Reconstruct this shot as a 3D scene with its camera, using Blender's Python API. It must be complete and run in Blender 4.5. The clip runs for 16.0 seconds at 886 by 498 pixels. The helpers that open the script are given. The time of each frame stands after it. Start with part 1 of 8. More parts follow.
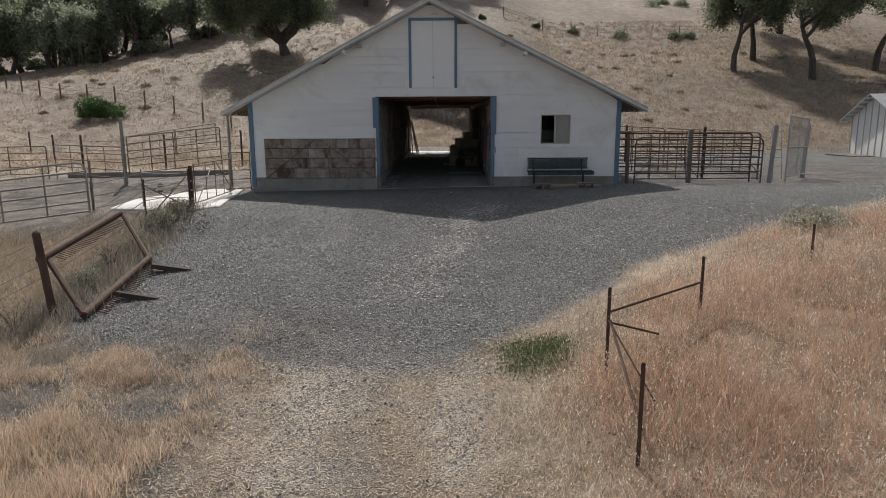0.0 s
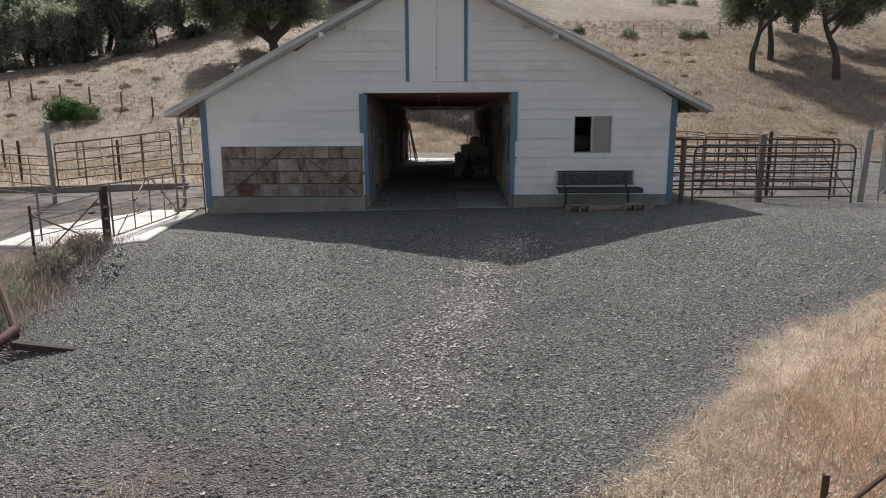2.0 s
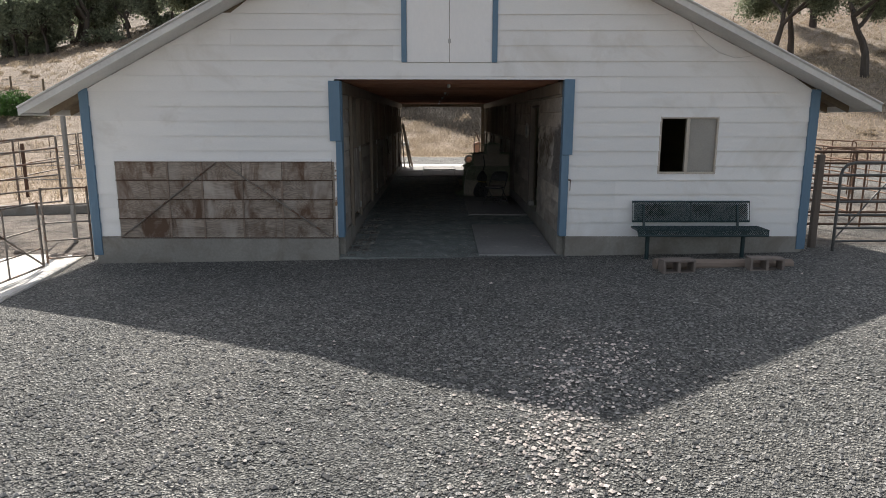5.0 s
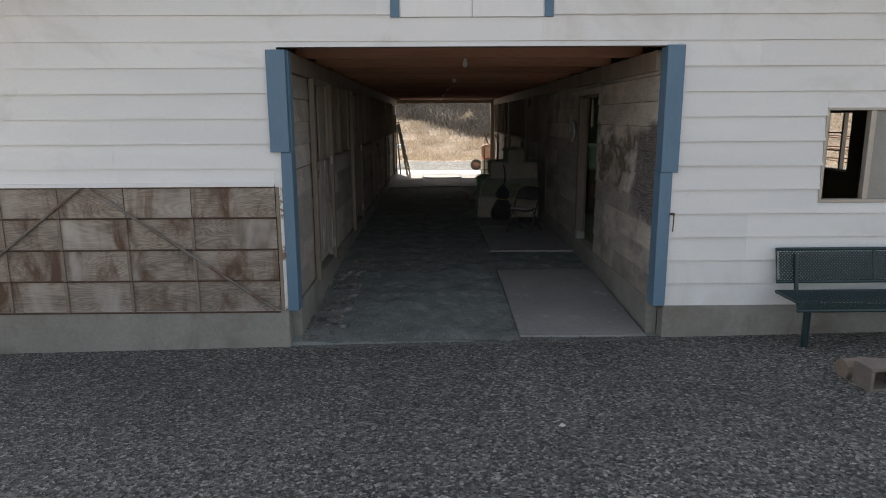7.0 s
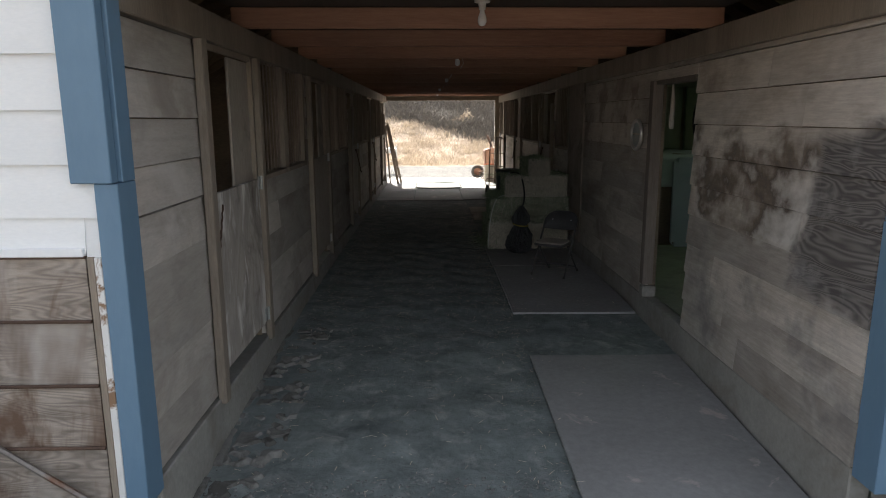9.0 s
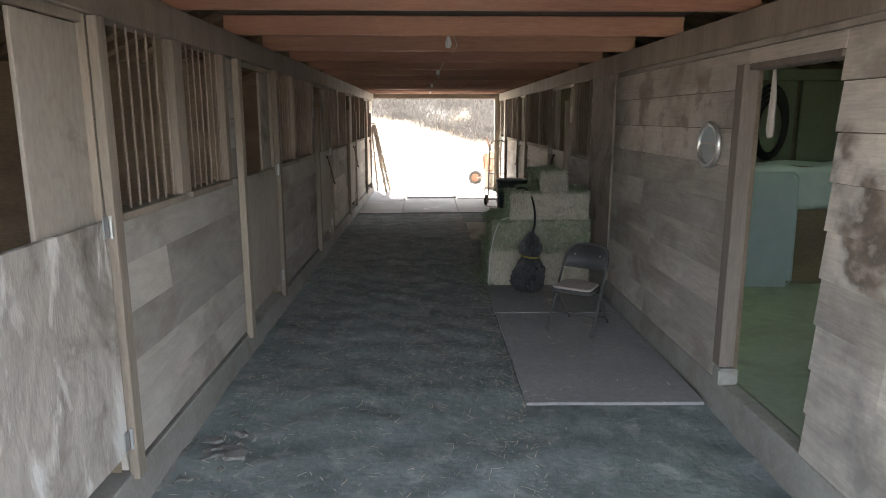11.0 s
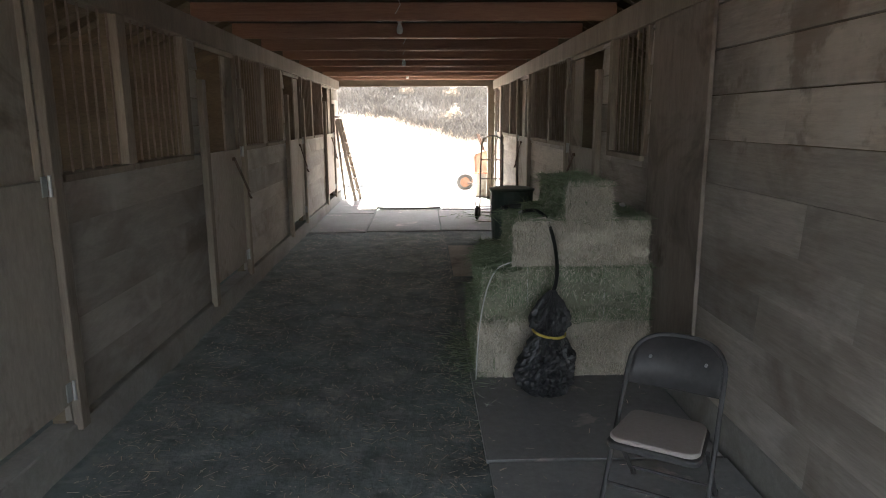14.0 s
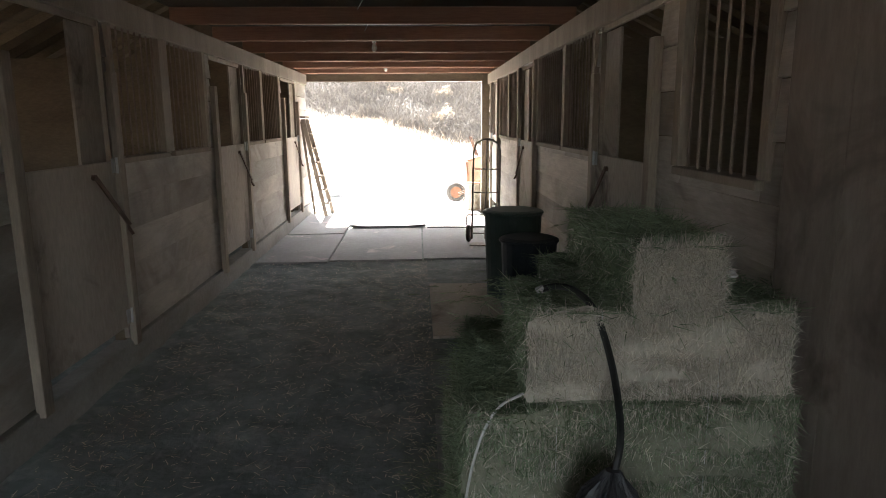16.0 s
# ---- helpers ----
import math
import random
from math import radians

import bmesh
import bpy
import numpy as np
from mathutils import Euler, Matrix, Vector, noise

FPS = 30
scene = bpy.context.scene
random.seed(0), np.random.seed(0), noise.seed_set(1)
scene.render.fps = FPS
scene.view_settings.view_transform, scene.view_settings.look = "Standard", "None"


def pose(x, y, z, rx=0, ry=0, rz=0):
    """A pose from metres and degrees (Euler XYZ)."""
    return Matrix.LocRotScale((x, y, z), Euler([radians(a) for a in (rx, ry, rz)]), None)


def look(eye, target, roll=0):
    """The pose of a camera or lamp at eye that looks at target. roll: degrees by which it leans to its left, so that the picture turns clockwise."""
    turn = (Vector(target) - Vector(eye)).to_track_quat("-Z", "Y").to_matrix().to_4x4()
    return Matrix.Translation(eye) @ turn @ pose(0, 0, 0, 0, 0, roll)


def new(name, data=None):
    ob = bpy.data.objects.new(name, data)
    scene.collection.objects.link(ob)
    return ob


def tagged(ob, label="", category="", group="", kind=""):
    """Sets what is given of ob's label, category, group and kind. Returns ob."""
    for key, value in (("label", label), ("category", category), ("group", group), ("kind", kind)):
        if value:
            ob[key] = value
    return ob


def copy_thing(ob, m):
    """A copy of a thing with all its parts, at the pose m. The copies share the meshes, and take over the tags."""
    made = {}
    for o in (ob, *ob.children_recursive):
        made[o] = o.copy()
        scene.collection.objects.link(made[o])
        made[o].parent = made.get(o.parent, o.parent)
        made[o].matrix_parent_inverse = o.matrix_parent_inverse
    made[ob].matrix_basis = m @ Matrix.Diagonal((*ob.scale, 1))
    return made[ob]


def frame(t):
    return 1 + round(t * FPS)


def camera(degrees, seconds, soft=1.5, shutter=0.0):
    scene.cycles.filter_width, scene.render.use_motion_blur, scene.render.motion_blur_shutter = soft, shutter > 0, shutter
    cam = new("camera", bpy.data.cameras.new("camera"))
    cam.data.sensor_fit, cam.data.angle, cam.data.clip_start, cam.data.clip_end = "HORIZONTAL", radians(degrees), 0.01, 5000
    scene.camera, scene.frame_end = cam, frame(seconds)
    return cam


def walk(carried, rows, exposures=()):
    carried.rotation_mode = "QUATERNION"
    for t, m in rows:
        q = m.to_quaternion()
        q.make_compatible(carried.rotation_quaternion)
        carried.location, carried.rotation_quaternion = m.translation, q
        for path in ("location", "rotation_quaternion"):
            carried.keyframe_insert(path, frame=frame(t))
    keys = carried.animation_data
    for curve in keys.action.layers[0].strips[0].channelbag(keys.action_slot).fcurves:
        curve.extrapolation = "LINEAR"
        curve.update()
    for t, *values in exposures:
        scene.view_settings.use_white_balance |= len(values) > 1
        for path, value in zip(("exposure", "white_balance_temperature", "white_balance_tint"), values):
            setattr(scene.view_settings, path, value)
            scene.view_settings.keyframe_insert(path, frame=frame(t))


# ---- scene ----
cam = camera(67.7, 16.0, 0.95)
PATH = [
    (0, (0.406, -20.850, 2.020), (0.389, -18.889, 1.628), -0.25),
    (0.5, (0.350, -19.740, 1.980), (0.335, -17.778, 1.594), -0.25),
    (1, (0.293, -18.593, 1.972), (0.277, -16.631, 1.588), -0.25),
    (1.5, (0.232, -17.437, 1.968), (0.217, -15.474, 1.586), -0.25),
    (2, (0.180, -16.317, 1.991), (0.168, -14.354, 1.608), -0.25),
    (2.5, (0.120, -15.304, 2.015), (0.110, -13.341, 1.631), -0.14),
    (3, (0.051, -14.305, 2.038), (0.042, -12.342, 1.653), -0.14),
    (3.5, (-0.006, -13.365, 2.043), (-0.013, -11.403, 1.658), -0.24),
    (4, (-0.051, -12.516, 2.061), (-0.055, -10.553, 1.674), -0.24),
    (4.2, (-0.082, -12.162, 2.072), (-0.082, -10.200, 1.682), -0.13),
    (6.3, (-0.377, -7.692, 2.008), (-0.351, -5.731, 1.617), 0.0),
    (6.5, (-0.362, -7.264, 1.999), (-0.343, -5.301, 1.612), -0.2),
    (7, (-0.393, -6.279, 2.007), (-0.372, -4.317, 1.616), -0.3),
    (7.5, (-0.43, -5.359, 1.993), (-0.4, -3.397, 1.603), -0.3),
    (8, (-0.444, -4.515, 1.974), (-0.413, -2.553, 1.588), -0.4),
    (8.5, (-0.433, -3.672, 1.965), (-0.397, -1.71, 1.579), -0.3),
    (9, (-0.393, -2.902, 1.964), (-0.358, -0.941, 1.576), -0.2),
    (9.2, (-0.392, -2.62, 1.964), (-0.357, -0.658, 1.576), -0.1),
    (11.3, (-0.208, -0.421, 1.975), (-0.164, 1.54, 1.586), 0.0),
    (11.5, (-0.187, -0.196, 1.97), (-0.141, 1.765, 1.58), -0.1),
    (12, (-0.155, 0.349, 1.909), (-0.105, 2.31, 1.519), -0.1),
    (12.5, (-0.109, 0.887, 1.868), (-0.054, 2.848, 1.478), 0.1),
    (13, (-0.009, 1.425, 1.812), (0.045, 3.386, 1.423), -0.1),
    (13.5, (0.071, 1.969, 1.794), (0.126, 3.93, 1.408), -0.1),
    (14, (0.113, 2.566, 1.789), (0.17, 4.527, 1.402), -0.3),
    (14.5, (0.163, 3.108, 1.773), (0.227, 5.069, 1.389), -0.3),
    (15, (0.252, 3.671, 1.777), (0.316, 5.632, 1.392), -0.4),
    (15.5, (0.309, 4.22, 1.755), (0.375, 6.182, 1.372), -0.5),
    (16, (0.348, 4.795, 1.76), (0.419, 6.757, 1.378), -0.4),
]
EXPOSURES = [(0, -0.36, 6500, 10), (1.5, -0.16, 6500, 10), (3.5, 0.06, 6500, 10), (4.2, 0.2, 6550, 10), (6.3, 0.82, 6750, 10), (7, 0.95, 6780, 10), (8, 1.2, 6780, 10), (9.2, 1.75, 6720, 10),
             (11.3, 3.82, 6500, 10), (12.5, 3.73, 6300, 10), (14, 3.65, 6550, 10), (16, 3.74, 6550, 10)]
walk(cam, [(t, look(eye, target, roll)) for t, eye, target, roll in PATH], EXPOSURES)

# ---- world, sun ----
SUN_FROM = Vector((-0.235, 0.85, 1.0)).normalized()
sun_data = bpy.data.lights.new("sun", "SUN")
sun_data.energy, sun_data.angle, sun_data.color = 4.8, radians(0.55), (1.0, 0.95, 0.88)
sun = new("sun", sun_data)
sun.matrix_world = look(SUN_FROM * 60, (0, 0, 0))
world = bpy.data.worlds.new("sky")
scene.world = world
world.use_nodes = True
wn = world.node_tree.nodes
sky = wn.new("ShaderNodeTexSky")
sky.sky_type, sky.sun_disc = "NISHITA", False
sky.sun_elevation, sky.sun_rotation = math.asin(SUN_FROM.z), math.atan2(SUN_FROM.x, SUN_FROM.y)
sky.dust_density, sky.air_density = 2.0, 1.0
wn["Background"].inputs["Strength"].default_value = 0.125
haze = wn.new("ShaderNodeHueSaturation")
haze.inputs["Saturation"].default_value = 0.45
world.node_tree.links.new(sky.outputs[0], haze.inputs["Color"])
world.node_tree.links.new(haze.outputs[0], wn["Background"].inputs["Color"])


# ---- materials ----
def ramp(nt, stops):
    n = nt.nodes.new("ShaderNodeValToRGB")
    el = n.color_ramp.elements
    while len(el) < len(stops):
        el.new(0.5)
    for e, (p, c) in zip(el, stops):
        e.position, e.color = p, (*c, 1)
    return n


def noise_node(nt, vec, scale, detail=4, rough=0.6, distort=0.0):
    n = nt.nodes.new("ShaderNodeTexNoise")
    n.inputs["Scale"].default_value, n.inputs["Detail"].default_value = scale, detail
    n.inputs["Roughness"].default_value, n.inputs["Distortion"].default_value = rough, distort
    nt.links.new(vec, n.inputs["Vector"])
    return n.outputs["Fac"]


def mixc(nt, fac, a, b, mode="MIX"):
    n = nt.nodes.new("ShaderNodeMix")
    n.data_type, n.blend_type = "RGBA", mode
    for sock, v in ((n.inputs[0], fac), (n.inputs[6], a), (n.inputs[7], b)):
        if isinstance(v, bpy.types.NodeSocket):
            nt.links.new(v, sock)
        elif isinstance(v, (int, float)):
            sock.default_value = v
        else:
            sock.default_value = (*v, 1)
    return n.outputs[2]


def math_node(nt, op, a, b=0.0, clamp=False):
    n = nt.nodes.new("ShaderNodeMath")
    n.operation, n.use_clamp = op, clamp
    for sock, v in zip(n.inputs, (a, b)):
        if isinstance(v, bpy.types.NodeSocket):
            nt.links.new(v, sock)
        else:
            sock.default_value = v
    return n.outputs[0]


def surface(name, dark, light, big=1.5, fine=18.0, stretch=(1, 1, 1), rough=0.8, metal=0.0, bump=0.25, spread=0.12,
            stain=None, stain_scale=0.8, stain_at=(0.5, 0.65), island=False, sheen=0.5, pale=None, pale_scale=1.3, pale_at=(0.6, 0.7), glow=0.0, stain_stretch=None, rings=0.0, ring_lines=22.0):
    """Two scales of noise between a dark and a light colour, with relief, per-piece variation and, if given, stains."""
    m = bpy.data.materials.new(name)
    m.use_nodes = True
    nt = m.node_tree
    bsdf = nt.nodes["Principled BSDF"]
    tc = nt.nodes.new("ShaderNodeTexCoord")
    mp = nt.nodes.new("ShaderNodeMapping")
    mp.inputs["Scale"].default_value = stretch
    oi = nt.nodes.new("ShaderNodeObjectInfo")
    shift = nt.nodes.new("ShaderNodeVectorMath")
    shift.operation = "MULTIPLY"
    comb = nt.nodes.new("ShaderNodeCombineXYZ")
    if island:
        geo = nt.nodes.new("ShaderNodeNewGeometry")
        rnd = geo.outputs["Random Per Island"]
    else:
        rnd = oi.outputs["Random"]
    for i, k in enumerate((7.0, 13.0, 5.0)):
        nt.links.new(math_node(nt, "MULTIPLY", rnd, k if spread else 0.0), comb.inputs[i])
    add = nt.nodes.new("ShaderNodeVectorMath")
    nt.links.new(tc.outputs["Object"], add.inputs[0])
    nt.links.new(comb.outputs[0], add.inputs[1])
    nt.links.new(add.outputs[0], mp.inputs["Vector"])
    v = mp.outputs[0]
    n1, n2 = noise_node(nt, v, big, 3, 0.55, 0.4), noise_node(nt, v, fine, 6, 0.7)
    both = math_node(nt, "ADD", math_node(nt, "MULTIPLY", n1, 0.5), math_node(nt, "MULTIPLY", n2, 0.5))
    r = ramp(nt, [(0.33, dark), (0.68, light)])
    nt.links.new(both, r.inputs[0])
    col = r.outputs[0]
    if rings:
        # cathedral grain: level lines of a stretched noise
        lines = math_node(nt, "PINGPONG", math_node(nt, "MULTIPLY", noise_node(nt, v, 1.1, 2, 0.5, 0.3), ring_lines), 1.0)
        gr = ramp(nt, [(0.15, (1 - rings,) * 3), (0.75, (1 + 0.35 * rings,) * 3)])
        nt.links.new(lines, gr.inputs[0])
        col = mixc(nt, 1.0, col, gr.outputs[0], "MULTIPLY")
    if stain:
        sv = tc.outputs["Object"]
        if stain_stretch:
            mp2 = nt.nodes.new("ShaderNodeMapping")
            mp2.inputs["Scale"].default_value = stain_stretch
            nt.links.new(add.outputs[0], mp2.inputs["Vector"])
            sv = mp2.outputs[0]
        s = noise_node(nt, sv, stain_scale, 5, 0.65, 0.6)
        sr = ramp(nt, [(stain_at[0], (0, 0, 0)), (stain_at[1], (1, 1, 1))])
        nt.links.new(s, sr.inputs[0])
        col = mixc(nt, sr.outputs[0], col, stain)
    if pale:
        s = noise_node(nt, sv if stain and stain_stretch else v, pale_scale, 4, 0.6, 0.5)
        sr = ramp(nt, [(pale_at[0], (0, 0, 0)), (pale_at[1], (1, 1, 1))])
        nt.links.new(s, sr.inputs[0])
        col = mixc(nt, sr.outputs[0], col, pale)
    if spread:
        hsv = nt.nodes.new("ShaderNodeHueSaturation")
        nt.links.new(math_node(nt, "ADD", math_node(nt, "MULTIPLY", rnd, 2 * spread), 1 - spread), hsv.inputs["Value"])
        nt.links.new(col, hsv.inputs["Color"])
        col = hsv.outputs[0]
    nt.links.new(col, bsdf.inputs["Base Color"])
    bsdf.inputs["Metallic"].default_value = metal
    rr = math_node(nt, "ADD", math_node(nt, "MULTIPLY", n2, 0.25), rough - 0.12, True)
    nt.links.new(rr, bsdf.inputs["Roughness"])
    bsdf.inputs["Specular IOR Level"].default_value = sheen
    if glow:
        tl = nt.nodes.new("ShaderNodeBsdfTranslucent")
        nt.links.new(col, tl.inputs["Color"])
        mx = nt.nodes.new("ShaderNodeMixShader")
        mx.inputs[0].default_value = glow
        nt.links.new(bsdf.outputs[0], mx.inputs[1])
        nt.links.new(tl.outputs[0], mx.inputs[2])
        nt.links.new(mx.outputs[0], nt.nodes["Material Output"].inputs["Surface"])
    if bump:
        b = nt.nodes.new("ShaderNodeBump")
        b.inputs["Strength"].default_value, b.inputs["Distance"].default_value = bump, 0.01
        nt.links.new(n2, b.inputs["Height"])
        nt.links.new(b.outputs[0], bsdf.inputs["Normal"])
    return m


WHITE = surface("white_siding_paint", (0.74, 0.75, 0.75), (0.84, 0.84, 0.83), 0.7, 30, (1, 1, 3), 0.6, bump=0.1, spread=0.03,
                stain=(0.66, 0.65, 0.62), stain_scale=0.9, stain_at=(0.55, 0.74))
PEELING = surface("peeling_white_paint", (0.62, 0.61, 0.59), (0.78, 0.77, 0.75), 1.0, 25, (1, 1, 0.6), 0.7, bump=0.4, spread=0.0,
                  stain=(0.25, 0.15, 0.09), stain_scale=5.0, stain_at=(0.50, 0.56))
WHITE_DOOR = surface("white_door_paint", (0.77, 0.78, 0.79), (0.85, 0.85, 0.85), 0.8, 25, (1, 1, 0.4), 0.6, bump=0.05, spread=0.03)
BLUE = surface("blue_trim_paint", (0.10, 0.185, 0.275), (0.14, 0.235, 0.33), 1.2, 22, (1, 1, 0.3), 0.55, bump=0.08, spread=0.05)
INNER = surface("weathered_inner_boards", (0.335, 0.302, 0.267), (0.48, 0.439, 0.391), 1.2, 30, (1.6, 0.5, 2.6), 0.85, bump=0.35, spread=0.17,
                stain=(0.23, 0.195, 0.165), stain_scale=1.0, stain_at=(0.48, 0.72), stain_stretch=(1, 0.9, 1.5), pale=(0.48, 0.445, 0.41), pale_scale=1.6, pale_at=(0.56, 0.76), rings=0.06)


def tack_wall_material():
    """Weathered boards: water stains and bleached blooms towards the entrance, grained dark plywood by the jamb."""
    m = INNER.copy()
    m.name = "water_marked_boards"
    nt = m.node_tree
    bsdf = nt.nodes["Principled BSDF"]
    base = bsdf.inputs["Base Color"].links[0].from_socket
    tc = nt.nodes.new("ShaderNodeTexCoord")
    v = tc.outputs["Object"]
    sep = nt.nodes.new("ShaderNodeSeparateXYZ")
    nt.links.new(v, sep.inputs[0])
    warp = math_node(nt, "MULTIPLY", math_node(nt, "SUBTRACT", noise_node(nt, v, 2.2, 4, 0.6, 0.4), 0.5), 1.0)
    y, z = math_node(nt, "ADD", sep.outputs["Y"], warp), math_node(nt, "ADD", sep.outputs["Z"], math_node(nt, "MULTIPLY", warp, 0.35))

    def span(value, a, b, soft):
        """1 inside a..b, fading over soft."""
        up, down = nt.nodes.new("ShaderNodeMapRange"), nt.nodes.new("ShaderNodeMapRange")
        for n, lo, hi in ((up, a - soft, a + soft), (down, b + soft, b - soft)):
            n.interpolation_type = "SMOOTHSTEP"
            n.inputs["From Min"].default_value, n.inputs["From Max"].default_value = lo, hi
            nt.links.new(value, n.inputs["Value"])
        return math_node(nt, "MULTIPLY", up.outputs[0], down.outputs[0])

    def both(a, b):
        return math_node(nt, "MULTIPLY", a, b)

    def patch(scale, lo, hi):
        r = ramp(nt, [(lo, (0, 0, 0)), (hi, (1, 1, 1))])
        nt.links.new(noise_node(nt, v, scale, 5, 0.62, 0.0), r.inputs[0])
        return r.outputs[0]

    # each board has weathered to its own tone
    oi = nt.nodes.new("ShaderNodeObjectInfo")
    own = math_node(nt, "FRACT", math_node(nt, "MULTIPLY", oi.outputs["Random"], 37.0))
    tone = ramp(nt, [(0.0, (0.90, 0.89, 0.89)), (0.5, (1.10, 1.09, 1.08)), (1.0, (1.32, 1.31, 1.29))])
    nt.links.new(own, tone.inputs[0])
    col = mixc(nt, 1.0, base, tone.outputs[0], "MULTIPLY")
    # fine straight grain
    fine = ramp(nt, [(0.3, (0.80, 0.79, 0.78)), (0.65, (1.12, 1.12, 1.12))])
    nt.links.new(noise_node(nt, stretched(nt, v, (1, 0.12, 3.0)), 24.0, 5, 0.7, 0.2), fine.inputs[0])
    col = mixc(nt, 0.6, col, fine.outputs[0], "MULTIPLY")
    # brown water stains with a dark rim round pale blooms, at chest height
    chest = both(span(y, 0.84, 2.35, 0.12), span(z, 1.20, 1.90, 0.06))
    marks = noise_node(nt, stretched(nt, v, (1, 1, 1.3)), 2.0, 6, 0.55, 0.15)
    brown = ramp(nt, [(0.38, (0, 0, 0)), (0.52, (1, 1, 1))])
    nt.links.new(marks, brown.inputs[0])
    water = ramp(nt, [(0.40, (0.19, 0.15, 0.118)), (0.52, (0.125, 0.09, 0.064)), (0.55, (0.085, 0.062, 0.047)), (0.60, (0.36, 0.325, 0.29)), (0.70, (0.62, 0.59, 0.55))])
    nt.links.new(marks, water.inputs[0])
    col = mixc(nt, math_node(nt, "MULTIPLY", both(chest, brown.outputs[0]), 0.88), col, water.outputs[0])
    # peeled, bleached patches high on the wall further in
    high = both(both(span(y, 3.9, 5.9, 0.25), span(z, 1.68, 2.16, 0.05)), patch(1.9, 0.46, 0.60))
    col = mixc(nt, math_node(nt, "MULTIPLY", high, 0.55), col, (0.60, 0.56, 0.51))
    damp = both(both(span(y, 3.6, 6.2, 0.3), span(z, 1.60, 2.3, 0.08)), patch(2.7, 0.56, 0.62))
    col = mixc(nt, math_node(nt, "MULTIPLY", damp, 0.6), col, (0.19, 0.15, 0.12))
    # dark grained plywood next to the jamb
    swirl = noise_node(nt, stretched(nt, v, (1, 0.55, 2.6)), 1.5, 3, 0.5, 0.6)
    grain = math_node(nt, "PINGPONG", math_node(nt, "MULTIPLY", swirl, 60.0), 1.0)
    gr = ramp(nt, [(0.15, (0.062, 0.056, 0.055)), (0.9, (0.175, 0.16, 0.15))])
    nt.links.new(grain, gr.inputs[0])
    worn = mixc(nt, math_node(nt, "MULTIPLY", patch(3.0, 0.52, 0.68), 0.55), gr.outputs[0], (0.34, 0.325, 0.315))
    ply = both(span(y, -1.0, 0.84, 0.10), span(z, 0.96, 1.90, 0.07))
    col = mixc(nt, math_node(nt, "MULTIPLY", ply, 0.92), col, worn)
    # bleached and blackened boards low down
    low = both(both(span(y, -1.0, 2.3, 0.3), span(z, 0.0, 1.16, 0.08)), patch(1.6, 0.46, 0.60))
    col = mixc(nt, math_node(nt, "MULTIPLY", low, 0.65), col, (0.14, 0.137, 0.14))
    nt.links.new(col, bsdf.inputs["Base Color"])
    return m


def stretched(nt, v, k):
    mp = nt.nodes.new("ShaderNodeMapping")
    mp.inputs["Scale"].default_value = k
    nt.links.new(v, mp.inputs["Vector"])
    return mp.outputs[0]


TACKWALL = tack_wall_material()
PLY = surface("dusty_plywood", (0.29, 0.25, 0.21), (0.50, 0.44, 0.375), 0.9, 22, (1.5, 1.5, 0.5), 0.85, bump=0.15, spread=0.12,
              stain=(0.13, 0.10, 0.08), stain_scale=1.3, stain_at=(0.55, 0.72))
PLYWORN = surface("bleached_peeling_plywood", (0.30, 0.265, 0.235), (0.50, 0.45, 0.40), 1.2, 26, (1.5, 1.6, 0.5), 0.85, bump=0.6, spread=0.0,
                  stain=(0.14, 0.115, 0.095), stain_scale=1.5, stain_at=(0.52, 0.66), pale=(0.66, 0.63, 0.59), pale_scale=4.0, pale_at=(0.54, 0.66), rings=0.10)
WOODPANEL = surface("weathered_brown_plywood", (0.185, 0.153, 0.126), (0.41, 0.35, 0.298), 2.6, 13, (0.6, 1, 3.6), 0.85, bump=0.5, spread=0.07,
                    stain=(0.115, 0.07, 0.046), stain_scale=1.5, stain_at=(0.49, 0.62), stain_stretch=(1.6, 1, 0.6), pale=(0.44, 0.40, 0.36), pale_scale=1.2, pale_at=(0.53, 0.72), rings=0.24, ring_lines=80.0)
POST = surface("grey_brown_lumber", (0.18, 0.146, 0.115), (0.335, 0.28, 0.224), 1.3, 30, (3, 3, 0.35), 0.85, bump=0.25, spread=0.14)
JOIST = surface("reddish_fir_lumber", (0.27, 0.128, 0.083), (0.46, 0.262, 0.176), 1.2, 26, (0.25, 3, 3), 0.6, bump=0.2, spread=0.18)
# near-black: the loft's shade put into colour; the loose timbers share it
LOFTSHADE_TIMBER = surface("loft_shade_and_dark_timber", (0.04, 0.031, 0.026), (0.085, 0.066, 0.054), 1.0, 20, (1, 0.4, 3), 0.9, bump=0.25, spread=0.0)
DARKWOOD = surface("dark_stall_boards", (0.115, 0.088, 0.062), (0.24, 0.19, 0.132), 1.0, 20, (1, 0.4, 3), 0.9, bump=0.25, spread=0.15)
CONCRETE = surface("aged_concrete", (0.21, 0.20, 0.182), (0.35, 0.335, 0.305), 1.3, 24, (1, 1, 1), 0.9, bump=0.25, spread=0.0,
                   stain=(0.20, 0.18, 0.155), stain_scale=1.6, stain_at=(0.5, 0.7))
STRIPM = surface("dirty_broken_concrete", (0.14, 0.135, 0.125), (0.26, 0.25, 0.23), 1.3, 24, (1, 1, 1), 0.95, bump=0.5, spread=0.0,
                 stain=(0.10, 0.095, 0.085), stain_scale=3.0, stain_at=(0.48, 0.6))
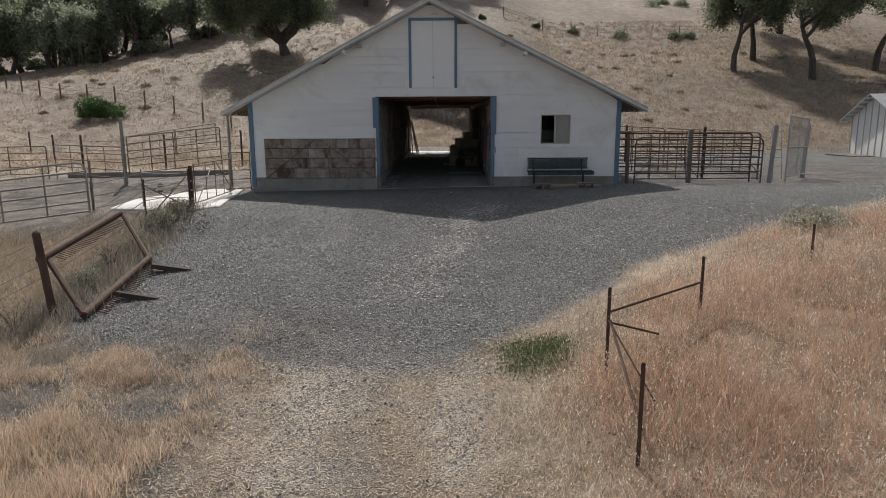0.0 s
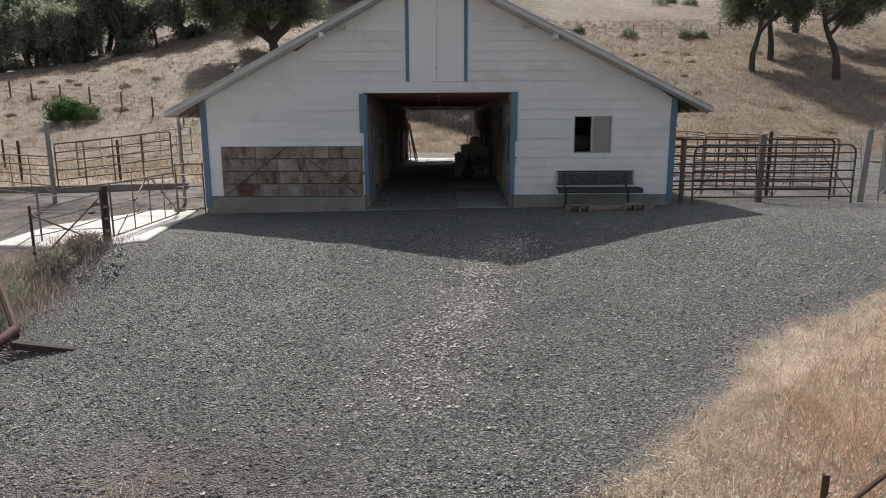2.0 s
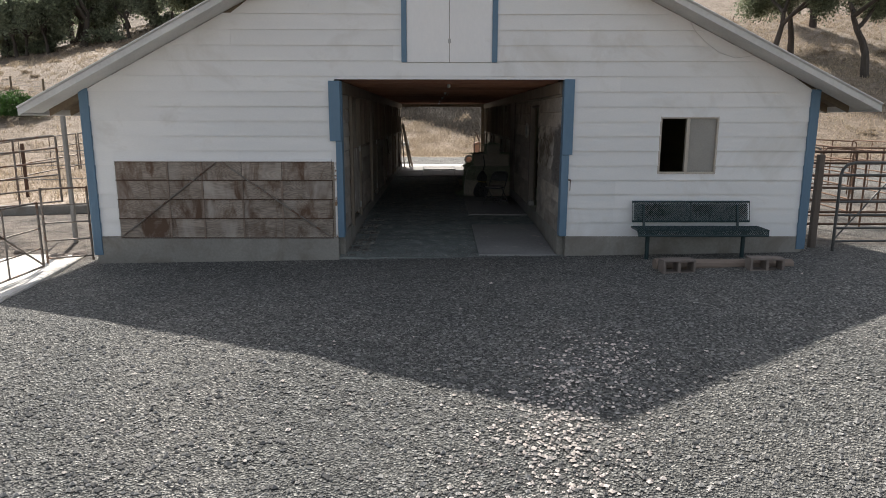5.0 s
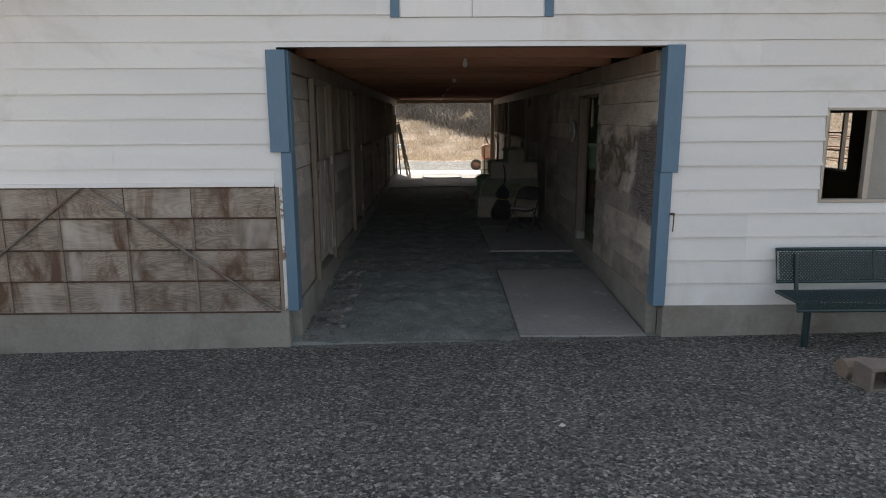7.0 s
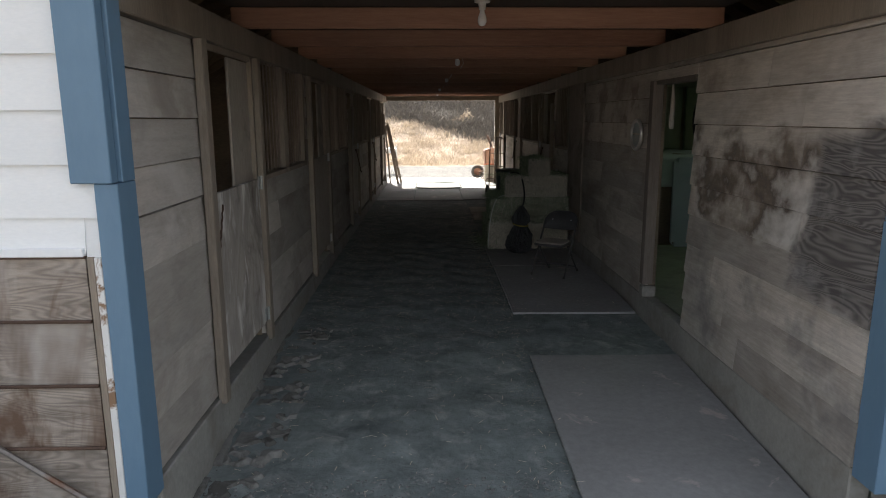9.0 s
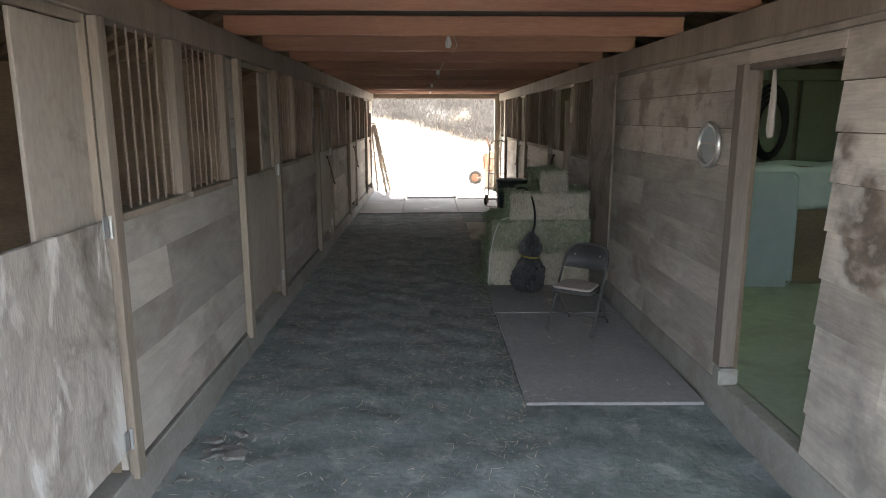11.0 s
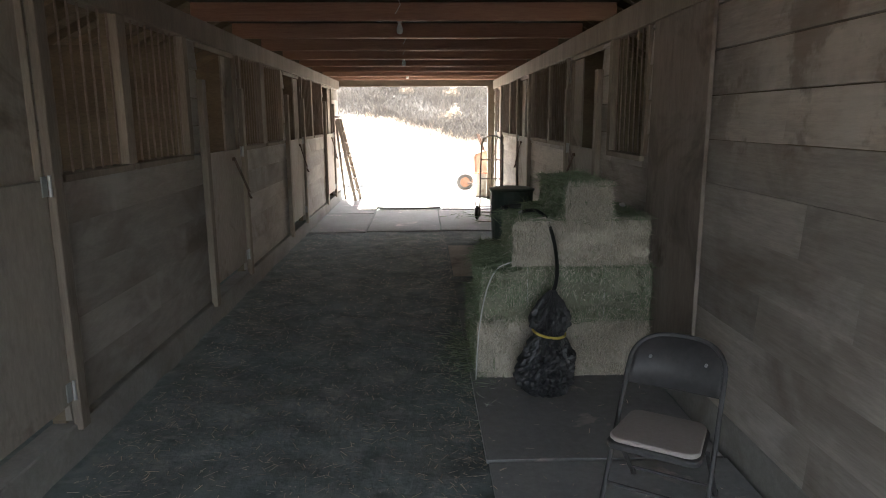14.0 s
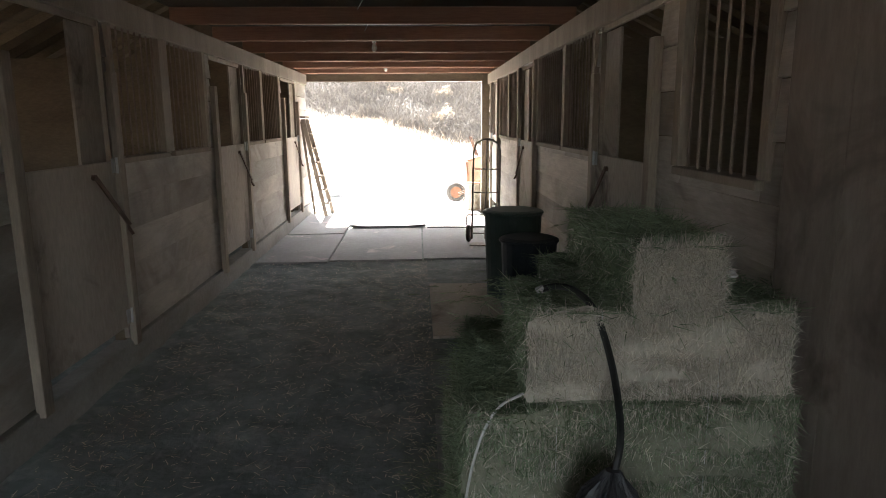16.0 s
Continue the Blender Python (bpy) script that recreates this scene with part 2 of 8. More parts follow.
SLABM = surface("white_dusty_concrete", (0.62, 0.60, 0.57), (0.80, 0.78, 0.75), 0.9, 18, (1, 1, 1), 0.9, bump=0.15, spread=0.0,
                stain=(0.42, 0.39, 0.35), stain_scale=1.2, stain_at=(0.52, 0.68))
DIRT = surface("trodden_aisle_dirt", (0.114, 0.131, 0.128), (0.27, 0.303, 0.292), 3.0, 14, (1, 1, 1), 0.95, bump=1.0, spread=0.0,
               stain=(0.35, 0.362, 0.338), stain_scale=4.5, stain_at=(0.52, 0.72))
MAT = surface("dusty_rubber_mat", (0.212, 0.208, 0.203), (0.342, 0.336, 0.328), 1.0, 20, (1, 1, 1), 0.85, bump=0.15, spread=0.10,
              stain=(0.46, 0.385, 0.37), stain_scale=2.3, stain_at=(0.62, 0.68))
ROOFM = surface("pale_metal_roofing", (0.42, 0.42, 0.42), (0.56, 0.56, 0.55), 0.8, 20, (1, 1, 1), 0.45, 0.5, bump=0.05, spread=0.0)
FASCIA = surface("weathered_white_fascia", (0.50, 0.50, 0.49), (0.68, 0.68, 0.66), 1.5, 22, (1, 1, 1), 0.7, bump=0.12, spread=0.06)
GALV = surface("galvanised_steel", (0.36, 0.36, 0.36), (0.52, 0.52, 0.51), 3.0, 40, (1, 1, 1), 0.5, 0.7, bump=0.05, spread=0.06)
PIPE = surface("dull_grey_pipe", (0.16, 0.14, 0.125), (0.30, 0.27, 0.24), 4.0, 40, (1, 1, 1), 0.6, 0.5, bump=0.08, spread=0.12,
               stain=(0.17, 0.085, 0.05), stain_scale=3.5, stain_at=(0.5, 0.65))
GREENSHEET = surface("green_translucent_sheet", (0.40, 0.47, 0.40), (0.50, 0.58, 0.49), 1.0, 12, (1, 1, 1), 0.5, bump=0.0, spread=0.0, glow=0.8)
PIPEGREY = surface("dull_galvanised_pipe", (0.24, 0.235, 0.225), (0.36, 0.35, 0.335), 4.0, 40, (1, 1, 1), 0.6, 0.4, bump=0.08, spread=0.08)
RUST = surface("rusty_steel", (0.06, 0.036, 0.026), (0.145, 0.088, 0.062), 4.0, 45, (1, 1, 1), 0.8, 0.25, bump=0.25, spread=0.12)
RUSTPALE = surface("sunbleached_rusty_pipe", (0.13, 0.075, 0.05), (0.30, 0.19, 0.13), 4.0, 45, (1, 1, 1), 0.75, 0.2, bump=0.2, spread=0.15)
DARKPIPE = surface("dark_grey_gate_pipe", (0.05, 0.052, 0.052), (0.14, 0.14, 0.136), 4.0, 40, (1, 1, 1), 0.5, 0.4, bump=0.08, spread=0.1)
BENCHM = surface("dark_green_coated_steel", (0.010, 0.030, 0.034), (0.020, 0.048, 0.053), 3.0, 40, (1, 1, 1), 0.4, bump=0.03, spread=0.04)
BLACKM = surface("black_painted_steel", (0.012, 0.012, 0.013), (0.03, 0.03, 0.032), 3.0, 40, (1, 1, 1), 0.45, 0.3, bump=0.03, spread=0.05)
ROCK = surface("grey_gravel_stone", (0.105, 0.104, 0.101), (0.32, 0.314, 0.302), 2.0, 30, (1, 1, 1), 0.66, bump=0.2, spread=0.45, island=True)
DOORGRIT = surface("dusty_door_grit", (0.10, 0.10, 0.097), (0.20, 0.20, 0.193), 2.0, 30, (1, 1, 1), 0.9, bump=0.2, spread=0.2, island=True)
PINKROCK = surface("pale_pink_stone", (0.50, 0.44, 0.40), (0.76, 0.69, 0.64), 2.0, 30, (1, 1, 1), 0.9, bump=0.2, spread=0.3, island=True)
BARK = surface("grey_oak_bark", (0.045, 0.038, 0.032), (0.13, 0.11, 0.095), 2.0, 14, (2, 2, 0.6), 0.95, bump=0.7, spread=0.0)
LEAF = surface("dull_oak_leaves", (0.12, 0.148, 0.095), (0.28, 0.315, 0.205), 0.5, 3.0, (1, 1, 1), 0.5, bump=0.0, spread=0.5, island=True, glow=0.6)
LEAF_PALE = surface("grey_green_leaves", (0.19, 0.228, 0.155), (0.40, 0.435, 0.315), 0.5, 3.0, (1, 1, 1), 0.5, bump=0.0, spread=0.45, island=True, glow=0.6)
SAGE = surface("pale_sage_weed", (0.26, 0.265, 0.20), (0.46, 0.46, 0.36), 0.8, 4.0, (1, 1, 1), 0.9, bump=0.0, spread=0.4, island=True, glow=0.45)
LEAF_BRIGHT = surface("bright_green_leaves", (0.03, 0.085, 0.015), (0.08, 0.17, 0.035), 0.8, 4.0, (1, 1, 1), 0.6, bump=0.0, spread=0.35, island=True, glow=0.3)
STRAW = surface("dry_golden_grass", (0.50, 0.415, 0.315), (0.81, 0.72, 0.60), 0.5, 2.0, (1, 1, 1), 0.9, bump=0.0, spread=0.45, island=True, glow=0.4)
STRAW_DULL = surface("dull_tan_grass", (0.33, 0.265, 0.19), (0.55, 0.46, 0.355), 0.5, 2.0, (1, 1, 1), 0.9, bump=0.0, spread=0.4, island=True, glow=0.4)
STRAW_PINK = surface("dry_peach_grass", (0.50, 0.385, 0.28), (0.84, 0.70, 0.56), 0.5, 2.0, (1, 1, 1), 0.9, bump=0.0, spread=0.4, island=True, glow=0.45)
STRAW_RED = surface("dry_reddish_grass", (0.45, 0.298, 0.21), (0.77, 0.56, 0.42), 0.5, 2.0, (1, 1, 1), 0.9, bump=0.0, spread=0.45, island=True, glow=0.4)
BRUSH = surface("dry_grey_brush", (0.24, 0.205, 0.165), (0.42, 0.37, 0.305), 0.4, 3.0, (1, 1, 1), 0.95, bump=0.0, spread=0.35, island=True, glow=0.45)
BRUSH_DARK = surface("dark_grey_brush", (0.07, 0.062, 0.054), (0.24, 0.212, 0.182), 0.4, 3.0, (1, 1, 1), 0.95, bump=0.0, spread=0.45, island=True, glow=0.12)
WEED = surface("green_weed", (0.075, 0.115, 0.045), (0.17, 0.225, 0.095), 1.0, 5.0, (1, 1, 1), 0.8, bump=0.0, spread=0.35, island=True, glow=0.3)


# ---- mesh helpers ----
def link(name, bm, material, parent=None, label="", smooth=False):
    me = bpy.data.meshes.new(name)
    bm.normal_update()
    bm.to_mesh(me)
    bm.free()
    if smooth:
        for p in me.polygons:
            p.use_smooth = True
    me.materials.append(material)
    ob = new(name, me)
    if parent is not None:
        ob.parent = parent
    if label:
        ob["label"] = label
    return ob


def part(name, bm, material, parent, label="", smooth=False):
    return link(name, bm, material, parent, label, smooth)


def thing(name, label, category, group="", at=None, kind=""):
    e = new(name)
    e.empty_display_size = 0.1
    if at is not None:
        e.matrix_world = at
    return tagged(e, label, category, group, kind)


def box(bm, x0, x1, y0, y1, z0, z1):
    v = [bm.verts.new(p) for p in ((x0, y0, z0), (x1, y0, z0), (x1, y1, z0), (x0, y1, z0), (x0, y0, z1), (x1, y0, z1), (x1, y1, z1), (x0, y1, z1))]
    for f in ((0, 3, 2, 1), (4, 5, 6, 7), (0, 1, 5, 4), (1, 2, 6, 5), (2, 3, 7, 6), (3, 0, 4, 7)):
        bm.faces.new([v[i] for i in f])
    return v


def boxes(*dims, bevel=0.0):
    bm = bmesh.new()
    for d in dims:
        box(bm, *d)
    if bevel:
        bmesh.ops.bevel(bm, geom=bm.edges[:], offset=bevel, segments=1, affect="EDGES")
    return bm


def hexa(bm, low, high):
    """A solid between two quads of four points each."""
    v = [bm.verts.new(p) for p in (*low, *high)]
    for f in ((0, 3, 2, 1), (4, 5, 6, 7), (0, 1, 5, 4), (1, 2, 6, 5), (2, 3, 7, 6), (3, 0, 4, 7)):
        bm.faces.new([v[i] for i in f])


def pipe(bm, pts, r, n=8, closed=False, taper=None):
    """A round pipe along points."""
    pts = [Vector(p) for p in pts]
    rings, k = [], len(pts)
    up = None
    for i, p in enumerate(pts):
        a = pts[(i - 1) % k] if closed or i else p
        b = pts[(i + 1) % k] if closed or i < k - 1 else p
        d = (b - a).normalized()
        if up is None:
            up = d.orthogonal().normalized()
        up = (up - d * up.dot(d)).normalized() if (up - d * up.dot(d)).length > 1e-4 else d.orthogonal().normalized()
        side = d.cross(up)
        rad = r if taper is None else r * taper[i]
        rings.append([bm.verts.new(p + (up * math.cos(t) + side * math.sin(t)) * rad) for t in (2 * math.pi * j / n for j in range(n))])
    for i in range(k if closed else k - 1):
        ra, rb = rings[i], rings[(i + 1) % k]
        for j in range(n):
            bm.faces.new((ra[j], ra[(j + 1) % n], rb[(j + 1) % n], rb[j]))
    if not closed:
        bm.faces.new(rings[0][::-1])
        bm.faces.new(rings[-1])
    return bm


def tube(p0, p1, r, n=8):
    return pipe(bmesh.new(), [p0, p1], r, n)


def boxes_along(p, q, d, w, t):
    n = Vector((-d.y, d.x, 0)) * t
    w = d * w
    bm = bmesh.new()
    hexa(bm, [p - w - n, p + w - n, p + w + n, p - w + n], [q - w - n, q + w - n, q + w + n, q - w + n])
    bmesh.ops.recalc_face_normals(bm, faces=bm.faces[:])
    return bm


def arc(c, u, v, r, a0, a1, n=6):
    c, u, v = Vector(c), Vector(u), Vector(v)
    return [c + (u * math.cos(radians(a0 + (a1 - a0) * i / n)) + v * math.sin(radians(a0 + (a1 - a0) * i / n))) * r for i in range(n + 1)]


def mesh_np(name, verts, faces, material, parent=None):
    me = bpy.data.meshes.new(name)
    me.from_pydata(verts.tolist() if hasattr(verts, "tolist") else verts, [], faces.tolist() if hasattr(faces, "tolist") else faces)
    me.materials.append(material)
    ob = new(name, me)
    if parent is not None:
        ob.parent = parent
    return ob


def sstep(a, b, x):
    t = np.clip((np.asarray(x, float) - a) / (b - a), 0, 1)
    return t * t * (3 - 2 * t)


def wob(x, y, s, seed=0.0):
    """Cheap smooth wobble in -1..1."""
    return (np.sin(x / s + seed * 1.7 + 0.8 * np.sin(y / s * 1.3 + seed)) + np.sin(y / s * 1.1 - seed * 2.3 + 0.9 * np.sin(x / s * 0.7 + 2 * seed))) * 0.5


# ---- ground ----
def gravel_edge(y):
    """The x at which the gravel yard meets the grass bank on the house side of the drive."""
    y = np.asarray(y, float)
    return np.interp(y, [-16, -12.0, -10.8, -9.5, -8.4, -7.0, -4.5, -2.0, 3.0], [0.2, 1.0, 2.0, 3.1, 4.2, 6.2, 10.5, 15.0, 26.0])


def ground_z(x, y):
    x, y = np.asarray(x, float), np.asarray(y, float)
    # the yard falls away from the barn
    d = np.maximum(0, -y - 2.8)
    z = -0.18 + 0.02 * np.clip(x, -6, 6) * sstep(3, -1, y) - 0.198 * d * d / (d + 1.0)
    # grass bank
    bank = sstep(-0.3, 3.5, x - gravel_edge(y)) * sstep(-4.0, -9.0, y)
    z = z + bank * 0.60
    z = z + 0.16 * sstep(2.0, 10.0, y)
    # strip along the fence on the other side
    z = z - 0.12 * sstep(-5.8, -7.5, x) * sstep(2, -2, y)
    z = np.where((x < -6), z - 0.02 * np.clip(-x - 6, 0, 8) * sstep(4, -2, y), z)
    # the paddock corner by the slab lies higher than the drive
    z = z + np.maximum(0, -0.33 - z) * sstep(-4.75, -5.25, x) * sstep(-8.5, -7.9, x) * sstep(-6.3, -5.0, y) * (y < 0)
    # hills behind
    hr = 0.355 * np.maximum(0, y - 26.6 - 0.10 * np.clip(x - 10, 0, 30))
    hr = hr * hr / (hr + 1.2)
    hl = 0.135 * np.maximum(0, y - 8 + 0.06 * np.clip(-x - 8, 0, 60))
    hl = hl * hl / (hl + 0.8)
    hl = hl + 0.55 * np.maximum(0, y - 112)
    w = sstep(-75, -18, x)
    h = hr * w + hl * (1 - w)
    cap = 120.0
    h = np.where(h > 60, 60 + (cap - 60) * (1 - np.exp(-(h - 60) / (cap - 60))), h)
    far = sstep(22, 45, y)
    return z + h + far * (0.35 * wob(x, y, 5.5, 1.0) + 0.9 * wob(x, y, 17, 2.0) * sstep(35, 80, y))


def relief(x, y):
    """Small unevenness of the yard."""
    near = (y < 1) & (y > -20) & (np.abs(x) < 16)
    return np.where(near, (0.02 * wob(x, y, 0.5, 3.0) + 0.012 * wob(x, y, 0.21, 5.0)) * sstep(0, -1.5, y), 0)


def axis(stops):
    """Grid lines: (start, end, step) spans joined."""
    out = []
    for a, b, s in stops:
        out += list(np.arange(a, b, s))
    return np.array(sorted(set(np.round(out, 4))))


GX = axis([(-420, -120, 30), (-120, -40, 4), (-40, -12, 1.0), (-12, 14, 0.25), (14, 45, 1.0), (45, 130, 4), (130, 451, 30)])
GY = axis([(-300, -60, 40), (-60, -20, 5), (-20, 2, 0.25), (2, 30, 0.6), (30, 70, 1.2), (70, 150, 4), (150, 700, 40)])


def grid_ground(name, material):
    X, Y = np.meshgrid(GX, GY)
    Z = ground_z(X, Y)
    inside = (np.abs(X) < 5.4) & (Y > 0.15) & (Y < 18.0)
    Z = np.where(inside, Z - 0.06, Z)
    Z = Z + relief(X, Y)
    V = np.stack([X, Y, Z], -1).reshape(-1, 3)
    nx, ny = len(GX), len(GY)
    i = (np.arange(ny - 1)[:, None] * nx + np.arange(nx - 1)[None]).ravel()
    F = np.stack([i, i + 1, i + nx + 1, i + nx], -1)
    ob = mesh_np(name, V, F, material)
    for p in ob.data.polygons:
        p.use_smooth = True
    return ob


def ground_material():
    m = bpy.data.materials.new("gravel_and_dry_grass")
    m.use_nodes = True
    nt = m.node_tree
    bsdf = nt.nodes["Principled BSDF"]
    tc = nt.nodes.new("ShaderNodeTexCoord")
    v = tc.outputs["Object"]
    at = nt.nodes.new("ShaderNodeAttribute")
    at.attribute_name = "kind"
    sep = nt.nodes.new("ShaderNodeSeparateColor")
    nt.links.new(at.outputs["Color"], sep.inputs[0])
    # gravel
    vor = nt.nodes.new("ShaderNodeTexVoronoi")
    vor.inputs["Scale"].default_value = 52.0
    nt.links.new(v, vor.inputs["Vector"])
    vs = nt.nodes.new("ShaderNodeSeparateColor")
    nt.links.new(vor.outputs["Color"], vs.inputs[0])
    g = ramp(nt, [(0.0, (0.048, 0.048, 0.048)), (0.45, (0.14, 0.139, 0.135)), (0.82, (0.245, 0.242, 0.232)), (0.97, (0.42, 0.41, 0.39)), (1.0, (0.55, 0.53, 0.51))])
    nt.links.new(vs.outputs[0], g.inputs[0])
    patch = ramp(nt, [(0.40, (0.80, 0.82, 0.81)), (0.64, (1.12, 1.11, 1.07))])
    nt.links.new(noise_node(nt, v, 0.45, 6, 0.65, 0.5), patch.inputs[0])
    gravel = mixc(nt, 1.0, g.outputs[0], patch.outputs[0], "MULTIPLY")
    # bare dirt
    dirt = ramp(nt, [(0.40, (0.058, 0.046, 0.037)), (0.60, (0.25, 0.207, 0.168))])
    nt.links.new(noise_node(nt, v, 1.1, 9, 0.78, 0.4), dirt.inputs[0])
    # straw
    st = ramp(nt, [(0.39, (0.13, 0.098, 0.072)), (0.455, (0.34, 0.27, 0.20)), (0.525, (0.55, 0.465, 0.38)), (0.60, (0.83, 0.755, 0.665))])
    big = noise_node(nt, v, 0.11, 5, 0.6, 0.5)
    fine = noise_node(nt, v, 2.6, 8, 0.75, 0.3)
    grit = noise_node(nt, v, 27.0, 3, 0.8, 0.4)
    tuft = noise_node(nt, v, 0.8, 6, 0.75, 0.6)
    mixed = math_node(nt, "ADD", math_node(nt, "MULTIPLY", big, 0.14), math_node(nt, "MULTIPLY", tuft, 0.30))
    mixed = math_node(nt, "ADD", mixed, math_node(nt, "MULTIPLY", fine, 0.30))
    mixed = math_node(nt, "ADD", mixed, math_node(nt, "MULTIPLY", grit, 0.26))
    nt.links.new(mixed, st.inputs[0])
    tone = ramp(nt, [(0.40, (0.66, 0.595, 0.53)), (0.60, (0.96, 0.885, 0.81))])
    nt.links.new(noise_node(nt, v, 0.035, 6, 0.7, 0.8), tone.inputs[0])
    straw = mixc(nt, 1.0, st.outputs[0], tone.outputs[0], "MULTIPLY")
    # pale dust and crushed stone
    du = ramp(nt, [(0.36, (0.19, 0.163, 0.137)), (0.50, (0.45, 0.395, 0.335)), (0.64, (0.68, 0.61, 0.53))])
    nt.links.new(math_node(nt, "ADD", math_node(nt, "MULTIPLY", noise_node(nt, v, 3.0, 8, 0.8, 0.3), 0.6), math_node(nt, "MULTIPLY", vs.outputs[1], 0.4)), du.inputs[0])
    # dry brush
    br = ramp(nt, [(0.35, (0.042, 0.037, 0.033)), (0.7, (0.125, 0.112, 0.096))])
    nt.links.new(noise_node(nt, v, 1.2, 8, 0.8, 0.5), br.inputs[0])
    c = mixc(nt, sep.outputs[0], gravel, straw)
    c = mixc(nt, sep.outputs[1], c, dirt.outputs[0])
    c = mixc(nt, at.outputs["Alpha"], c, du.outputs[0])
    c = mixc(nt, sep.outputs[2], c, br.outputs[0])
    nt.links.new(c, bsdf.inputs["Base Color"])
    bsdf.inputs["Roughness"].default_value = 0.72
    bsdf.inputs["Specular IOR Level"].default_value = 0.4
    b = nt.nodes.new("ShaderNodeBump")
    b.inputs["Strength"].default_value, b.inputs["Distance"].default_value = 1.0, 0.035
    nt.links.new(math_node(nt, "ADD", vor.outputs["Distance"], math_node(nt, "MULTIPLY", fine, 0.8)), b.inputs["Height"])
    nt.links.new(b.outputs[0], bsdf.inputs["Normal"])
    return m


def straw_share(x, y):
    """How far the ground at a place is dry grass (0 gravel or dirt, 1 grass)."""
    x, y = np.asarray(x, float), np.asarray(y, float)
    ragged = 0.35 * wob(x, y, 0.6, 4.0) + 0.2 * wob(x, y, 0.23, 6.0)
    right = sstep(-0.25, 0.45, x - gravel_edge(y) + ragged)
    edge = np.interp(x, [-6, -4.1, -2.8, -1.7, 0, 1.6, 2.4], [-10.8, -11.0, -11.3, -11.7, -12.0, -11.9, -11.9]) + 0.35 * ragged
    track = np.cos((x + 0.9 + 0.16 * (y + 12)) * 3.0)
    front = sstep(0.1, -0.35, y - edge) * np.clip(0.80 - 0.24 * track + 0.36 * wob(x, y, 0.31, 3.0) + 0.25 * wob(x, y, 0.11, 5.0), 0.35, 1) * (1 - 0.8 * sstep(-2.2, -3.0, x) * sstep(-13.6, -12.9, y))
    left = sstep(-5.6, -6.3, x + ragged - 0.12 * (y + 3)) * sstep(-4.9, -5.9, y)
    lowl = sstep(0.1, -0.4, y - edge) * sstep(-2.4, -3.2, x + ragged) * np.clip(0.40 + 0.55 * wob(x, y, 0.35, 8.0), 0, 1)
    lpad = sstep(4.0, 7.5, y + ragged * 2 - 0.0 * x) * sstep(-7.0, -9.0, x)
    lfar = sstep(-15.0, -18.0, x + ragged * 2)
    back = sstep(24.3, 25.6, y + ragged * 1.5 - 0.25 * np.clip(x - 6, 0, 60))
    return np.clip(np.maximum.reduce([right * sstep(6, 2, y) * (y < 8), front, left, lowl, lpad, lfar, back]), 0, 1)


def drive_dust(x, y):
    """How far the drive below the yard is worn to pale dust: two wheel tracks and patches."""
    mid = -0.35 - 0.10 * (y + 12)
    track = np.exp(-((np.abs(x - mid + 0.25 * wob(x, y, 0.9, 2.0)) - 0.85) / 0.5) ** 2)
    patches = 0.5 + 0.5 * wob(x, y, 0.5, 6.0) + 0.4 * wob(x, y, 0.17, 9.0)
    return np.clip(sstep(-11.3, -12.4, y + 0.4 * wob(x, y, 0.5, 3.0)) * sstep(2.6, 1.6, np.abs(x - mid)) * np.clip(0.25 + 0.75 * track, 0, 1) * np.clip(0.35 + 0.8 * patches, 0, 1), 0, 0.95)


def brush_line(x):
    """The y at which dry brush takes over from grass on the slope behind the barn."""
    return 32.6 - 0.60 * np.clip(x, -6, 6)


ground = grid_ground("ground", ground_material())
tagged(ground, "grey gravel yard running into dry golden grass hills", "ground", kind="structure")
gv = np.empty(len(ground.data.vertices) * 3)
ground.data.vertices.foreach_get("co", gv)
gv = gv.reshape(-1, 3)
ka = ground.data.color_attributes.new("kind", "FLOAT_COLOR", "POINT")
kk = np.ones((len(gv), 4))
kk[:, 0] = straw_share(gv[:, 0], gv[:, 1])
paddock = sstep(-5.7, -6.4, gv[:, 0]) * sstep(-6.2, -5.2, gv[:, 1])
redpatch = np.maximum(np.exp(-(((gv[:, 0] + 2.2) / 1.5) ** 2 + ((gv[:, 1] + 10.7) / 0.7) ** 2)) * 0.7, 0.75 * sstep(-2.5, -3.6, gv[:, 0]) * sstep(-10.6, -11.4, gv[:, 1]))
pens = 0.75 * sstep(5.9, 6.6, gv[:, 0]) * sstep(22, 15, gv[:, 0]) * sstep(0.2, 1.2, gv[:, 1]) * sstep(16, 12, gv[:, 1]) * np.clip(0.75 + 0.4 * wob(gv[:, 0], gv[:, 1], 0.7, 3.0), 0, 1)
kk[:, 1] = np.clip(np.maximum.reduce([paddock, redpatch, pens]) * (1 - kk[:, 0]) + 0.45 * sstep(18, 40, gv[:, 1]), 0, 1)
kk[:, 2] = sstep(-0.8, 1.2, gv[:, 1] - brush_line(gv[:, 0]) + 1.0 * wob(gv[:, 0], gv[:, 1], 1.3, 7.0)) * sstep(13, 9, np.abs(gv[:, 0] + 0.5)) * sstep(70, 60, gv[:, 1]) * 0.95
kk[:, 3] = drive_dust(gv[:, 0], gv[:, 1])
ka.data.foreach_set("color", kk.ravel())


# ---- barn shell ----
SLOPES, RIDGE, RIDGE_X = {-1: 0.518, 1: 0.487}, 5.485, -0.15     # the two slopes differ a little
BX0, BX1, BY1 = -5.73, 5.68, 17.84
AL, AR = -1.77, 1.72          # faces of the two aisle walls


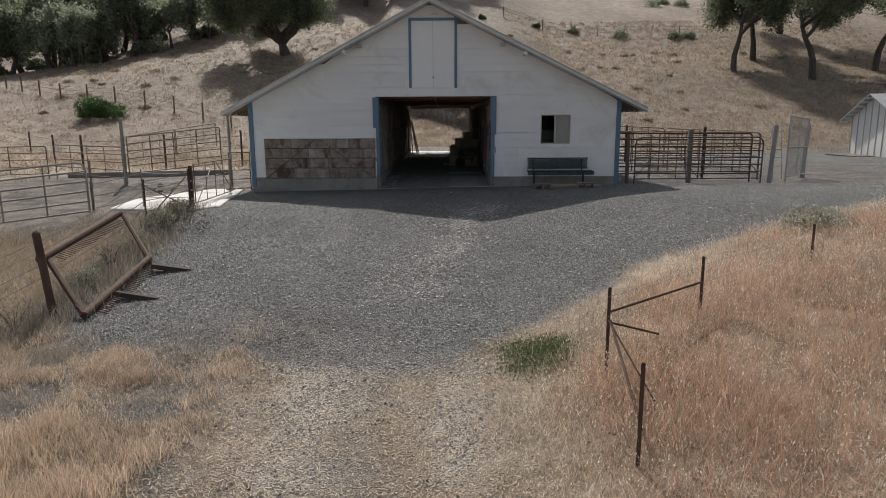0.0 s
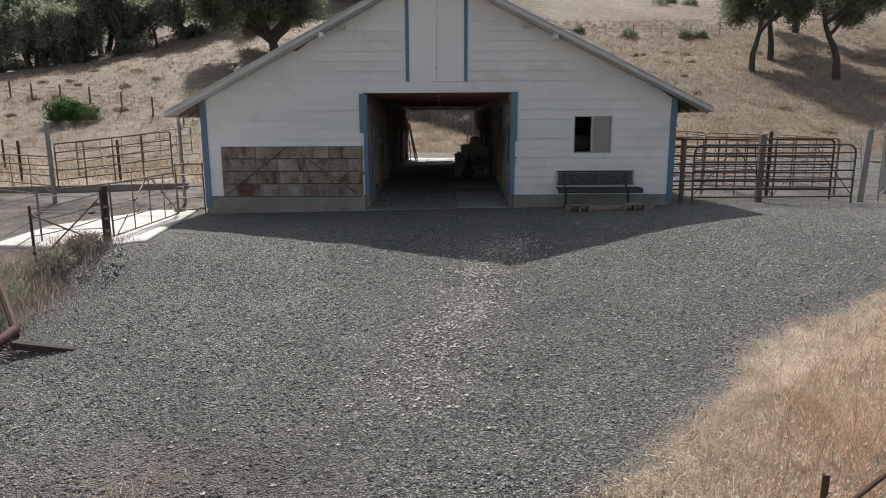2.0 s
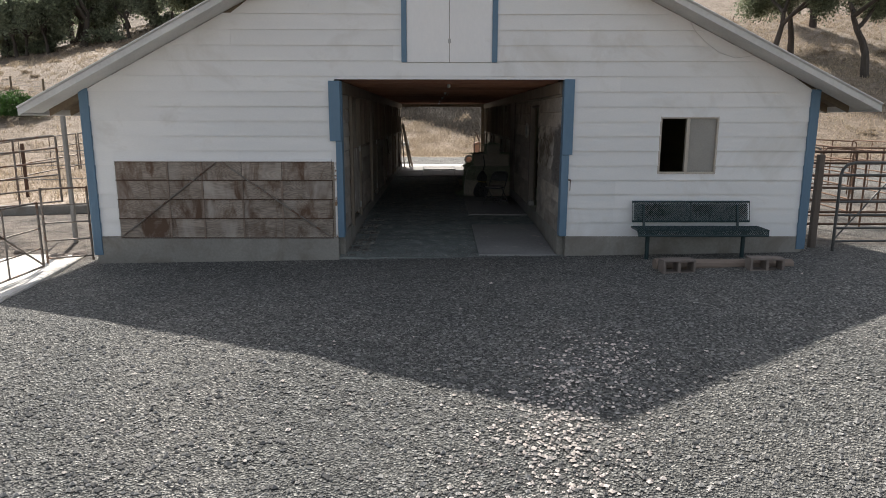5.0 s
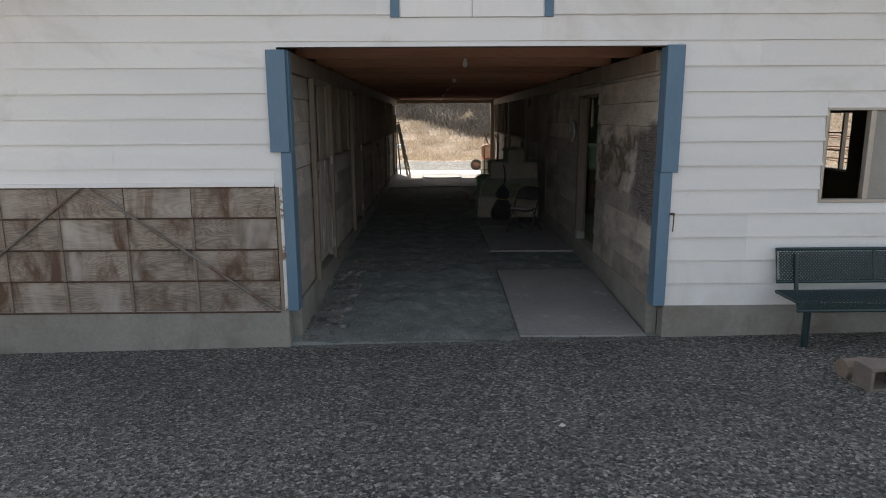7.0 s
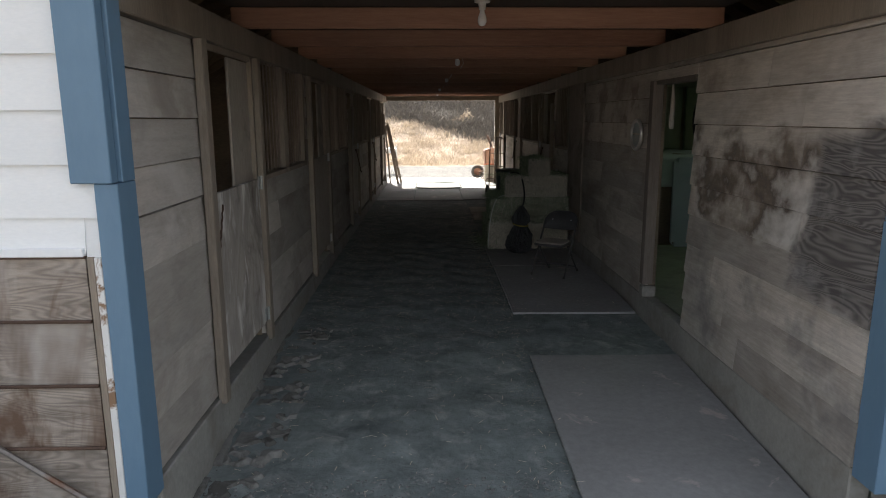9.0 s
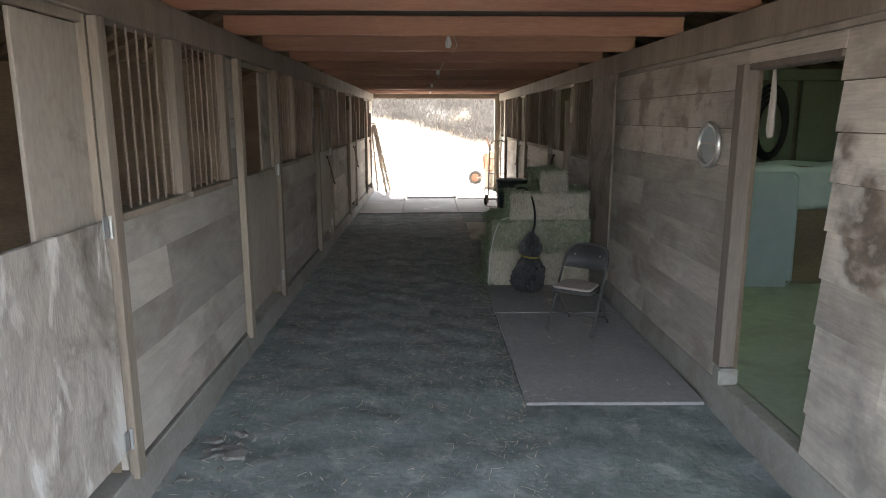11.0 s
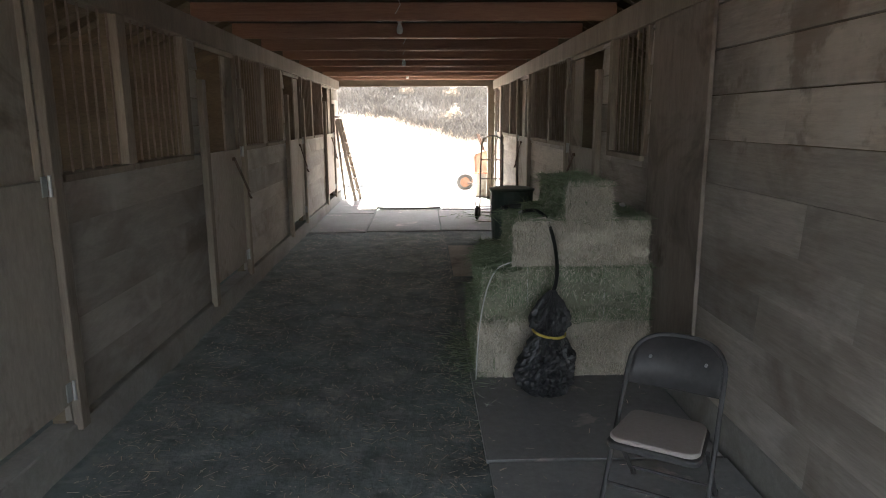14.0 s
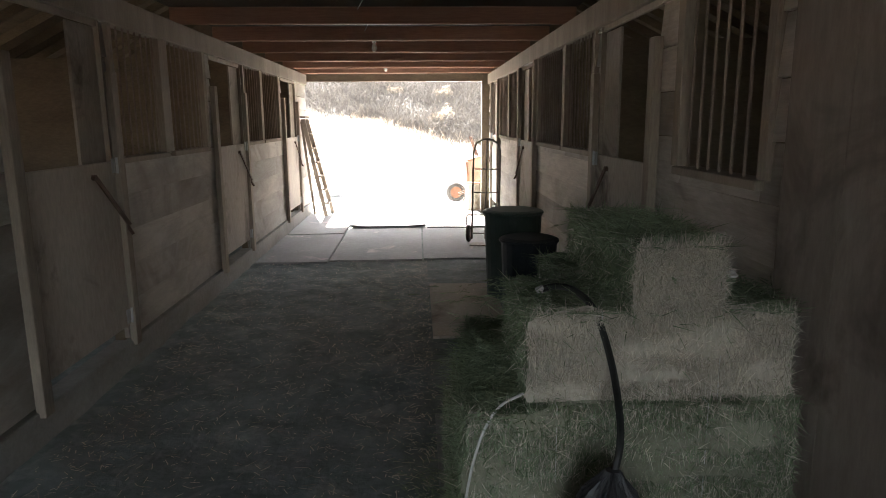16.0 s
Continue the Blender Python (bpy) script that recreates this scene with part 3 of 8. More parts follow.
def gable_reach(z, down):
    """How far the gable wall reaches to both sides at a height."""
    d = max(0.01, RIDGE - down - z)
    return RIDGE_X - d / SLOPES[-1], RIDGE_X + d / SLOPES[1]


def cells(u0, u1, z0, z1, holes):
    """Rectangles that fill a strip around rectangular holes."""
    cuts = sorted({u0, u1, *[u for h in holes for u in h[:2] if u0 < u < u1 and h[2] < z1 and h[3] > z0]})
    for a, b in zip(cuts, cuts[1:]):
        spans = [(z0, z1)]
        for h in holes:
            if h[0] < b - 1e-6 and h[1] > a + 1e-6:
                nxt = []
                for s, e in spans:
                    if h[2] > s:
                        nxt.append((s, min(e, h[2])))
                    if h[3] < e:
                        nxt.append((max(s, h[3]), e))
                spans = [(s, e) for s, e in nxt if e - s > 0.004]
        for s, e in spans:
            yield a, b, s, e


def place(axis_name, at, out):
    """Maps (u, depth, z) to the world: a wall across x at y=at, or along y at x=at; depth is measured outwards."""
    if axis_name == "x":
        return lambda u, d, z: (u, at + out * d, z)
    return lambda u, d, z: (at + out * d, u, z)


def siding(parent, axis_name, at, out, u0, u1, z0, z1, step, holes, material, seed, joints=(), gable=False, thick=0.024, merge=False, name="board", pick=1, taper=0.42, gap=-0.012):
    """Lapped boards, each one a piece, thicker at its lower edge."""
    rnd = random.Random(seed)
    put = place(axis_name, at, out)
    rows = int(math.ceil((z1 - z0) / step - 1e-6))
    whole = bmesh.new() if merge else None
    for r in range(rows):
        za, zb = z0 + r * step, min(z1, z0 + (r + 1) * step)
        cut = joints[r % len(joints)] if joints and isinstance(joints[0], tuple) else [rnd.choice(joints) for _ in range(pick if joints else 0)]
        marks = [u0] + sorted(j for j in (c + rnd.uniform(-0.02, 0.02) for c in cut) if u0 < j < u1) + [u1]
        for m0, m1 in zip(marks, marks[1:]):
            for a, b, s, e in cells(m0 + 0.0004, m1 - 0.0004, za, zb, holes):
                top_a, top_b, low_a, low_b = a, b, a, b
                if gable:
                    (tl_, tr_), (ll_, lr_) = gable_reach(e, 0.135), gable_reach(s, 0.135)
                    top_a, top_b, low_a, low_b = max(a, tl_), min(b, tr_), max(a, ll_), min(b, lr_)
                    if low_b - low_a < 0.05 or top_b < top_a:
                        continue
                bm = whole if merge else bmesh.new()
                w = rnd.uniform(-0.0015, 0.0015)
                tl, tt = thick + w, thick * taper + w
                dz = rnd.uniform(-0.002, 0.002)
                lap = 0.0 if s > za + 0.01 else -gap
                hexa(bm, [put(low_a, 0.0005, s - lap), put(low_b, 0.0005, s - lap), put(low_b, tl, s - lap + dz), put(low_a, tl, s - lap - dz)],
                     [put(top_a, 0.0005, e), put(top_b, 0.0005, e), put(top_b, tt, e), put(top_a, tt, e)])
                if not merge:
                    bmesh.ops.recalc_face_normals(bm, faces=bm.faces[:])
                    part(name, bm, material(rnd, a, s) if callable(material) else material, parent)
    if merge:
        bmesh.ops.recalc_face_normals(whole, faces=whole.faces[:])
        return part(name, whole, material, parent)


def core(name, axis_name, at, out, u0, u1, z0, z1, depth, holes, material, label, gable=False):
    """A solid wall behind its boards."""
    put = place(axis_name, at, out)
    bm = bmesh.new()
    levels = sorted({z0, z1, *[z for h in holes for z in h[2:4] if z0 < z < z1], *([2.3, 2.8, 3.4, 4.0, 4.6, 5.0, 5.2] if gable else [])})
    for za, zb in zip(levels, levels[1:]):
        for a, b, s, e in cells(u0, u1, za, zb, holes):
            la, lb, ta, tb = a, b, a, b
            if gable:
                (tl_, tr_), (ll_, lr_) = gable_reach(e, 0.136), gable_reach(s, 0.136)
                la, lb, ta, tb = max(a, ll_), min(b, lr_), max(a, tl_), min(b, tr_)
                if lb <= la or tb <= ta:
                    continue
            hexa(bm, [put(la, -depth, s), put(lb, -depth, s), put(lb, 0, s), put(la, 0, s)], [put(ta, -depth, e), put(tb, -depth, e), put(tb, 0, e), put(ta, 0, e)])
    bmesh.ops.recalc_face_normals(bm, faces=bm.faces[:])
    return tagged(link(name, bm, material), label, "wall", kind="structure")


OPEN_F = (-1.835, 1.835, -0.4, 2.64)
WIN_F = (3.275, 4.18, 1.195, 2.076)
PANEL_F = (-5.342, -1.907, 0.134, 1.387)
wall_front = core("wall_front", "x", 0.0, -1, BX0, BX1, 0.164, 5.30, 0.10, [OPEN_F, WIN_F], DARKWOOD, "white lap-sided gable wall with blue trim", True)
siding(wall_front, "x", 0.0, -1, BX0 + 0.02, BX1 - 0.02, 0.185, 5.30, 0.2287,
       [OPEN_F, WIN_F, PANEL_F, (-0.704, 0.596, 2.893, 4.86)], WHITE, 3, joints=(-3.4, -0.9, 0.8, 2.6), gable=True, thick=0.036)
BACK_OPEN = (-1.80, 1.585, -0.3, 2.495)
wall_back = core("wall_back", "x", BY1, 1, BX0, BX1, -0.2, 5.18, 0.10, [BACK_OPEN], DARKWOOD, "boarded rear gable wall with an open doorway", True)
siding(wall_back, "x", BY1, 1, BX0, BX1, 0.0, 5.16, 0.2287, [BACK_OPEN], WHITE, 5, gable=True, merge=True, name="boards")
WIN_R = (3.30, 4.08, 1.19, 2.07)
# outer openings except WIN_R are unseen, added to let daylight into the stalls
OUT_R = [WIN_R, (7.1, 7.7, 1.25, 2.2), (10.9, 11.6, 1.25, 2.2), (14.7, 15.4, 1.25, 2.2)]
OUT_L = [(1.892, 2.99, 0.3, 2.35), (4.9, 6.3, 0.4, 2.35), (8.6, 9.9, 0.6, 2.35), (12.285, 13.4, 0.7, 2.3), (15.822, 16.9, 0.6, 2.35)]
wall_right = core("wall_right", "y", BX1, 1, 0.0, BY1, -0.2, 2.52, 0.10, OUT_R, DARKWOOD, "white lap-sided long wall of the barn")
siding(wall_right, "y", BX1, 1, 0.0, BY1, 0.185, 2.52, 0.2287, OUT_R, WHITE, 6, merge=True, name="boards")
wall_left = core("wall_left", "y", BX0, -1, 0.0, BY1, -0.2, 2.52, 0.10, OUT_L, DARKWOOD, "white lap-sided long wall of the barn")
siding(wall_left, "y", BX0, -1, 0.0, BY1, 0.185, 2.52, 0.2287, OUT_L, WHITE, 7, merge=True, name="boards")

# concrete footing, seen below the siding
for name, d in (("footing_1", (BX0 - 0.01, -1.835, -0.04, 0.12, -0.6, 0.162)), ("footing_2", (1.835, BX1 + 0.01, -0.04, 0.12, -0.6, 0.183)),
                ("footing_3", (BX0 - 0.03, BX0 + 0.1, 0.13, BY1, -0.6, 0.175)), ("footing_4", (BX1 - 0.1, BX1 + 0.03, 0.13, BY1, -0.6, 0.175)),
                ("footing_5", (AL - 0.12, AL + 0.022, 0.13, BY1 - 0.13, -0.5, 0.20)), ("footing_6", (AR + 0.006, AR + 0.12, 0.13, BY1 - 0.13, -0.5, 0.213))):
    tagged(link(name, boxes(d, bevel=0.008), CONCRETE), "low aged concrete footing", "footing", kind="structure")

# roof
for name, s in (("roof_1", -1), ("roof_2", 1)):
    y0, y1, t = -0.50, BY1 + 0.5, 0.035
    xo = 6.32 if s < 0 else 6.57             # from the ridge to the eave
    down = SLOPES[s]
    light = (3.05, 4.85, 4.0, 5.2)           # x and y span of the translucent sheet, on one slope
    spans = [(0, xo, y0, y1)] if s < 0 else [(0, xo, y0, light[2]), (0, xo, light[3], y1), (0, light[0], light[2], light[3]), (light[1], xo, light[2], light[3])]

    def slope_point(x, y, d):
        """A point of the slope: x from the ridge, d below the roofing."""
        return (RIDGE_X + s * x, y, RIDGE - d - down * x)

    def slope_bar(name, material, xa, xb, ya, yb, d0, d1, label="", bm=None):
        """A flat piece that follows the slope between the depths d0 and d1."""
        q = lambda d: [slope_point(xa, ya, d), slope_point(xb, ya, d), slope_point(xb, yb, d), slope_point(xa, yb, d)]
        own = bm is None
        bm = bmesh.new() if own else bm
        hexa(bm, q(d1), q(d0))
        if own:
            bmesh.ops.recalc_face_normals(bm, faces=bm.faces[:])
            part(name, bm, material, roof, label)

    bm = bmesh.new()
    for xa, xb, ya, yb in spans:
        slope_bar("", None, xa, xb, ya, yb, 0.0, t, bm=bm)
    bmesh.ops.recalc_face_normals(bm, faces=bm.faces[:])
    roof = tagged(link(name, bm, ROOFM), "pale metal roof slope with boarded eaves", "roof", kind="structure")
    if s > 0:
        slope_bar("roof_light", GREENSHEET, *light, 0.012, 0.018, "translucent green roofing sheet")
    # rake boards at both ends and the fascia along the eave
    for yy in (y0, y1 - 0.03):
        slope_bar("rake_board", FASCIA, 0.0, xo, yy, yy + 0.03, t + 0.004, t + 0.095)
    part("drip_edge", pipe(bmesh.new(), [slope_point(0, y0 - 0.010, 0.010), slope_point(xo, y0 - 0.010, 0.010)], 0.013, 6), FASCIA, roof)
    slope_bar("fascia", FASCIA, xo - 0.03, xo, y0 + 0.031, y1 - 0.031, t + 0.004, t + 0.095)
    # sheathing under the roofing and rafters that stick out below the eaves
    bm = bmesh.new()
    for xa, xb, ya, yb in spans:
        slope_bar("", None, xa, min(xb, xo - 0.04), max(ya, y0 + 0.04), min(yb, y1 - 0.04), t + 0.004, t + 0.02, bm=bm)
    bmesh.ops.recalc_face_normals(bm, faces=bm.faces[:])
    part("sheathing", bm, DARKWOOD, roof)
    for k in range(30):
        slope_bar("rafter", DARKWOOD, 0.05, xo - 0.1, 0.15 + k * 0.6, 0.19 + k * 0.6, t + 0.022, t + 0.15)
    # painted soffit under the gable overhang, with white lookouts
    slope_bar("soffit", FASCIA, 0.0, xo - 0.08, y0 + 0.032, -0.001, 0.112, 0.13)
    xx, zz = 2.72, RIDGE - 0.15 - down * (2.72 - s * RIDGE_X)
    part("lookout", boxes((s * xx - 0.045, s * xx + 0.045, -0.45, -0.002, zz - 0.11, zz - 0.005)), WHITE_DOOR, roof)

# blue trim
trim_f = tagged(new("trim"), "blue painted wooden trim round the barn's openings and corners", "trim", kind="structure")
for d in ((BX0 - 0.055, BX0 + 0.085, -0.06, -0.012, -0.13, 2.50), (BX0 - 0.055, BX0 - 0.012, -0.012, 0.12, -0.13, 2.50),
          (BX1 - 0.085, BX1 + 0.055, -0.06, -0.012, -0.03, 2.50), (BX1 + 0.012, BX1 + 0.055, -0.012, 0.12, -0.03, 2.50),
          (-1.925, -1.748, -0.072, -0.012, 1.696, 2.615), (-1.835, -1.733, -0.055, 0.125, 0.159, 1.694), (-1.834, -1.733, 0, 0.125, 1.696, 2.615),
          (1.728, 1.890, -0.072, -0.012, 1.486, 2.645), (1.728, 1.845, -0.055, 0.125, 0.18, 1.484), (1.733, 1.834, 0, 0.125, 1.486, 2.634),
          (-0.79, -0.709, -0.05, -0.012, 2.893, 4.946), (0.602, 0.683, -0.05, -0.012, 2.893, 4.946), (-0.708, 0.6, -0.05, -0.012, 4.865, 4.946)):
    part("trim_board", boxes(d, bevel=0.004), BLUE, trim_f)

# aisle walls
STALL_L = [(1.18, 2.37), (4.66, 5.90), (8.34, 9.48), (11.86, 13.02), (15.43, 16.60)]
STALL_R = [(8.63, 9.84), (12.52, 13.64), (16.0, 17.0)]
WIN_L = [(2.53, 3.36), (3.50, 4.32), (6.06, 6.86), (6.97, 7.99), (9.62, 10.47), (10.64, 11.57), (13.14, 13.97), (14.08, 15.13)]
WIN_RS = [(7.40, 8.24), (10.02, 11.0), (11.09, 12.36), (13.80, 14.78), (14.88, 15.84)]
SILL, HEAD = 1.51, 2.43


def stall_front(name, at, out, u0, doors, wins, extra, label):
    holes = [(a, b, 0.2, HEAD) for a, b in doors] + [(a, b, SILL, HEAD) for a, b in wins] + extra
    w = core(name, "y", at - out * 0.034, out, u0, BY1 - 0.12, 0.205, HEAD, 0.07, holes, DARKWOOD, label)
    if out > 0:
        siding(w, "y", at - out * 0.034, out, u0, BY1 - 0.12, 0.215, SILL, 0.257, holes, INNER, 12, joints=(3.1, 7.2, 11.4, 14.9), thick=0.034, taper=0.5, gap=0.006)
        siding(w, "y", at - out * 0.034, out, u0, BY1 - 0.12, SILL, HEAD, 0.228, holes, INNER, 22, joints=(2.0, 5.0), thick=0.034, taper=0.5, gap=0.006)
    else:
        siding(w, "y", at - out * 0.034, out, u0, BY1 - 0.12, 0.215, HEAD, 0.2415, holes, TACKWALL, 10, thick=0.034, taper=0.5, gap=0.006,
               joints=((1.45, 5.1), (1.7, 4.4), (1.94, 5.6), (1.12, 4.9), (0.83, 1.56, 5.3), (0.85, 1.54, 4.6), (0.85, 5.5), (0.89, 4.3), (1.3, 5.2), (1.3, 5.0)))
    return w


wall_aisle_left = stall_front("wall_aisle_left", AL, 1, 0.13, STALL_L, WIN_L, [], "weathered brown board stall fronts with dutch doors")
DOOR_T = (2.46, 3.42, 0.20, 2.30)
wall_aisle_right = stall_front("wall_aisle_right", AR, -1, 0.13, STALL_R, WIN_RS, [DOOR_T], "weathered brown lapped board wall with stall doors")

# floor: a dirt ramp at the entrance, then level
def floor_z(y):
    return np.interp(y, [-0.05, 0.3, 2.8, 4.2], [-0.165, -0.15, -0.03, 0.0])


fxs, fys = np.linspace(BX0 + 0.1, BX1 - 0.1, 200), np.linspace(-0.02, BY1 + 0.02, 340)
FX, FY = np.meshgrid(fxs, fys)
FZ = floor_z(FY) + 0.012 * wob(FX, FY, 0.23, 2.0) + 0.010 * wob(FX, FY, 0.08, 6.0) - 0.010
FV = np.stack([FX, FY, FZ], -1).reshape(-1, 3)
fi = (np.arange(339)[:, None] * 200 + np.arange(199)[None]).ravel()
floor = mesh_np("floor", FV, np.stack([fi, fi + 1, fi + 201, fi + 200], -1), DIRT)
floor.modifiers.new("depth", "SOLIDIFY").thickness = 0.2
tagged(floor, "dark trodden dirt floor with straw dust", "floor", kind="structure")
# crumbled concrete strip along the stall curb at the entrance
sxs, sys_ = np.linspace(AL + 0.02, AL + 0.42, 34), np.linspace(0.02, 3.6, 260)
SX, SY = np.meshgrid(sxs, sys_)
inner = (SX - (AL + 0.02)) / 0.4
lump = 0.5 + 0.3 * wob(SX, SY, 0.045, 1.0) + 0.3 * wob(SX, SY, 0.11, 4.0) + 0.25 * wob(SX, SY, 0.02, 7.0)
keep_strip = sstep(0.25, 0.45, lump - 0.85 * np.clip(inner - 0.35 - 0.12 * wob(SY, SX, 0.35, 3.0), 0, 1)) * sstep(3.6, 2.9, SY)
SZ = floor_z(SY) - 0.03 + (0.040 + 0.006 * wob(SX, SY, 0.03, 9.0)) * keep_strip - 0.018 * np.exp(-((inner - 0.12) / 0.05) ** 2)
si = (np.arange(259)[:, None] * 34 + np.arange(33)[None]).ravel()
tagged(mesh_np("floor_strip", np.stack([SX, SY, SZ], -1).reshape(-1, 3), np.stack([si, si + 1, si + 35, si + 34], -1), STRIPM), "crumbled concrete strip along the stall curb", "floor", kind="structure")
# plates and joists; the near-black sheet on them paints the open loft's shade
plates = tagged(new("trim_plates"), "long weathered wooden beam over the stall fronts", "beam", kind="structure")
part("beam", boxes((AL - 0.09, AL + 0.03, 0.13, BY1 - 0.12, HEAD, 2.617), bevel=0.006), POST, plates)
part("beam", boxes((AR - 0.03, AR + 0.09, 0.13, BY1 - 0.12, HEAD, 2.617), bevel=0.006), POST, plates)
ceiling = tagged(link("ceiling", boxes((AL - 0.1, AR + 0.1, 0.13, BY1 - 0.12, 2.776, 2.80)), LOFTSHADE_TIMBER), "near-black sheet over the joists, coloured as the loft's shade", "ceiling", kind="structure")
JOISTS = [0.965 + 1.263 * k for k in range(14)]
for k, yy in enumerate(JOISTS):
    j = tagged(link("ceiling_joist", boxes((AL - 0.09, AR + 0.09, yy, yy + 0.045, 2.62, 2.772), bevel=0.008), JOIST),
               "reddish fir joist across the aisle ceiling", "joist", "aisle joists", "structure")


# ---- more materials ----
HAY_TAN = surface("cut_hay_face", (0.36, 0.325, 0.265), (0.70, 0.635, 0.535), 3.0, 60, (1, 1, 0.35), 0.95, bump=0.9, spread=0.4, island=True)
HAY_GREEN = surface("green_hay", (0.10, 0.14, 0.085), (0.31, 0.37, 0.235), 3.0, 60, (1, 1, 0.35), 0.95, bump=0.9, spread=0.4, island=True)
HAY_MID = surface("greenish_hay", (0.165, 0.172, 0.122), (0.35, 0.35, 0.262), 3.0, 60, (1, 1, 0.35), 0.95, bump=0.9, spread=0.25, island=True)
BAG = surface("black_plastic_film", (0.008, 0.009, 0.010), (0.02, 0.021, 0.024), 5.0, 14, (1, 1, 1), 0.48, bump=0.7, spread=0.0, sheen=0.8)
ROPE = surface("yellow_rope", (0.35, 0.26, 0.05), (0.6, 0.48, 0.12), 8.0, 60, (1, 1, 1), 0.8, bump=0.3, spread=0.0)
CORD = surface("pale_twine", (0.5, 0.5, 0.48), (0.7, 0.7, 0.68), 8.0, 60, (1, 1, 1), 0.7, bump=0.1, spread=0.0)
HOSE = surface("black_rubber_hose", (0.010, 0.011, 0.010), (0.024, 0.026, 0.024), 8.0, 60, (1, 1, 1), 0.45, bump=0.05, spread=0.0)
CHAIRM = surface("dusty_black_steel", (0.035, 0.034, 0.035), (0.075, 0.072, 0.073), 3.0, 30, (1, 1, 1), 0.55, bump=0.04, spread=0.05)
SEATPAD = surface("tan_vinyl_pad", (0.34, 0.298, 0.268), (0.45, 0.40, 0.365), 4.0, 50, (1, 1, 1), 0.6, bump=0.1, spread=0.0)
BINM = surface("dark_green_plastic", (0.03, 0.052, 0.046), (0.06, 0.092, 0.082), 4.0, 50, (1, 1, 1), 0.5, bump=0.05, spread=0.1)
BINB = surface("dark_blue_plastic", (0.02, 0.028, 0.036), (0.042, 0.055, 0.068), 4.0, 50, (1, 1, 1), 0.5, bump=0.05, spread=0.1)
SILVER = surface("brushed_silver_frame", (0.45, 0.44, 0.42), (0.62, 0.61, 0.58), 6.0, 60, (1, 1, 1), 0.35, 0.8, bump=0.05, spread=0.0)
PICBLUE = surface("faded_picture_sky", (0.25, 0.30, 0.32), (0.36, 0.40, 0.41), 6.0, 30, (1, 1, 1), 0.4, bump=0.0, spread=0.0)
PICBROWN = surface("faded_picture_ground", (0.23, 0.26, 0.265), (0.34, 0.365, 0.365), 6.0, 30, (1, 1, 1), 0.4, bump=0.0, spread=0.0)
CERAMIC = surface("white_ceramic", (0.68, 0.67, 0.63), (0.78, 0.77, 0.73), 6.0, 60, (1, 1, 1), 0.3, bump=0.0, spread=0.0)
BULBGLASS = surface("frosted_bulb_glass", (0.74, 0.74, 0.72), (0.82, 0.82, 0.80), 6.0, 60, (1, 1, 1), 0.25, bump=0.0, spread=0.0)
ALU = surface("tan_aluminium_frame", (0.42, 0.38, 0.33), (0.54, 0.50, 0.44), 4.0, 50, (1, 1, 1), 0.5, 0.4, bump=0.03, spread=0.0)
FROST = surface("dusty_window_screen", (0.27, 0.26, 0.24), (0.36, 0.35, 0.32), 2.0, 40, (1, 1, 1), 0.5, bump=0.02, spread=0.0)
TIRE = surface("dusty_rubber_tyre", (0.03, 0.028, 0.026), (0.085, 0.078, 0.07), 6.0, 60, (1, 1, 1), 0.8, bump=0.2, spread=0.0)
TRAY = surface("rusty_orange_tray", (0.13, 0.06, 0.035), (0.24, 0.125, 0.075), 4.0, 40, (1, 1, 1), 0.7, bump=0.15, spread=0.0)
WHITEPLASTIC = surface("white_plastic", (0.62, 0.61, 0.58), (0.74, 0.73, 0.70), 4.0, 40, (1, 1, 1), 0.45, bump=0.02, spread=0.0)
TABLETOP = surface("pale_blue_grey_plastic", (0.30, 0.36, 0.39), (0.38, 0.44, 0.47), 3.0, 50, (1, 1, 1), 0.5, bump=0.03, spread=0.0)
CLOTH = surface("pale_plastic_sheet", (0.36, 0.43, 0.42), (0.48, 0.54, 0.52), 2.5, 9, (1, 1, 1), 0.4, bump=0.5, spread=0.0)
GREENWALL = surface("dull_green_paint", (0.16, 0.19, 0.13), (0.24, 0.27, 0.19), 1.5, 25, (1, 1, 0.5), 0.8, bump=0.08, spread=0.1)
GREENFLOOR = surface("green_painted_concrete", (0.24, 0.265, 0.205), (0.36, 0.385, 0.305), 1.2, 18, (1, 1, 1), 0.7, bump=0.1, spread=0.0,
                     stain=(0.20, 0.21, 0.17), stain_scale=1.3, stain_at=(0.5, 0.7))
TALLBOARD = surface("brown_smeared_plywood", (0.19, 0.155, 0.13), (0.34, 0.285, 0.242), 0.9, 16, (1.5, 1.5, 0.35), 0.85, bump=0.2, spread=0.06,
                    stain=(0.12, 0.092, 0.075), stain_scale=1.6, stain_at=(0.5, 0.68))
JAMBM = surface("grey_brown_door_jamb", (0.12, 0.097, 0.082), (0.225, 0.188, 0.16), 1.5, 26, (3, 3, 0.35), 0.85, bump=0.3, spread=0.08)
BLOCK = surface("grey_brown_block", (0.17, 0.14, 0.125), (0.28, 0.24, 0.21), 4.0, 50, (1, 1, 1), 0.95, bump=0.5, spread=0.08)
LOG = surface("weathered_log", (0.16, 0.12, 0.095), (0.30, 0.24, 0.20), 2.0, 30, (0.4, 3, 3), 0.9, bump=0.4, spread=0.05)
SHEDM = surface("white_vertical_siding", (0.62, 0.64, 0.66), (0.74, 0.75, 0.76), 1.0, 20, (3, 3, 0.4), 0.6, bump=0.05, spread=0.05)
MESHM = surface("grey_wire", (0.20, 0.20, 0.20), (0.32, 0.32, 0.31), 6.0, 60, (1, 1, 1), 0.5, 0.6, bump=0.0, spread=0.05)
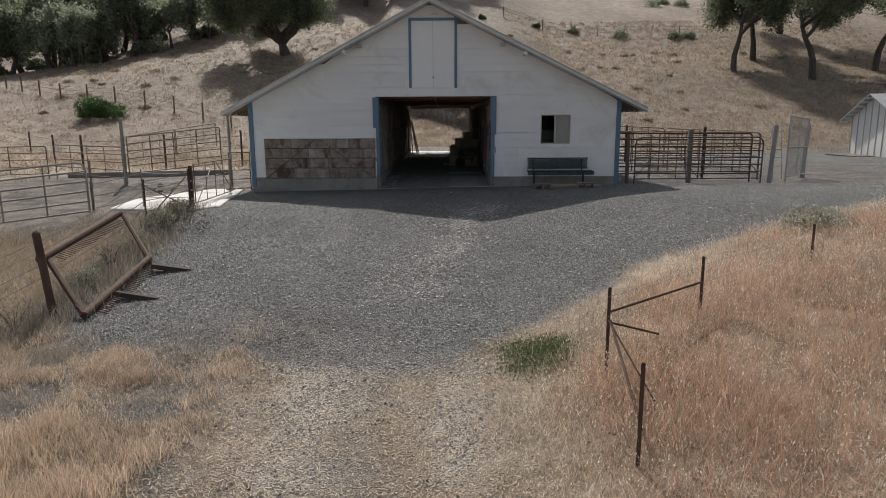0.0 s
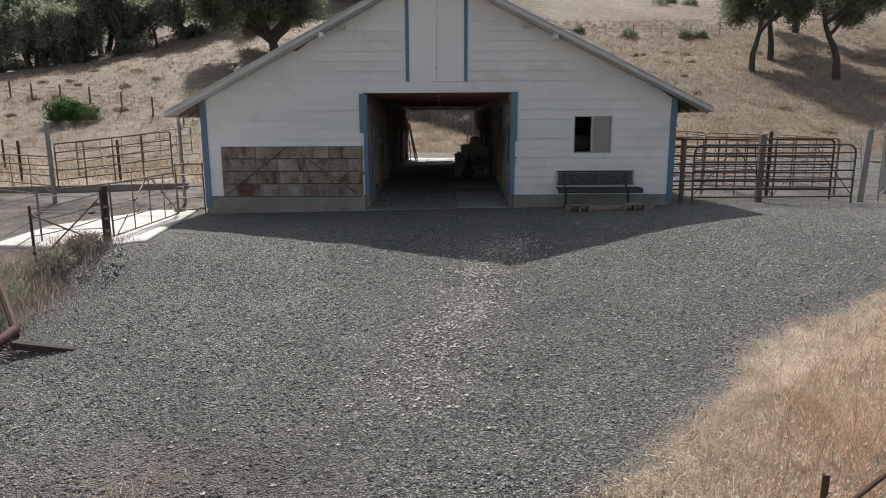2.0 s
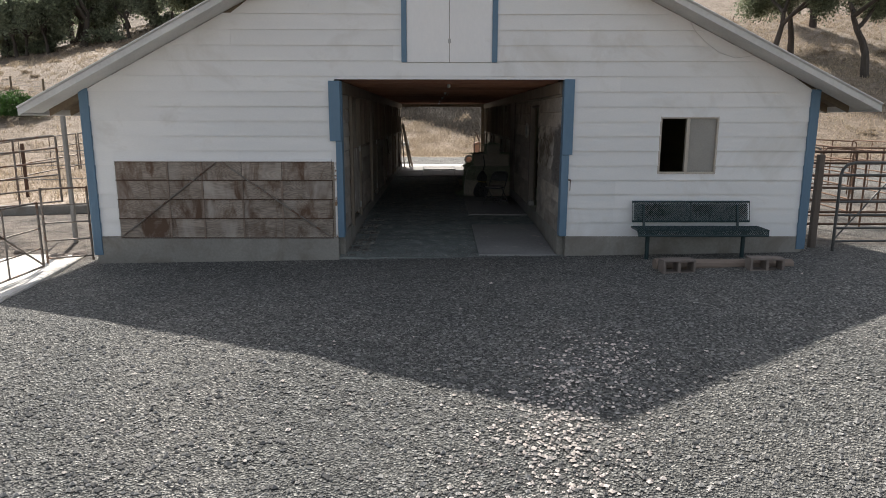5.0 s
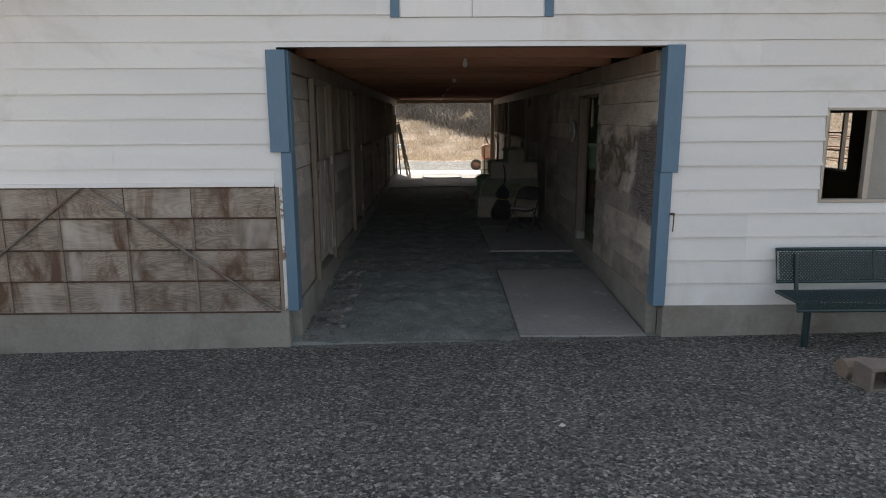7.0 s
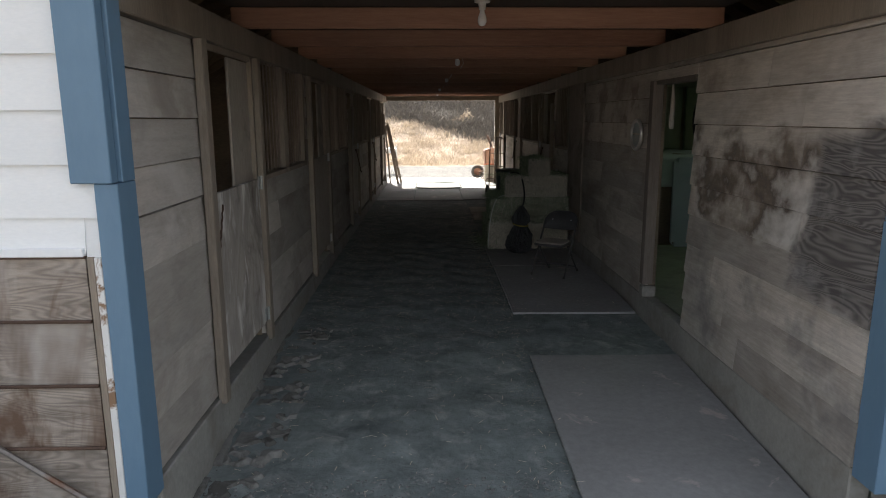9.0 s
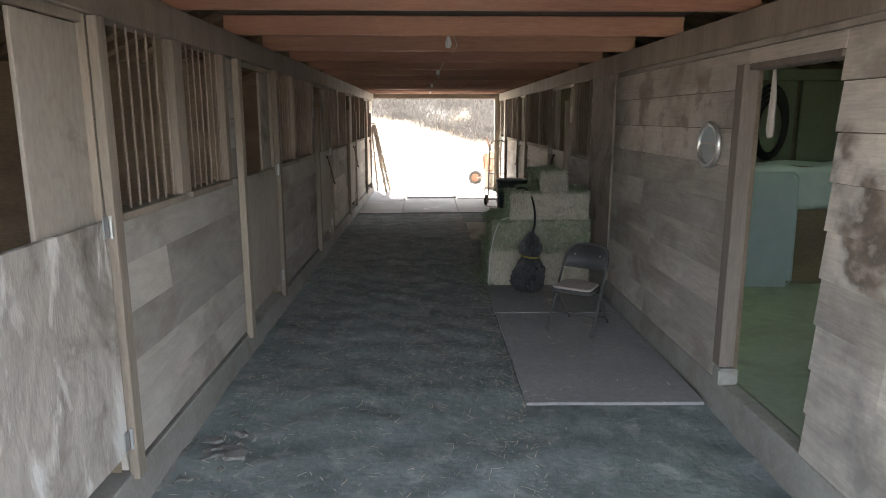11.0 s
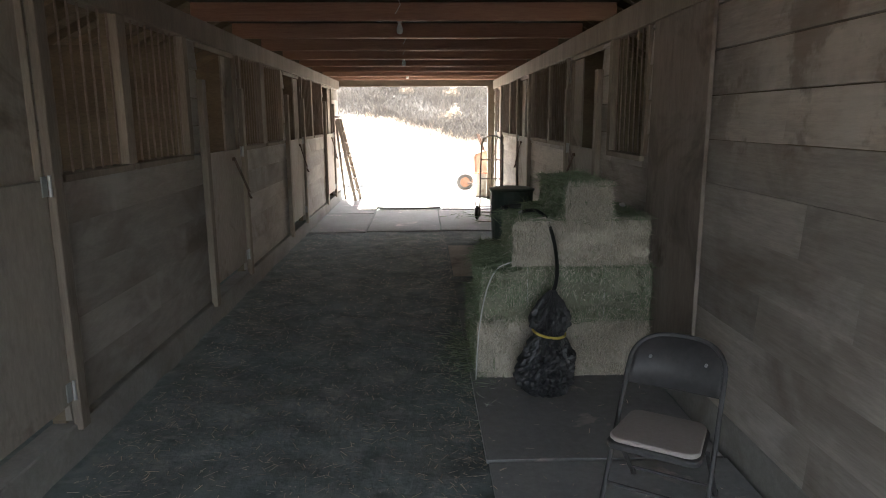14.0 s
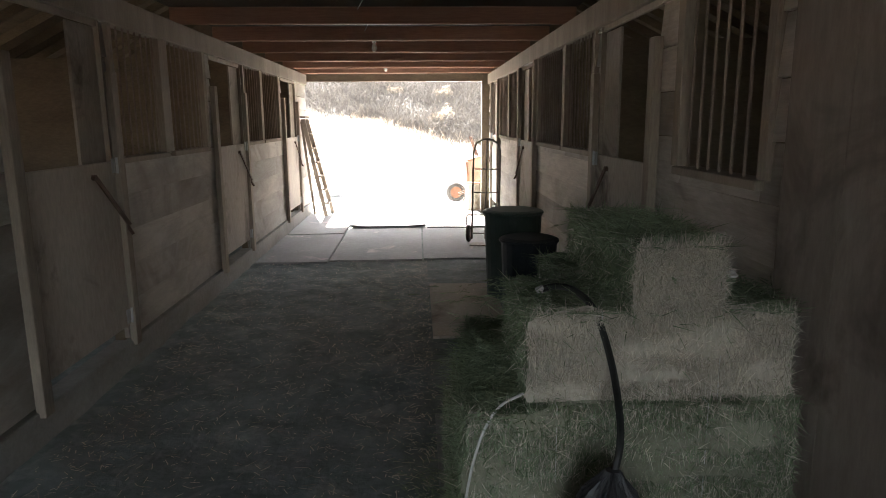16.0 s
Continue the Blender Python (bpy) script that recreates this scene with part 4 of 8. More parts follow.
CREAM = surface("cream_painted_can", (0.46, 0.41, 0.33), (0.62, 0.57, 0.47), 3.0, 40, (1, 1, 1), 0.5, bump=0.1, spread=0.0, stain=(0.25, 0.15, 0.09), stain_scale=6, stain_at=(0.55, 0.7))
ORANGE = surface("orange_sign_paint", (0.5, 0.12, 0.05), (0.6, 0.18, 0.08), 3.0, 40, (1, 1, 1), 0.6, bump=0.0, spread=0.0)


def gz(x, y):
    return float(ground_z(x, y))


# ---- facade fittings ----
loft = thing("loft_door", "tall white double loft doors, closed, in blue trim", "door")
for a, b in ((-0.702, -0.056), (-0.050, 0.594)):
    part("leaf", boxes((a, b, -0.036, -0.010, 2.896, 4.858), bevel=0.003), WHITE_DOOR, loft)
part("latch", boxes((-0.076, -0.031, -0.046, -0.036, 3.179, 3.24), bevel=0.002), GALV, loft)
for s in (-1, 1):
    for zz in (3.2, 4.6):
        part("hinge", boxes((-0.06 + s * 0.60 - 0.05, -0.06 + s * 0.60 + 0.04, -0.042, -0.036, zz, zz + 0.05)), WHITE_DOOR, loft)

vent = thing("gable_vent", "small dark triangular vent under the white ridge", "vent")
bm = bmesh.new()
for k in range(4):
    w = 0.22 - 0.05 * k
    hexa(bm, [(-w, -0.03, 5.0 + 0.024 * k), (w, -0.03, 5.0 + 0.024 * k), (w, -0.012, 5.01 + 0.024 * k), (-w, -0.012, 5.01 + 0.024 * k)],
         [(-w, -0.03, 5.007 + 0.024 * k), (w, -0.03, 5.007 + 0.024 * k), (w, -0.012, 5.023 + 0.024 * k), (-w, -0.012, 5.023 + 0.024 * k)])
part("slat", bm, DARKWOOD, vent)


def floodlight(x, z):
    f = thing("floodlight", "small weathered floodlight under the white gable eave", "floodlight", "gable floodlights")
    part("housing", boxes((x - 0.09, x + 0.09, -0.22, -0.07, z - 0.06, z + 0.05), bevel=0.02), FASCIA, f)
    part("lens", boxes((x - 0.075, x + 0.075, -0.23, -0.221, z - 0.05, z + 0.035), bevel=0.003), GALV, f)
    part("bracket", tube((x, -0.02, z + 0.03), (x, -0.10, z), 0.016), GALV, f)


floodlight(-2.28, 4.14)
floodlight(2.06, 4.16)

# gable cable that sags from the eave
cable = thing("cable", "thin pale cable sagging across the white gable", "cable")
pts = [(3.57, -0.035, 3.60), (3.70, -0.035, 3.37), (3.88, -0.035, 3.20), (4.10, -0.035, 3.05), (4.35, -0.035, 2.97), (4.55, -0.035, 2.99), (4.72, -0.035, 3.03)]
part("wire", pipe(bmesh.new(), pts, 0.004, 5), FASCIA, cable)

# clad gate that closes the left half of the front
clad = thing("clad_gate", "pipe gate clad with weathered brown plywood, water-stained", "gate")
cols = [-5.337, -4.516, -3.976, -3.344, -2.712, -1.912]
zrow = [0.15, 0.466, 0.772, 1.078, 1.372]
for i in range(4):
    for j in range(5):
        part("plywood_panel", boxes((cols[j] + 0.004, cols[j + 1] - 0.004, -0.030 - 0.002 * ((i + j) % 2), -0.004, zrow[i] + 0.004, zrow[i + 1] - 0.004)), WOODPANEL, clad)
for z in zrow:
    part("rail", tube((cols[0], -0.042, z), (cols[-1], -0.042, z), 0.009, 6), RUST, clad)
for x in cols[1:-1]:
    part("stile", boxes((x - 0.014, x + 0.014, -0.048, -0.034, 0.15, 1.372 if x < -3.5 else 1.078)), LOG, clad)
for x0, x1 in ((-3.73, -5.3), (-3.65, -1.957)):
    part("brace", tube((x0, -0.062, 1.366), (x1, -0.062, 0.175), 0.014, 6), PIPE, clad)
part("edge_strip", boxes((cols[0] - 0.0, cols[-1], -0.058, -0.004, 1.375, 1.412), bevel=0.003), WHITE_DOOR, clad, "pale painted strip with peeling edge")
part("edge_post", boxes((-1.904, -1.872, -0.045, -0.004, 0.164, 1.371), bevel=0.003), POST, clad)
part("edge_strip", boxes((-1.870, -1.838, -0.05, -0.004, 0.164, 1.371), bevel=0.003), PEELING, clad, "white strip with peeling paint")

# sliding window
window_1 = tagged(new("window_1"), "two-sash sliding window, one half open, dusty screen", "window", kind="structure")
for d in ((3.265, 4.19, -0.035, 0.05, 2.052, 2.083), (3.265, 4.19, -0.035, 0.05, 1.188, 1.219), (3.265, 3.294, -0.035, 0.05, 1.22, 2.051), (4.16, 4.19, -0.035, 0.05, 1.22, 2.051),
          (3.686, 3.737, -0.03, 0.04, 1.22, 2.051)):
    part("window_frame", boxes(d, bevel=0.003), ALU, window_1)
part("pane", boxes((3.738, 4.159, 0.004, 0.01, 1.22, 2.051)), FROST, window_1)
window_2 = tagged(new("window_2"), "small side window with glazing bars, daylight behind", "window", kind="structure")
for d in ((BX1 - 0.06, BX1 + 0.035, 3.30, 4.08, 2.04, 2.07), (BX1 - 0.06, BX1 + 0.035, 3.30, 4.08, 1.19, 1.22), (BX1 - 0.06, BX1 + 0.035, 3.30, 3.33, 1.221, 2.039), (BX1 - 0.06, BX1 + 0.035, 4.05, 4.08, 1.221, 2.039),
          (BX1 - 0.04, BX1 + 0.02, 3.57, 3.61, 1.221, 2.039), (BX1 - 0.03, BX1, 3.611, 4.049, 1.48, 1.5), (BX1 - 0.03, BX1, 3.611, 4.049, 1.74, 1.76)):
    part("window_frame", boxes(d), ALU, window_2)


# bench of expanded metal
def mesh_panel(bm, p, u, v, nu, nv, r):
    """Diamond mesh: strands crossing both ways on a rectangle from p by u and v."""
    p, u, v = Vector(p), Vector(u), Vector(v)
    k = nv
    for i in range(-k, nu + 1):
        for sgn in (1, -1):
            a, b = (i / nu, 0.0), ((i + k) / nu, 1.0)
            if sgn < 0:
                a, b = (a[0], 1.0), (b[0], 0.0)
            (x0, y0), (x1, y1) = a, b
            if x0 < 0:
                y0 = y0 + (y1 - y0) * (0 - x0) / (x1 - x0)
                x0 = 0
            if x1 > 1:
                y1 = y0 + (y1 - y0) * (1 - x0) / (x1 - x0)
                x1 = 1
            if x1 - x0 > 1e-4:
                pipe(bm, [p + u * x0 + v * y0, p + u * x1 + v * y1], r, 4)


bench = thing("bench", "dark green park bench of coated diamond mesh on two legs", "bench")
BXA, BXB = 2.87, 4.745
bm = bmesh.new()
mesh_panel(bm, (BXA + 0.03, -0.16, 0.465), (BXB - BXA - 0.06, 0, 0), (0, 0.055, 0.26), 58, 8, 0.0085)
back = part("backrest", bm, BENCHM, bench, "diamond mesh back")
back["kind"] = "stuff"
part("frame", pipe(bmesh.new(), [(BXA, -0.165, 0.445), (BXB, -0.165, 0.445), (BXB, -0.105, 0.750), (BXA, -0.105, 0.750)], 0.017, 8, closed=True), BENCHM, back)
part("bar", tube((3.81, -0.165, 0.445), (3.81, -0.105, 0.750), 0.013), BENCHM, back)
bm = bmesh.new()
mesh_panel(bm, (BXA - 0.02, -0.60, 0.365), (BXB - BXA + 0.12, 0, 0), (0, 0.36, 0.0), 60, 11, 0.0085)
mesh_panel(bm, (BXA - 0.02, -0.625, 0.285), (BXB - BXA + 0.12, 0, 0), (0, 0.02, 0.075), 60, 3, 0.0085)
seat = part("seat", bm, BENCHM, bench, "diamond mesh seat")
seat["kind"] = "stuff"
part("frame", pipe(bmesh.new(), [(BXA - 0.03, -0.62, 0.290), (BXB + 0.10, -0.62, 0.290), (BXB + 0.10, -0.60, 0.365), (BXB + 0.10, -0.23, 0.365), (BXA - 0.03, -0.23, 0.365), (BXA - 0.03, -0.60, 0.365)], 0.017, 8, closed=True), BENCHM, seat)
for x in (3.05, 4.55):
    part("leg", pipe(bmesh.new(), [(x, -0.42, -0.3), (x, -0.42, 0.340)], 0.033, 10), BENCHM, bench)
    part("bracket", boxes((x - 0.02, x + 0.02, -0.58, -0.14, 0.320, 0.355), bevel=0.004), BENCHM, bench)
    part("back_support", pipe(bmesh.new(), [(x, -0.20, 0.340), (x, -0.135, 0.710)], 0.022, 8), BENCHM, bench)


def cinder_block(x, y, rz):
    c = thing("cinder_block", "grey-brown hollow concrete block lying on gravel", "block", "blocks by the bench", pose(x, y, gz(x, y) - 0.015, 0, 0, rz))
    bm = bmesh.new()
    w, d, h = 0.235, 0.10, 0.20
    box(bm, -w, w, -d, d, 0.0, 0.03)
    box(bm, -w, w, -d, d, h - 0.03, h)
    for a, b in ((-w, -w + 0.035), (-0.02, 0.02), (w - 0.035, w)):
        box(bm, a, b, -d, d, 0.0302, h - 0.0302)
    bmesh.ops.bevel(bm, geom=bm.edges[:], offset=0.004, segments=1, affect="EDGES")
    part("shell", bm, BLOCK, c)


cinder_block(3.20, -1.42, 4)
cinder_block(4.46, -1.40, -3)
log = thing("log", "weathered grey pole lying behind the blocks", "log")
bm = pipe(bmesh.new(), [(2.92 + 0.2 * i, -1.20 + 0.012 * math.sin(i * 1.3), gz(3.8, -1.2) + 0.075 + 0.006 * math.sin(i * 2.1)) for i in range(11)], 0.085, 10,
          taper=[1 - 0.012 * i + 0.04 * math.sin(i * 2.7) for i in range(11)])
part("pole", bm, LOG, log)

# latch on the jamb
latch = thing("bolt_latch", "rusty slide bolt hanging on the blue door jamb", "latch")
part("bolt", tube((1.88, -0.07, 1.09), (1.84, -0.07, 1.095), 0.012), RUST, latch)
part("chain", tube((1.876, -0.07, 1.08), (1.874, -0.068, 0.92), 0.006), RUST, latch)

# ---- aisle: doors, posts, bars ----
def stall_door(side, y0, y1, strap, chain):
    x = AL if side < 0 else AR
    s = -side                     # towards the aisle
    X = lambda a, b: tuple(sorted((x + s * a, x + s * b)))
    label = "dusty plywood half door of a stall, closed, dark strap latch" if strap else "worn plywood half door of a stall, closed, steel hinges"
    d = thing("stall_door", label, "door", "stall doors")
    part("leaf", boxes(X(-0.012, 0.018) + (y0 + 0.012, y1 - 0.012, 0.325, 1.50), bevel=0.003), PLYWORN if chain else PLY, d)
    if strap:
        a, b = Vector((x + s * 0.03, y1 - 0.34, 1.43)), Vector((x + s * 0.066, y1 + 0.03, 1.05))
        part("strap", boxes_along(a, b, Vector((0, 1, 0)), 0.024, 0.006), RUST, d, "dark iron strap latch")
        part("pivot", tube((x + s * 0.018, a.y, a.z - 0.02), (x + s * 0.045, a.y, a.z - 0.02), 0.016), RUST, d)
        part("hook", tube((x + s * 0.04, b.y, b.z + 0.01), (x + s * 0.085, b.y, b.z - 0.07), 0.012), RUST, d)
    for zz in (0.345, 1.42):
        part("hinge", boxes(X(0.0185, 0.026) + (y1 - 0.06, y1 - 0.013, zz, zz + 0.10), bevel=0.002), GALV, d)
        part("hinge_pin", tube((x + s * 0.034, y1 - 0.006, zz - 0.004), (x + s * 0.034, y1 - 0.006, zz + 0.104), 0.009), GALV, d)
    if chain:
        pts = [(x + s * (0.026 + 0.004 * (k % 2)), y0 + 0.20 - 0.012 * k, 1.42 - 0.028 * k) for k in range(18)]
        part("chain", pipe(bmesh.new(), pts, 0.006, 5), RUST, d, "thin rusty chain")
    return d


def jamb(side, y, w, z0, z1, proud):
    x = AL if side < 0 else AR
    s = -side
    a, b = sorted((x + s * 0.004, x + s * proud))
    return boxes((a, b, y - w / 2, y + w / 2, z0, z1), bevel=0.004)


for side, doors, wins in ((-1, STALL_L, WIN_L), (1, STALL_R, WIN_RS)):
    x = AL if side < 0 else AR
    s = -side
    frame_set = tagged(new("trim_stalls_%d" % (1 if side < 0 else 2)), "grey-brown lumber posts and sills framing the stall openings", "trim", kind="structure")
    for k, (a, b) in enumerate(doors):
        stall_door(side, a, b, side > 0 or k >= 2, side < 0 and k == 0)
        short = (side < 0 and k >= 2) or (side > 0 and k == 0)
        part("post", jamb(side, a - 0.035, 0.09, 0.165, (2.12 if side < 0 else 2.21) if short else HEAD - 0.004, 0.058), POST, frame_set)
        part("post", jamb(side, b + 0.045, 0.085, 0.165, 2.10 if short else HEAD - 0.004, 0.052), POST, frame_set)
        # wide pale board behind the open upper half
        aa, bb = sorted((x - s * 0.05, x - s * 0.03))
        part("wide_board", boxes((aa, bb, b - (0.5 if k == 0 and side < 0 else 0.36), b - 0.016, 1.35, 2.385), bevel=0.003), PLY, frame_set)
        aa, bb = sorted((x - s * 0.03, x - s * 0.005))
        part("header", boxes((aa, bb, a, b - 0.016, 2.39, HEAD), bevel=0.003), POST, frame_set)
        aa, bb = sorted((x - s * 0.062, x + s * 0.003))
        part("lining", boxes((aa, bb, b - 0.0145, b + 0.0005, 1.49, HEAD - 0.002), bevel=0.002), POST, frame_set)
    for k, (a, b) in enumerate(wins):
        aa, bb = sorted((x - s * 0.09, x + s * 0.035))
        part("sill", boxes((aa, bb, a - 0.02, b + 0.02, SILL - 0.035, SILL + 0.006), bevel=0.004), POST, frame_set)
        aa, bb = sorted((x - s * 0.05, x + s * 0.02))
        after = [w[0] for w in wins if 0 < w[0] - b < 0.2]
        part("mullion", boxes((aa, bb, b - 0.012, after[0] - 0.004 if after else b + 0.075, SILL + 0.007, HEAD - 0.002), bevel=0.003), POST, frame_set)
        if not any(0 < a - w[1] < 0.2 for w in wins):
            part("mullion", boxes((aa, bb, a - 0.062, a - 0.004, SILL + 0.007, HEAD - 0.002), bevel=0.003), POST, frame_set)
        grille = thing("stall_grille", "thin rusty vertical bars in a stall opening", "grille", "stall grilles")
        n = int((b - a) / 0.105)
        for i in range(n):
            y = a + (i + 0.5) * (b - a) / n
            part("rod", tube((x - s * 0.02, y, SILL - 0.01), (x - s * 0.02, y, HEAD), 0.0075, 6), LOG, grille)
# full-height boards on the tack room side
tall = tagged(new("trim_tall_boards"), "tall rough boards and a grey post covering the wall joint", "trim", kind="structure")
part("tall_board", boxes((AR - 0.028, AR - 0.003, 6.27, 6.84, 0.24, HEAD - 0.003), bevel=0.003), TALLBOARD, tall)
part("tall_board", boxes((AR - 0.0275, AR - 0.003, 6.842, 7.20, 0.24, HEAD - 0.003), bevel=0.003), TALLBOARD, tall)
# door frame of the tack room, door leaf opened inwards
door_1 = tagged(new("door_1"), "dark worn plank door frame of the tack room, standing open", "door", kind="structure")
part("door_frame", boxes((AR - 0.03, AR + 0.07, 3.40, 3.50, 0.345, 2.30), bevel=0.003), JAMBM, door_1)
part("door_head", boxes((AR - 0.008, AR + 0.12, 2.461, 3.374, 2.262, 2.30), bevel=0.003), JAMBM, door_1)
part("stone_block", boxes((AR - 0.035, AR + 0.10, 3.37, 3.49, 0.218, 0.335), bevel=0.015), CONCRETE, door_1, "small pale concrete block at the jamb")

# stall partitions
for k, (y, sd) in enumerate([(4.58, -1), (8.31, -1), (11.82, -1), (15.38, -1), (7.2, 1), (10.28, 1), (14.1, 1)]):
    x0, x1 = (BX0 + 0.1, AL - 0.10) if sd < 0 else (AR + 0.10, BX1 - 0.1)
    w = core("wall_partition_%d" % (k + 1), "x", y, -1, x0, x1, 0.0, 2.4, 0.04, [], DARKWOOD, "dark stained board partition between stalls")
    siding(w, "x", y, -1, x0, x1, 0.0, 2.4, 0.20, [], DARKWOOD, 40 + k, merge=True, name="boards", thick=0.012)

# ---- tack room ----
tagged(link("floor_tack_room", boxes((AR + 0.14, BX1 - 0.11, 0.13, 7.14, -0.05, 0.205)), GREENFLOOR), "green painted concrete floor of the tack room", "floor", kind="structure")
panels = tagged(new("wall_tack_panels"), "dull green panels between studs", "wall panel", kind="structure")
for i in range(5):
    part("panel", boxes((2.0 + 0.7 * i, 2.64 + 0.7 * i, 7.05, 7.10, 1.3, 2.40), bevel=0.003), GREENWALL, panels)
part("rail", boxes((1.9, 5.4, 7.0, 7.049, 2.405, 2.53), bevel=0.004), GREENWALL, panels)
table = thing("folding_table", "pale folding table top standing on edge against the counter", "table", at=pose(3.27, 6.05, 0.211, -2, 0, 2))
bm = boxes((-0.36, 0.36, -0.02, 0.02, 0, 1.22))
bmesh.ops.bevel(bm, geom=[e for e in bm.edges if abs(e.verts[0].co.y - e.verts[1].co.y) > 0.02], offset=0.06, segments=4, affect="EDGES")
part("tabletop", bm, TABLETOP, table)
part("edge", pipe(bmesh.new(), [(-0.30, -0.012, 0.004), (0.30, -0.012, 0.004), (0.355, -0.012, 0.06), (0.355, -0.012, 1.16), (0.30, -0.012, 1.216), (-0.30, -0.012, 1.216), (-0.355, -0.012, 1.16), (-0.355, -0.012, 0.06)], 0.012, 6, closed=True), TABLETOP, table)
counter = thing("storage_box", "long dark wooden feed box in the tack room", "feed box")
part("body", boxes((2.5, 5.2, 6.17, 6.78, 0.207, 1.44), bevel=0.01), DARKWOOD, counter)
part("lid", boxes((2.48, 5.22, 6.145, 6.80, 1.442, 1.475), bevel=0.006), DARKWOOD, counter)
bm = bmesh.new()
nx, ny = 40, 14
V = [[None] * (ny + 1) for _ in range(nx + 1)]
for i in range(nx + 1):
    for j in range(ny + 1):
        xx = 2.46 + 2.78 * i / nx
        t = j / ny
        yy, zz = (6.115 + 0.68 * (t - 0.45) / 0.55, 1.49) if t > 0.45 else (6.11, 1.49 - 0.46 * (0.45 - t) / 0.45)
        V[i][j] = bm.verts.new((xx, yy - 0.012 * math.sin(xx * 19) * (1 - t), zz + 0.02 * math.sin(xx * 9 + 5 * t) * (t > 0.45)))
for i in range(nx):
    for j in range(ny):
        bm.faces.new((V[i][j], V[i + 1][j], V[i + 1][j + 1], V[i][j + 1]))
sheet = link("plastic_sheet", bm, CLOTH, smooth=True)
sheet.modifiers.new("thickness", "SOLIDIFY").thickness = 0.004
tagged(sheet, "pale crinkled plastic sheet draped over the feed box", "sheet")

for cx, cz, w, hgt in ((3.72, 1.93, 0.21, 0.42), (4.8, 1.91, 0.25, 0.42)):
    c = thing("hose_coil", "dark rubber hose coiled on the tack room wall", "hose", "hose coils")
    for k in range(4):
        q = 1 - 0.09 * k
        part("loop", pipe(bmesh.new(), [(cx + w * q * math.cos(u), 7.0 - 0.012 * k, cz + hgt * q * math.sin(u) - 0.02 * k) for u in (2 * math.pi * i / 28 for i in range(28))], 0.022, 8, closed=True), HOSE, c)
rag = thing("hanging_strap", "pale tan cloth strap hanging inside the door jamb", "strap")
part("cloth", pipe(bmesh.new(), [(1.86, 3.36, 2.27), (1.865, 3.355, 2.1), (1.86, 3.35, 1.9), (1.865, 3.35, 1.86)], 0.022, 6, taper=[0.4, 0.9, 1.1, 0.8]), SEATPAD, rag)

# ---- ceiling bulbs ----
bulb0 = thing("ceiling_bulb", "bare white bulb in a ceramic lampholder under a joist", "light bulb", "aisle bulbs", pose(-0.03, 1.90, 2.774))
part("holder", pipe(bmesh.new(), [(0, 0, 0), (0, 0, -0.025), (0, 0, -0.03), (0, 0, -0.075)], 0.055, 12, taper=[1, 1, 0.5, 0.42]), CERAMIC, bulb0)
part("bulb", pipe(bmesh.new(), [(0, 0, -0.07), (0, 0, -0.095), (0, 0, -0.125), (0, 0, -0.155), (0, 0, -0.175), (0, 0, -0.182)], 0.032, 12, taper=[0.45, 0.6, 0.95, 1.0, 0.7, 0.25]), BULBGLASS, bulb0, smooth=True)
for x, y in ((-0.06, 5.45), (-0.10, 9.25), (-0.17, 13.2), (-0.19, 16.5)):
    copy_thing(bulb0, pose(x, y, 2.774))
for k, (x, y) in enumerate(((-0.04, 5.75), (-0.12, 7.9), (-0.12, 10.0), (-0.16, 11.2))):
    w = thing("loose_wire", "short pale wire end hanging down between the joists", "wire", "hanging wires")
    part("strand", pipe(bmesh.new(), [(x, y, 2.776), (x + 0.05, y, 2.71), (x + 0.07, y + 0.01, 2.65), (x + 0.03, y, 2.58)], 0.003, 5), CORD, w)

# ---- mats ----
def mat_sheet(x0, x1, y0, y1, z, label, material=MAT, lift=0.0, group="floor mats"):
    bm = bmesh.new()
    n, m = 8, 8
    rows = []
    for i in range(n + 1):
        rows.append([bm.verts.new((x0 + (x1 - x0) * i / n, y0 + (y1 - y0) * j / m, z + float(floor_z(y0 + (y1 - y0) * j / m)) + 0.024 + 0.004 * wob(i * 1.0, j * 1.0, 1.7, x0) + lift * abs(i / n * 2 - 1) ** 3 * (0.4 + 0.6 * j / m))) for j in range(m + 1)])
    for i in range(n):
        for j in range(m):
            bm.faces.new((rows[i][j], rows[i + 1][j], rows[i + 1][j + 1], rows[i][j + 1]))
    g = bmesh.ops.extrude_face_region(bm, geom=bm.faces[:])
    for v in g["geom"]:
        if isinstance(v, bmesh.types.BMVert):
            v.co.z -= 0.022
    bmesh.ops.recalc_face_normals(bm, faces=bm.faces[:])
    return tagged(link("floor_mat", bm, material), label, "mat", group)


mat_sheet(0.445, 1.705, 0.03, 2.44, 0.0, "dusty grey rubber mat on the dirt floor")
mat_sheet(0.44, 1.70, 3.595, 5.73, 0.0, "dusty grey rubber mat under the chair")
mat_sheet(0.43, 1.69, 5.755, 8.526, 0.0, "dusty grey rubber mat under the hay stack")
mat_sheet(0.45, 1.12, 9.97, 11.76, 0.0, "brown plywood sheet lying on the floor", PLY)
mat_sheet(-1.72, -0.82, 12.996, 15.036, 0.0, "pale dusty mat near the rear doorway")
mat_sheet(-0.8, 0.38, 13.057, 15.52, 0.0, "pale dusty mat near the rear doorway")
mat_sheet(0.4, 1.66, 13.098, 15.52, 0.0, "pale dusty mat near the rear doorway")
mat_sheet(-1.72, -0.84, 15.116, 17.638, 0.0, "pale dusty mat near the rear doorway")
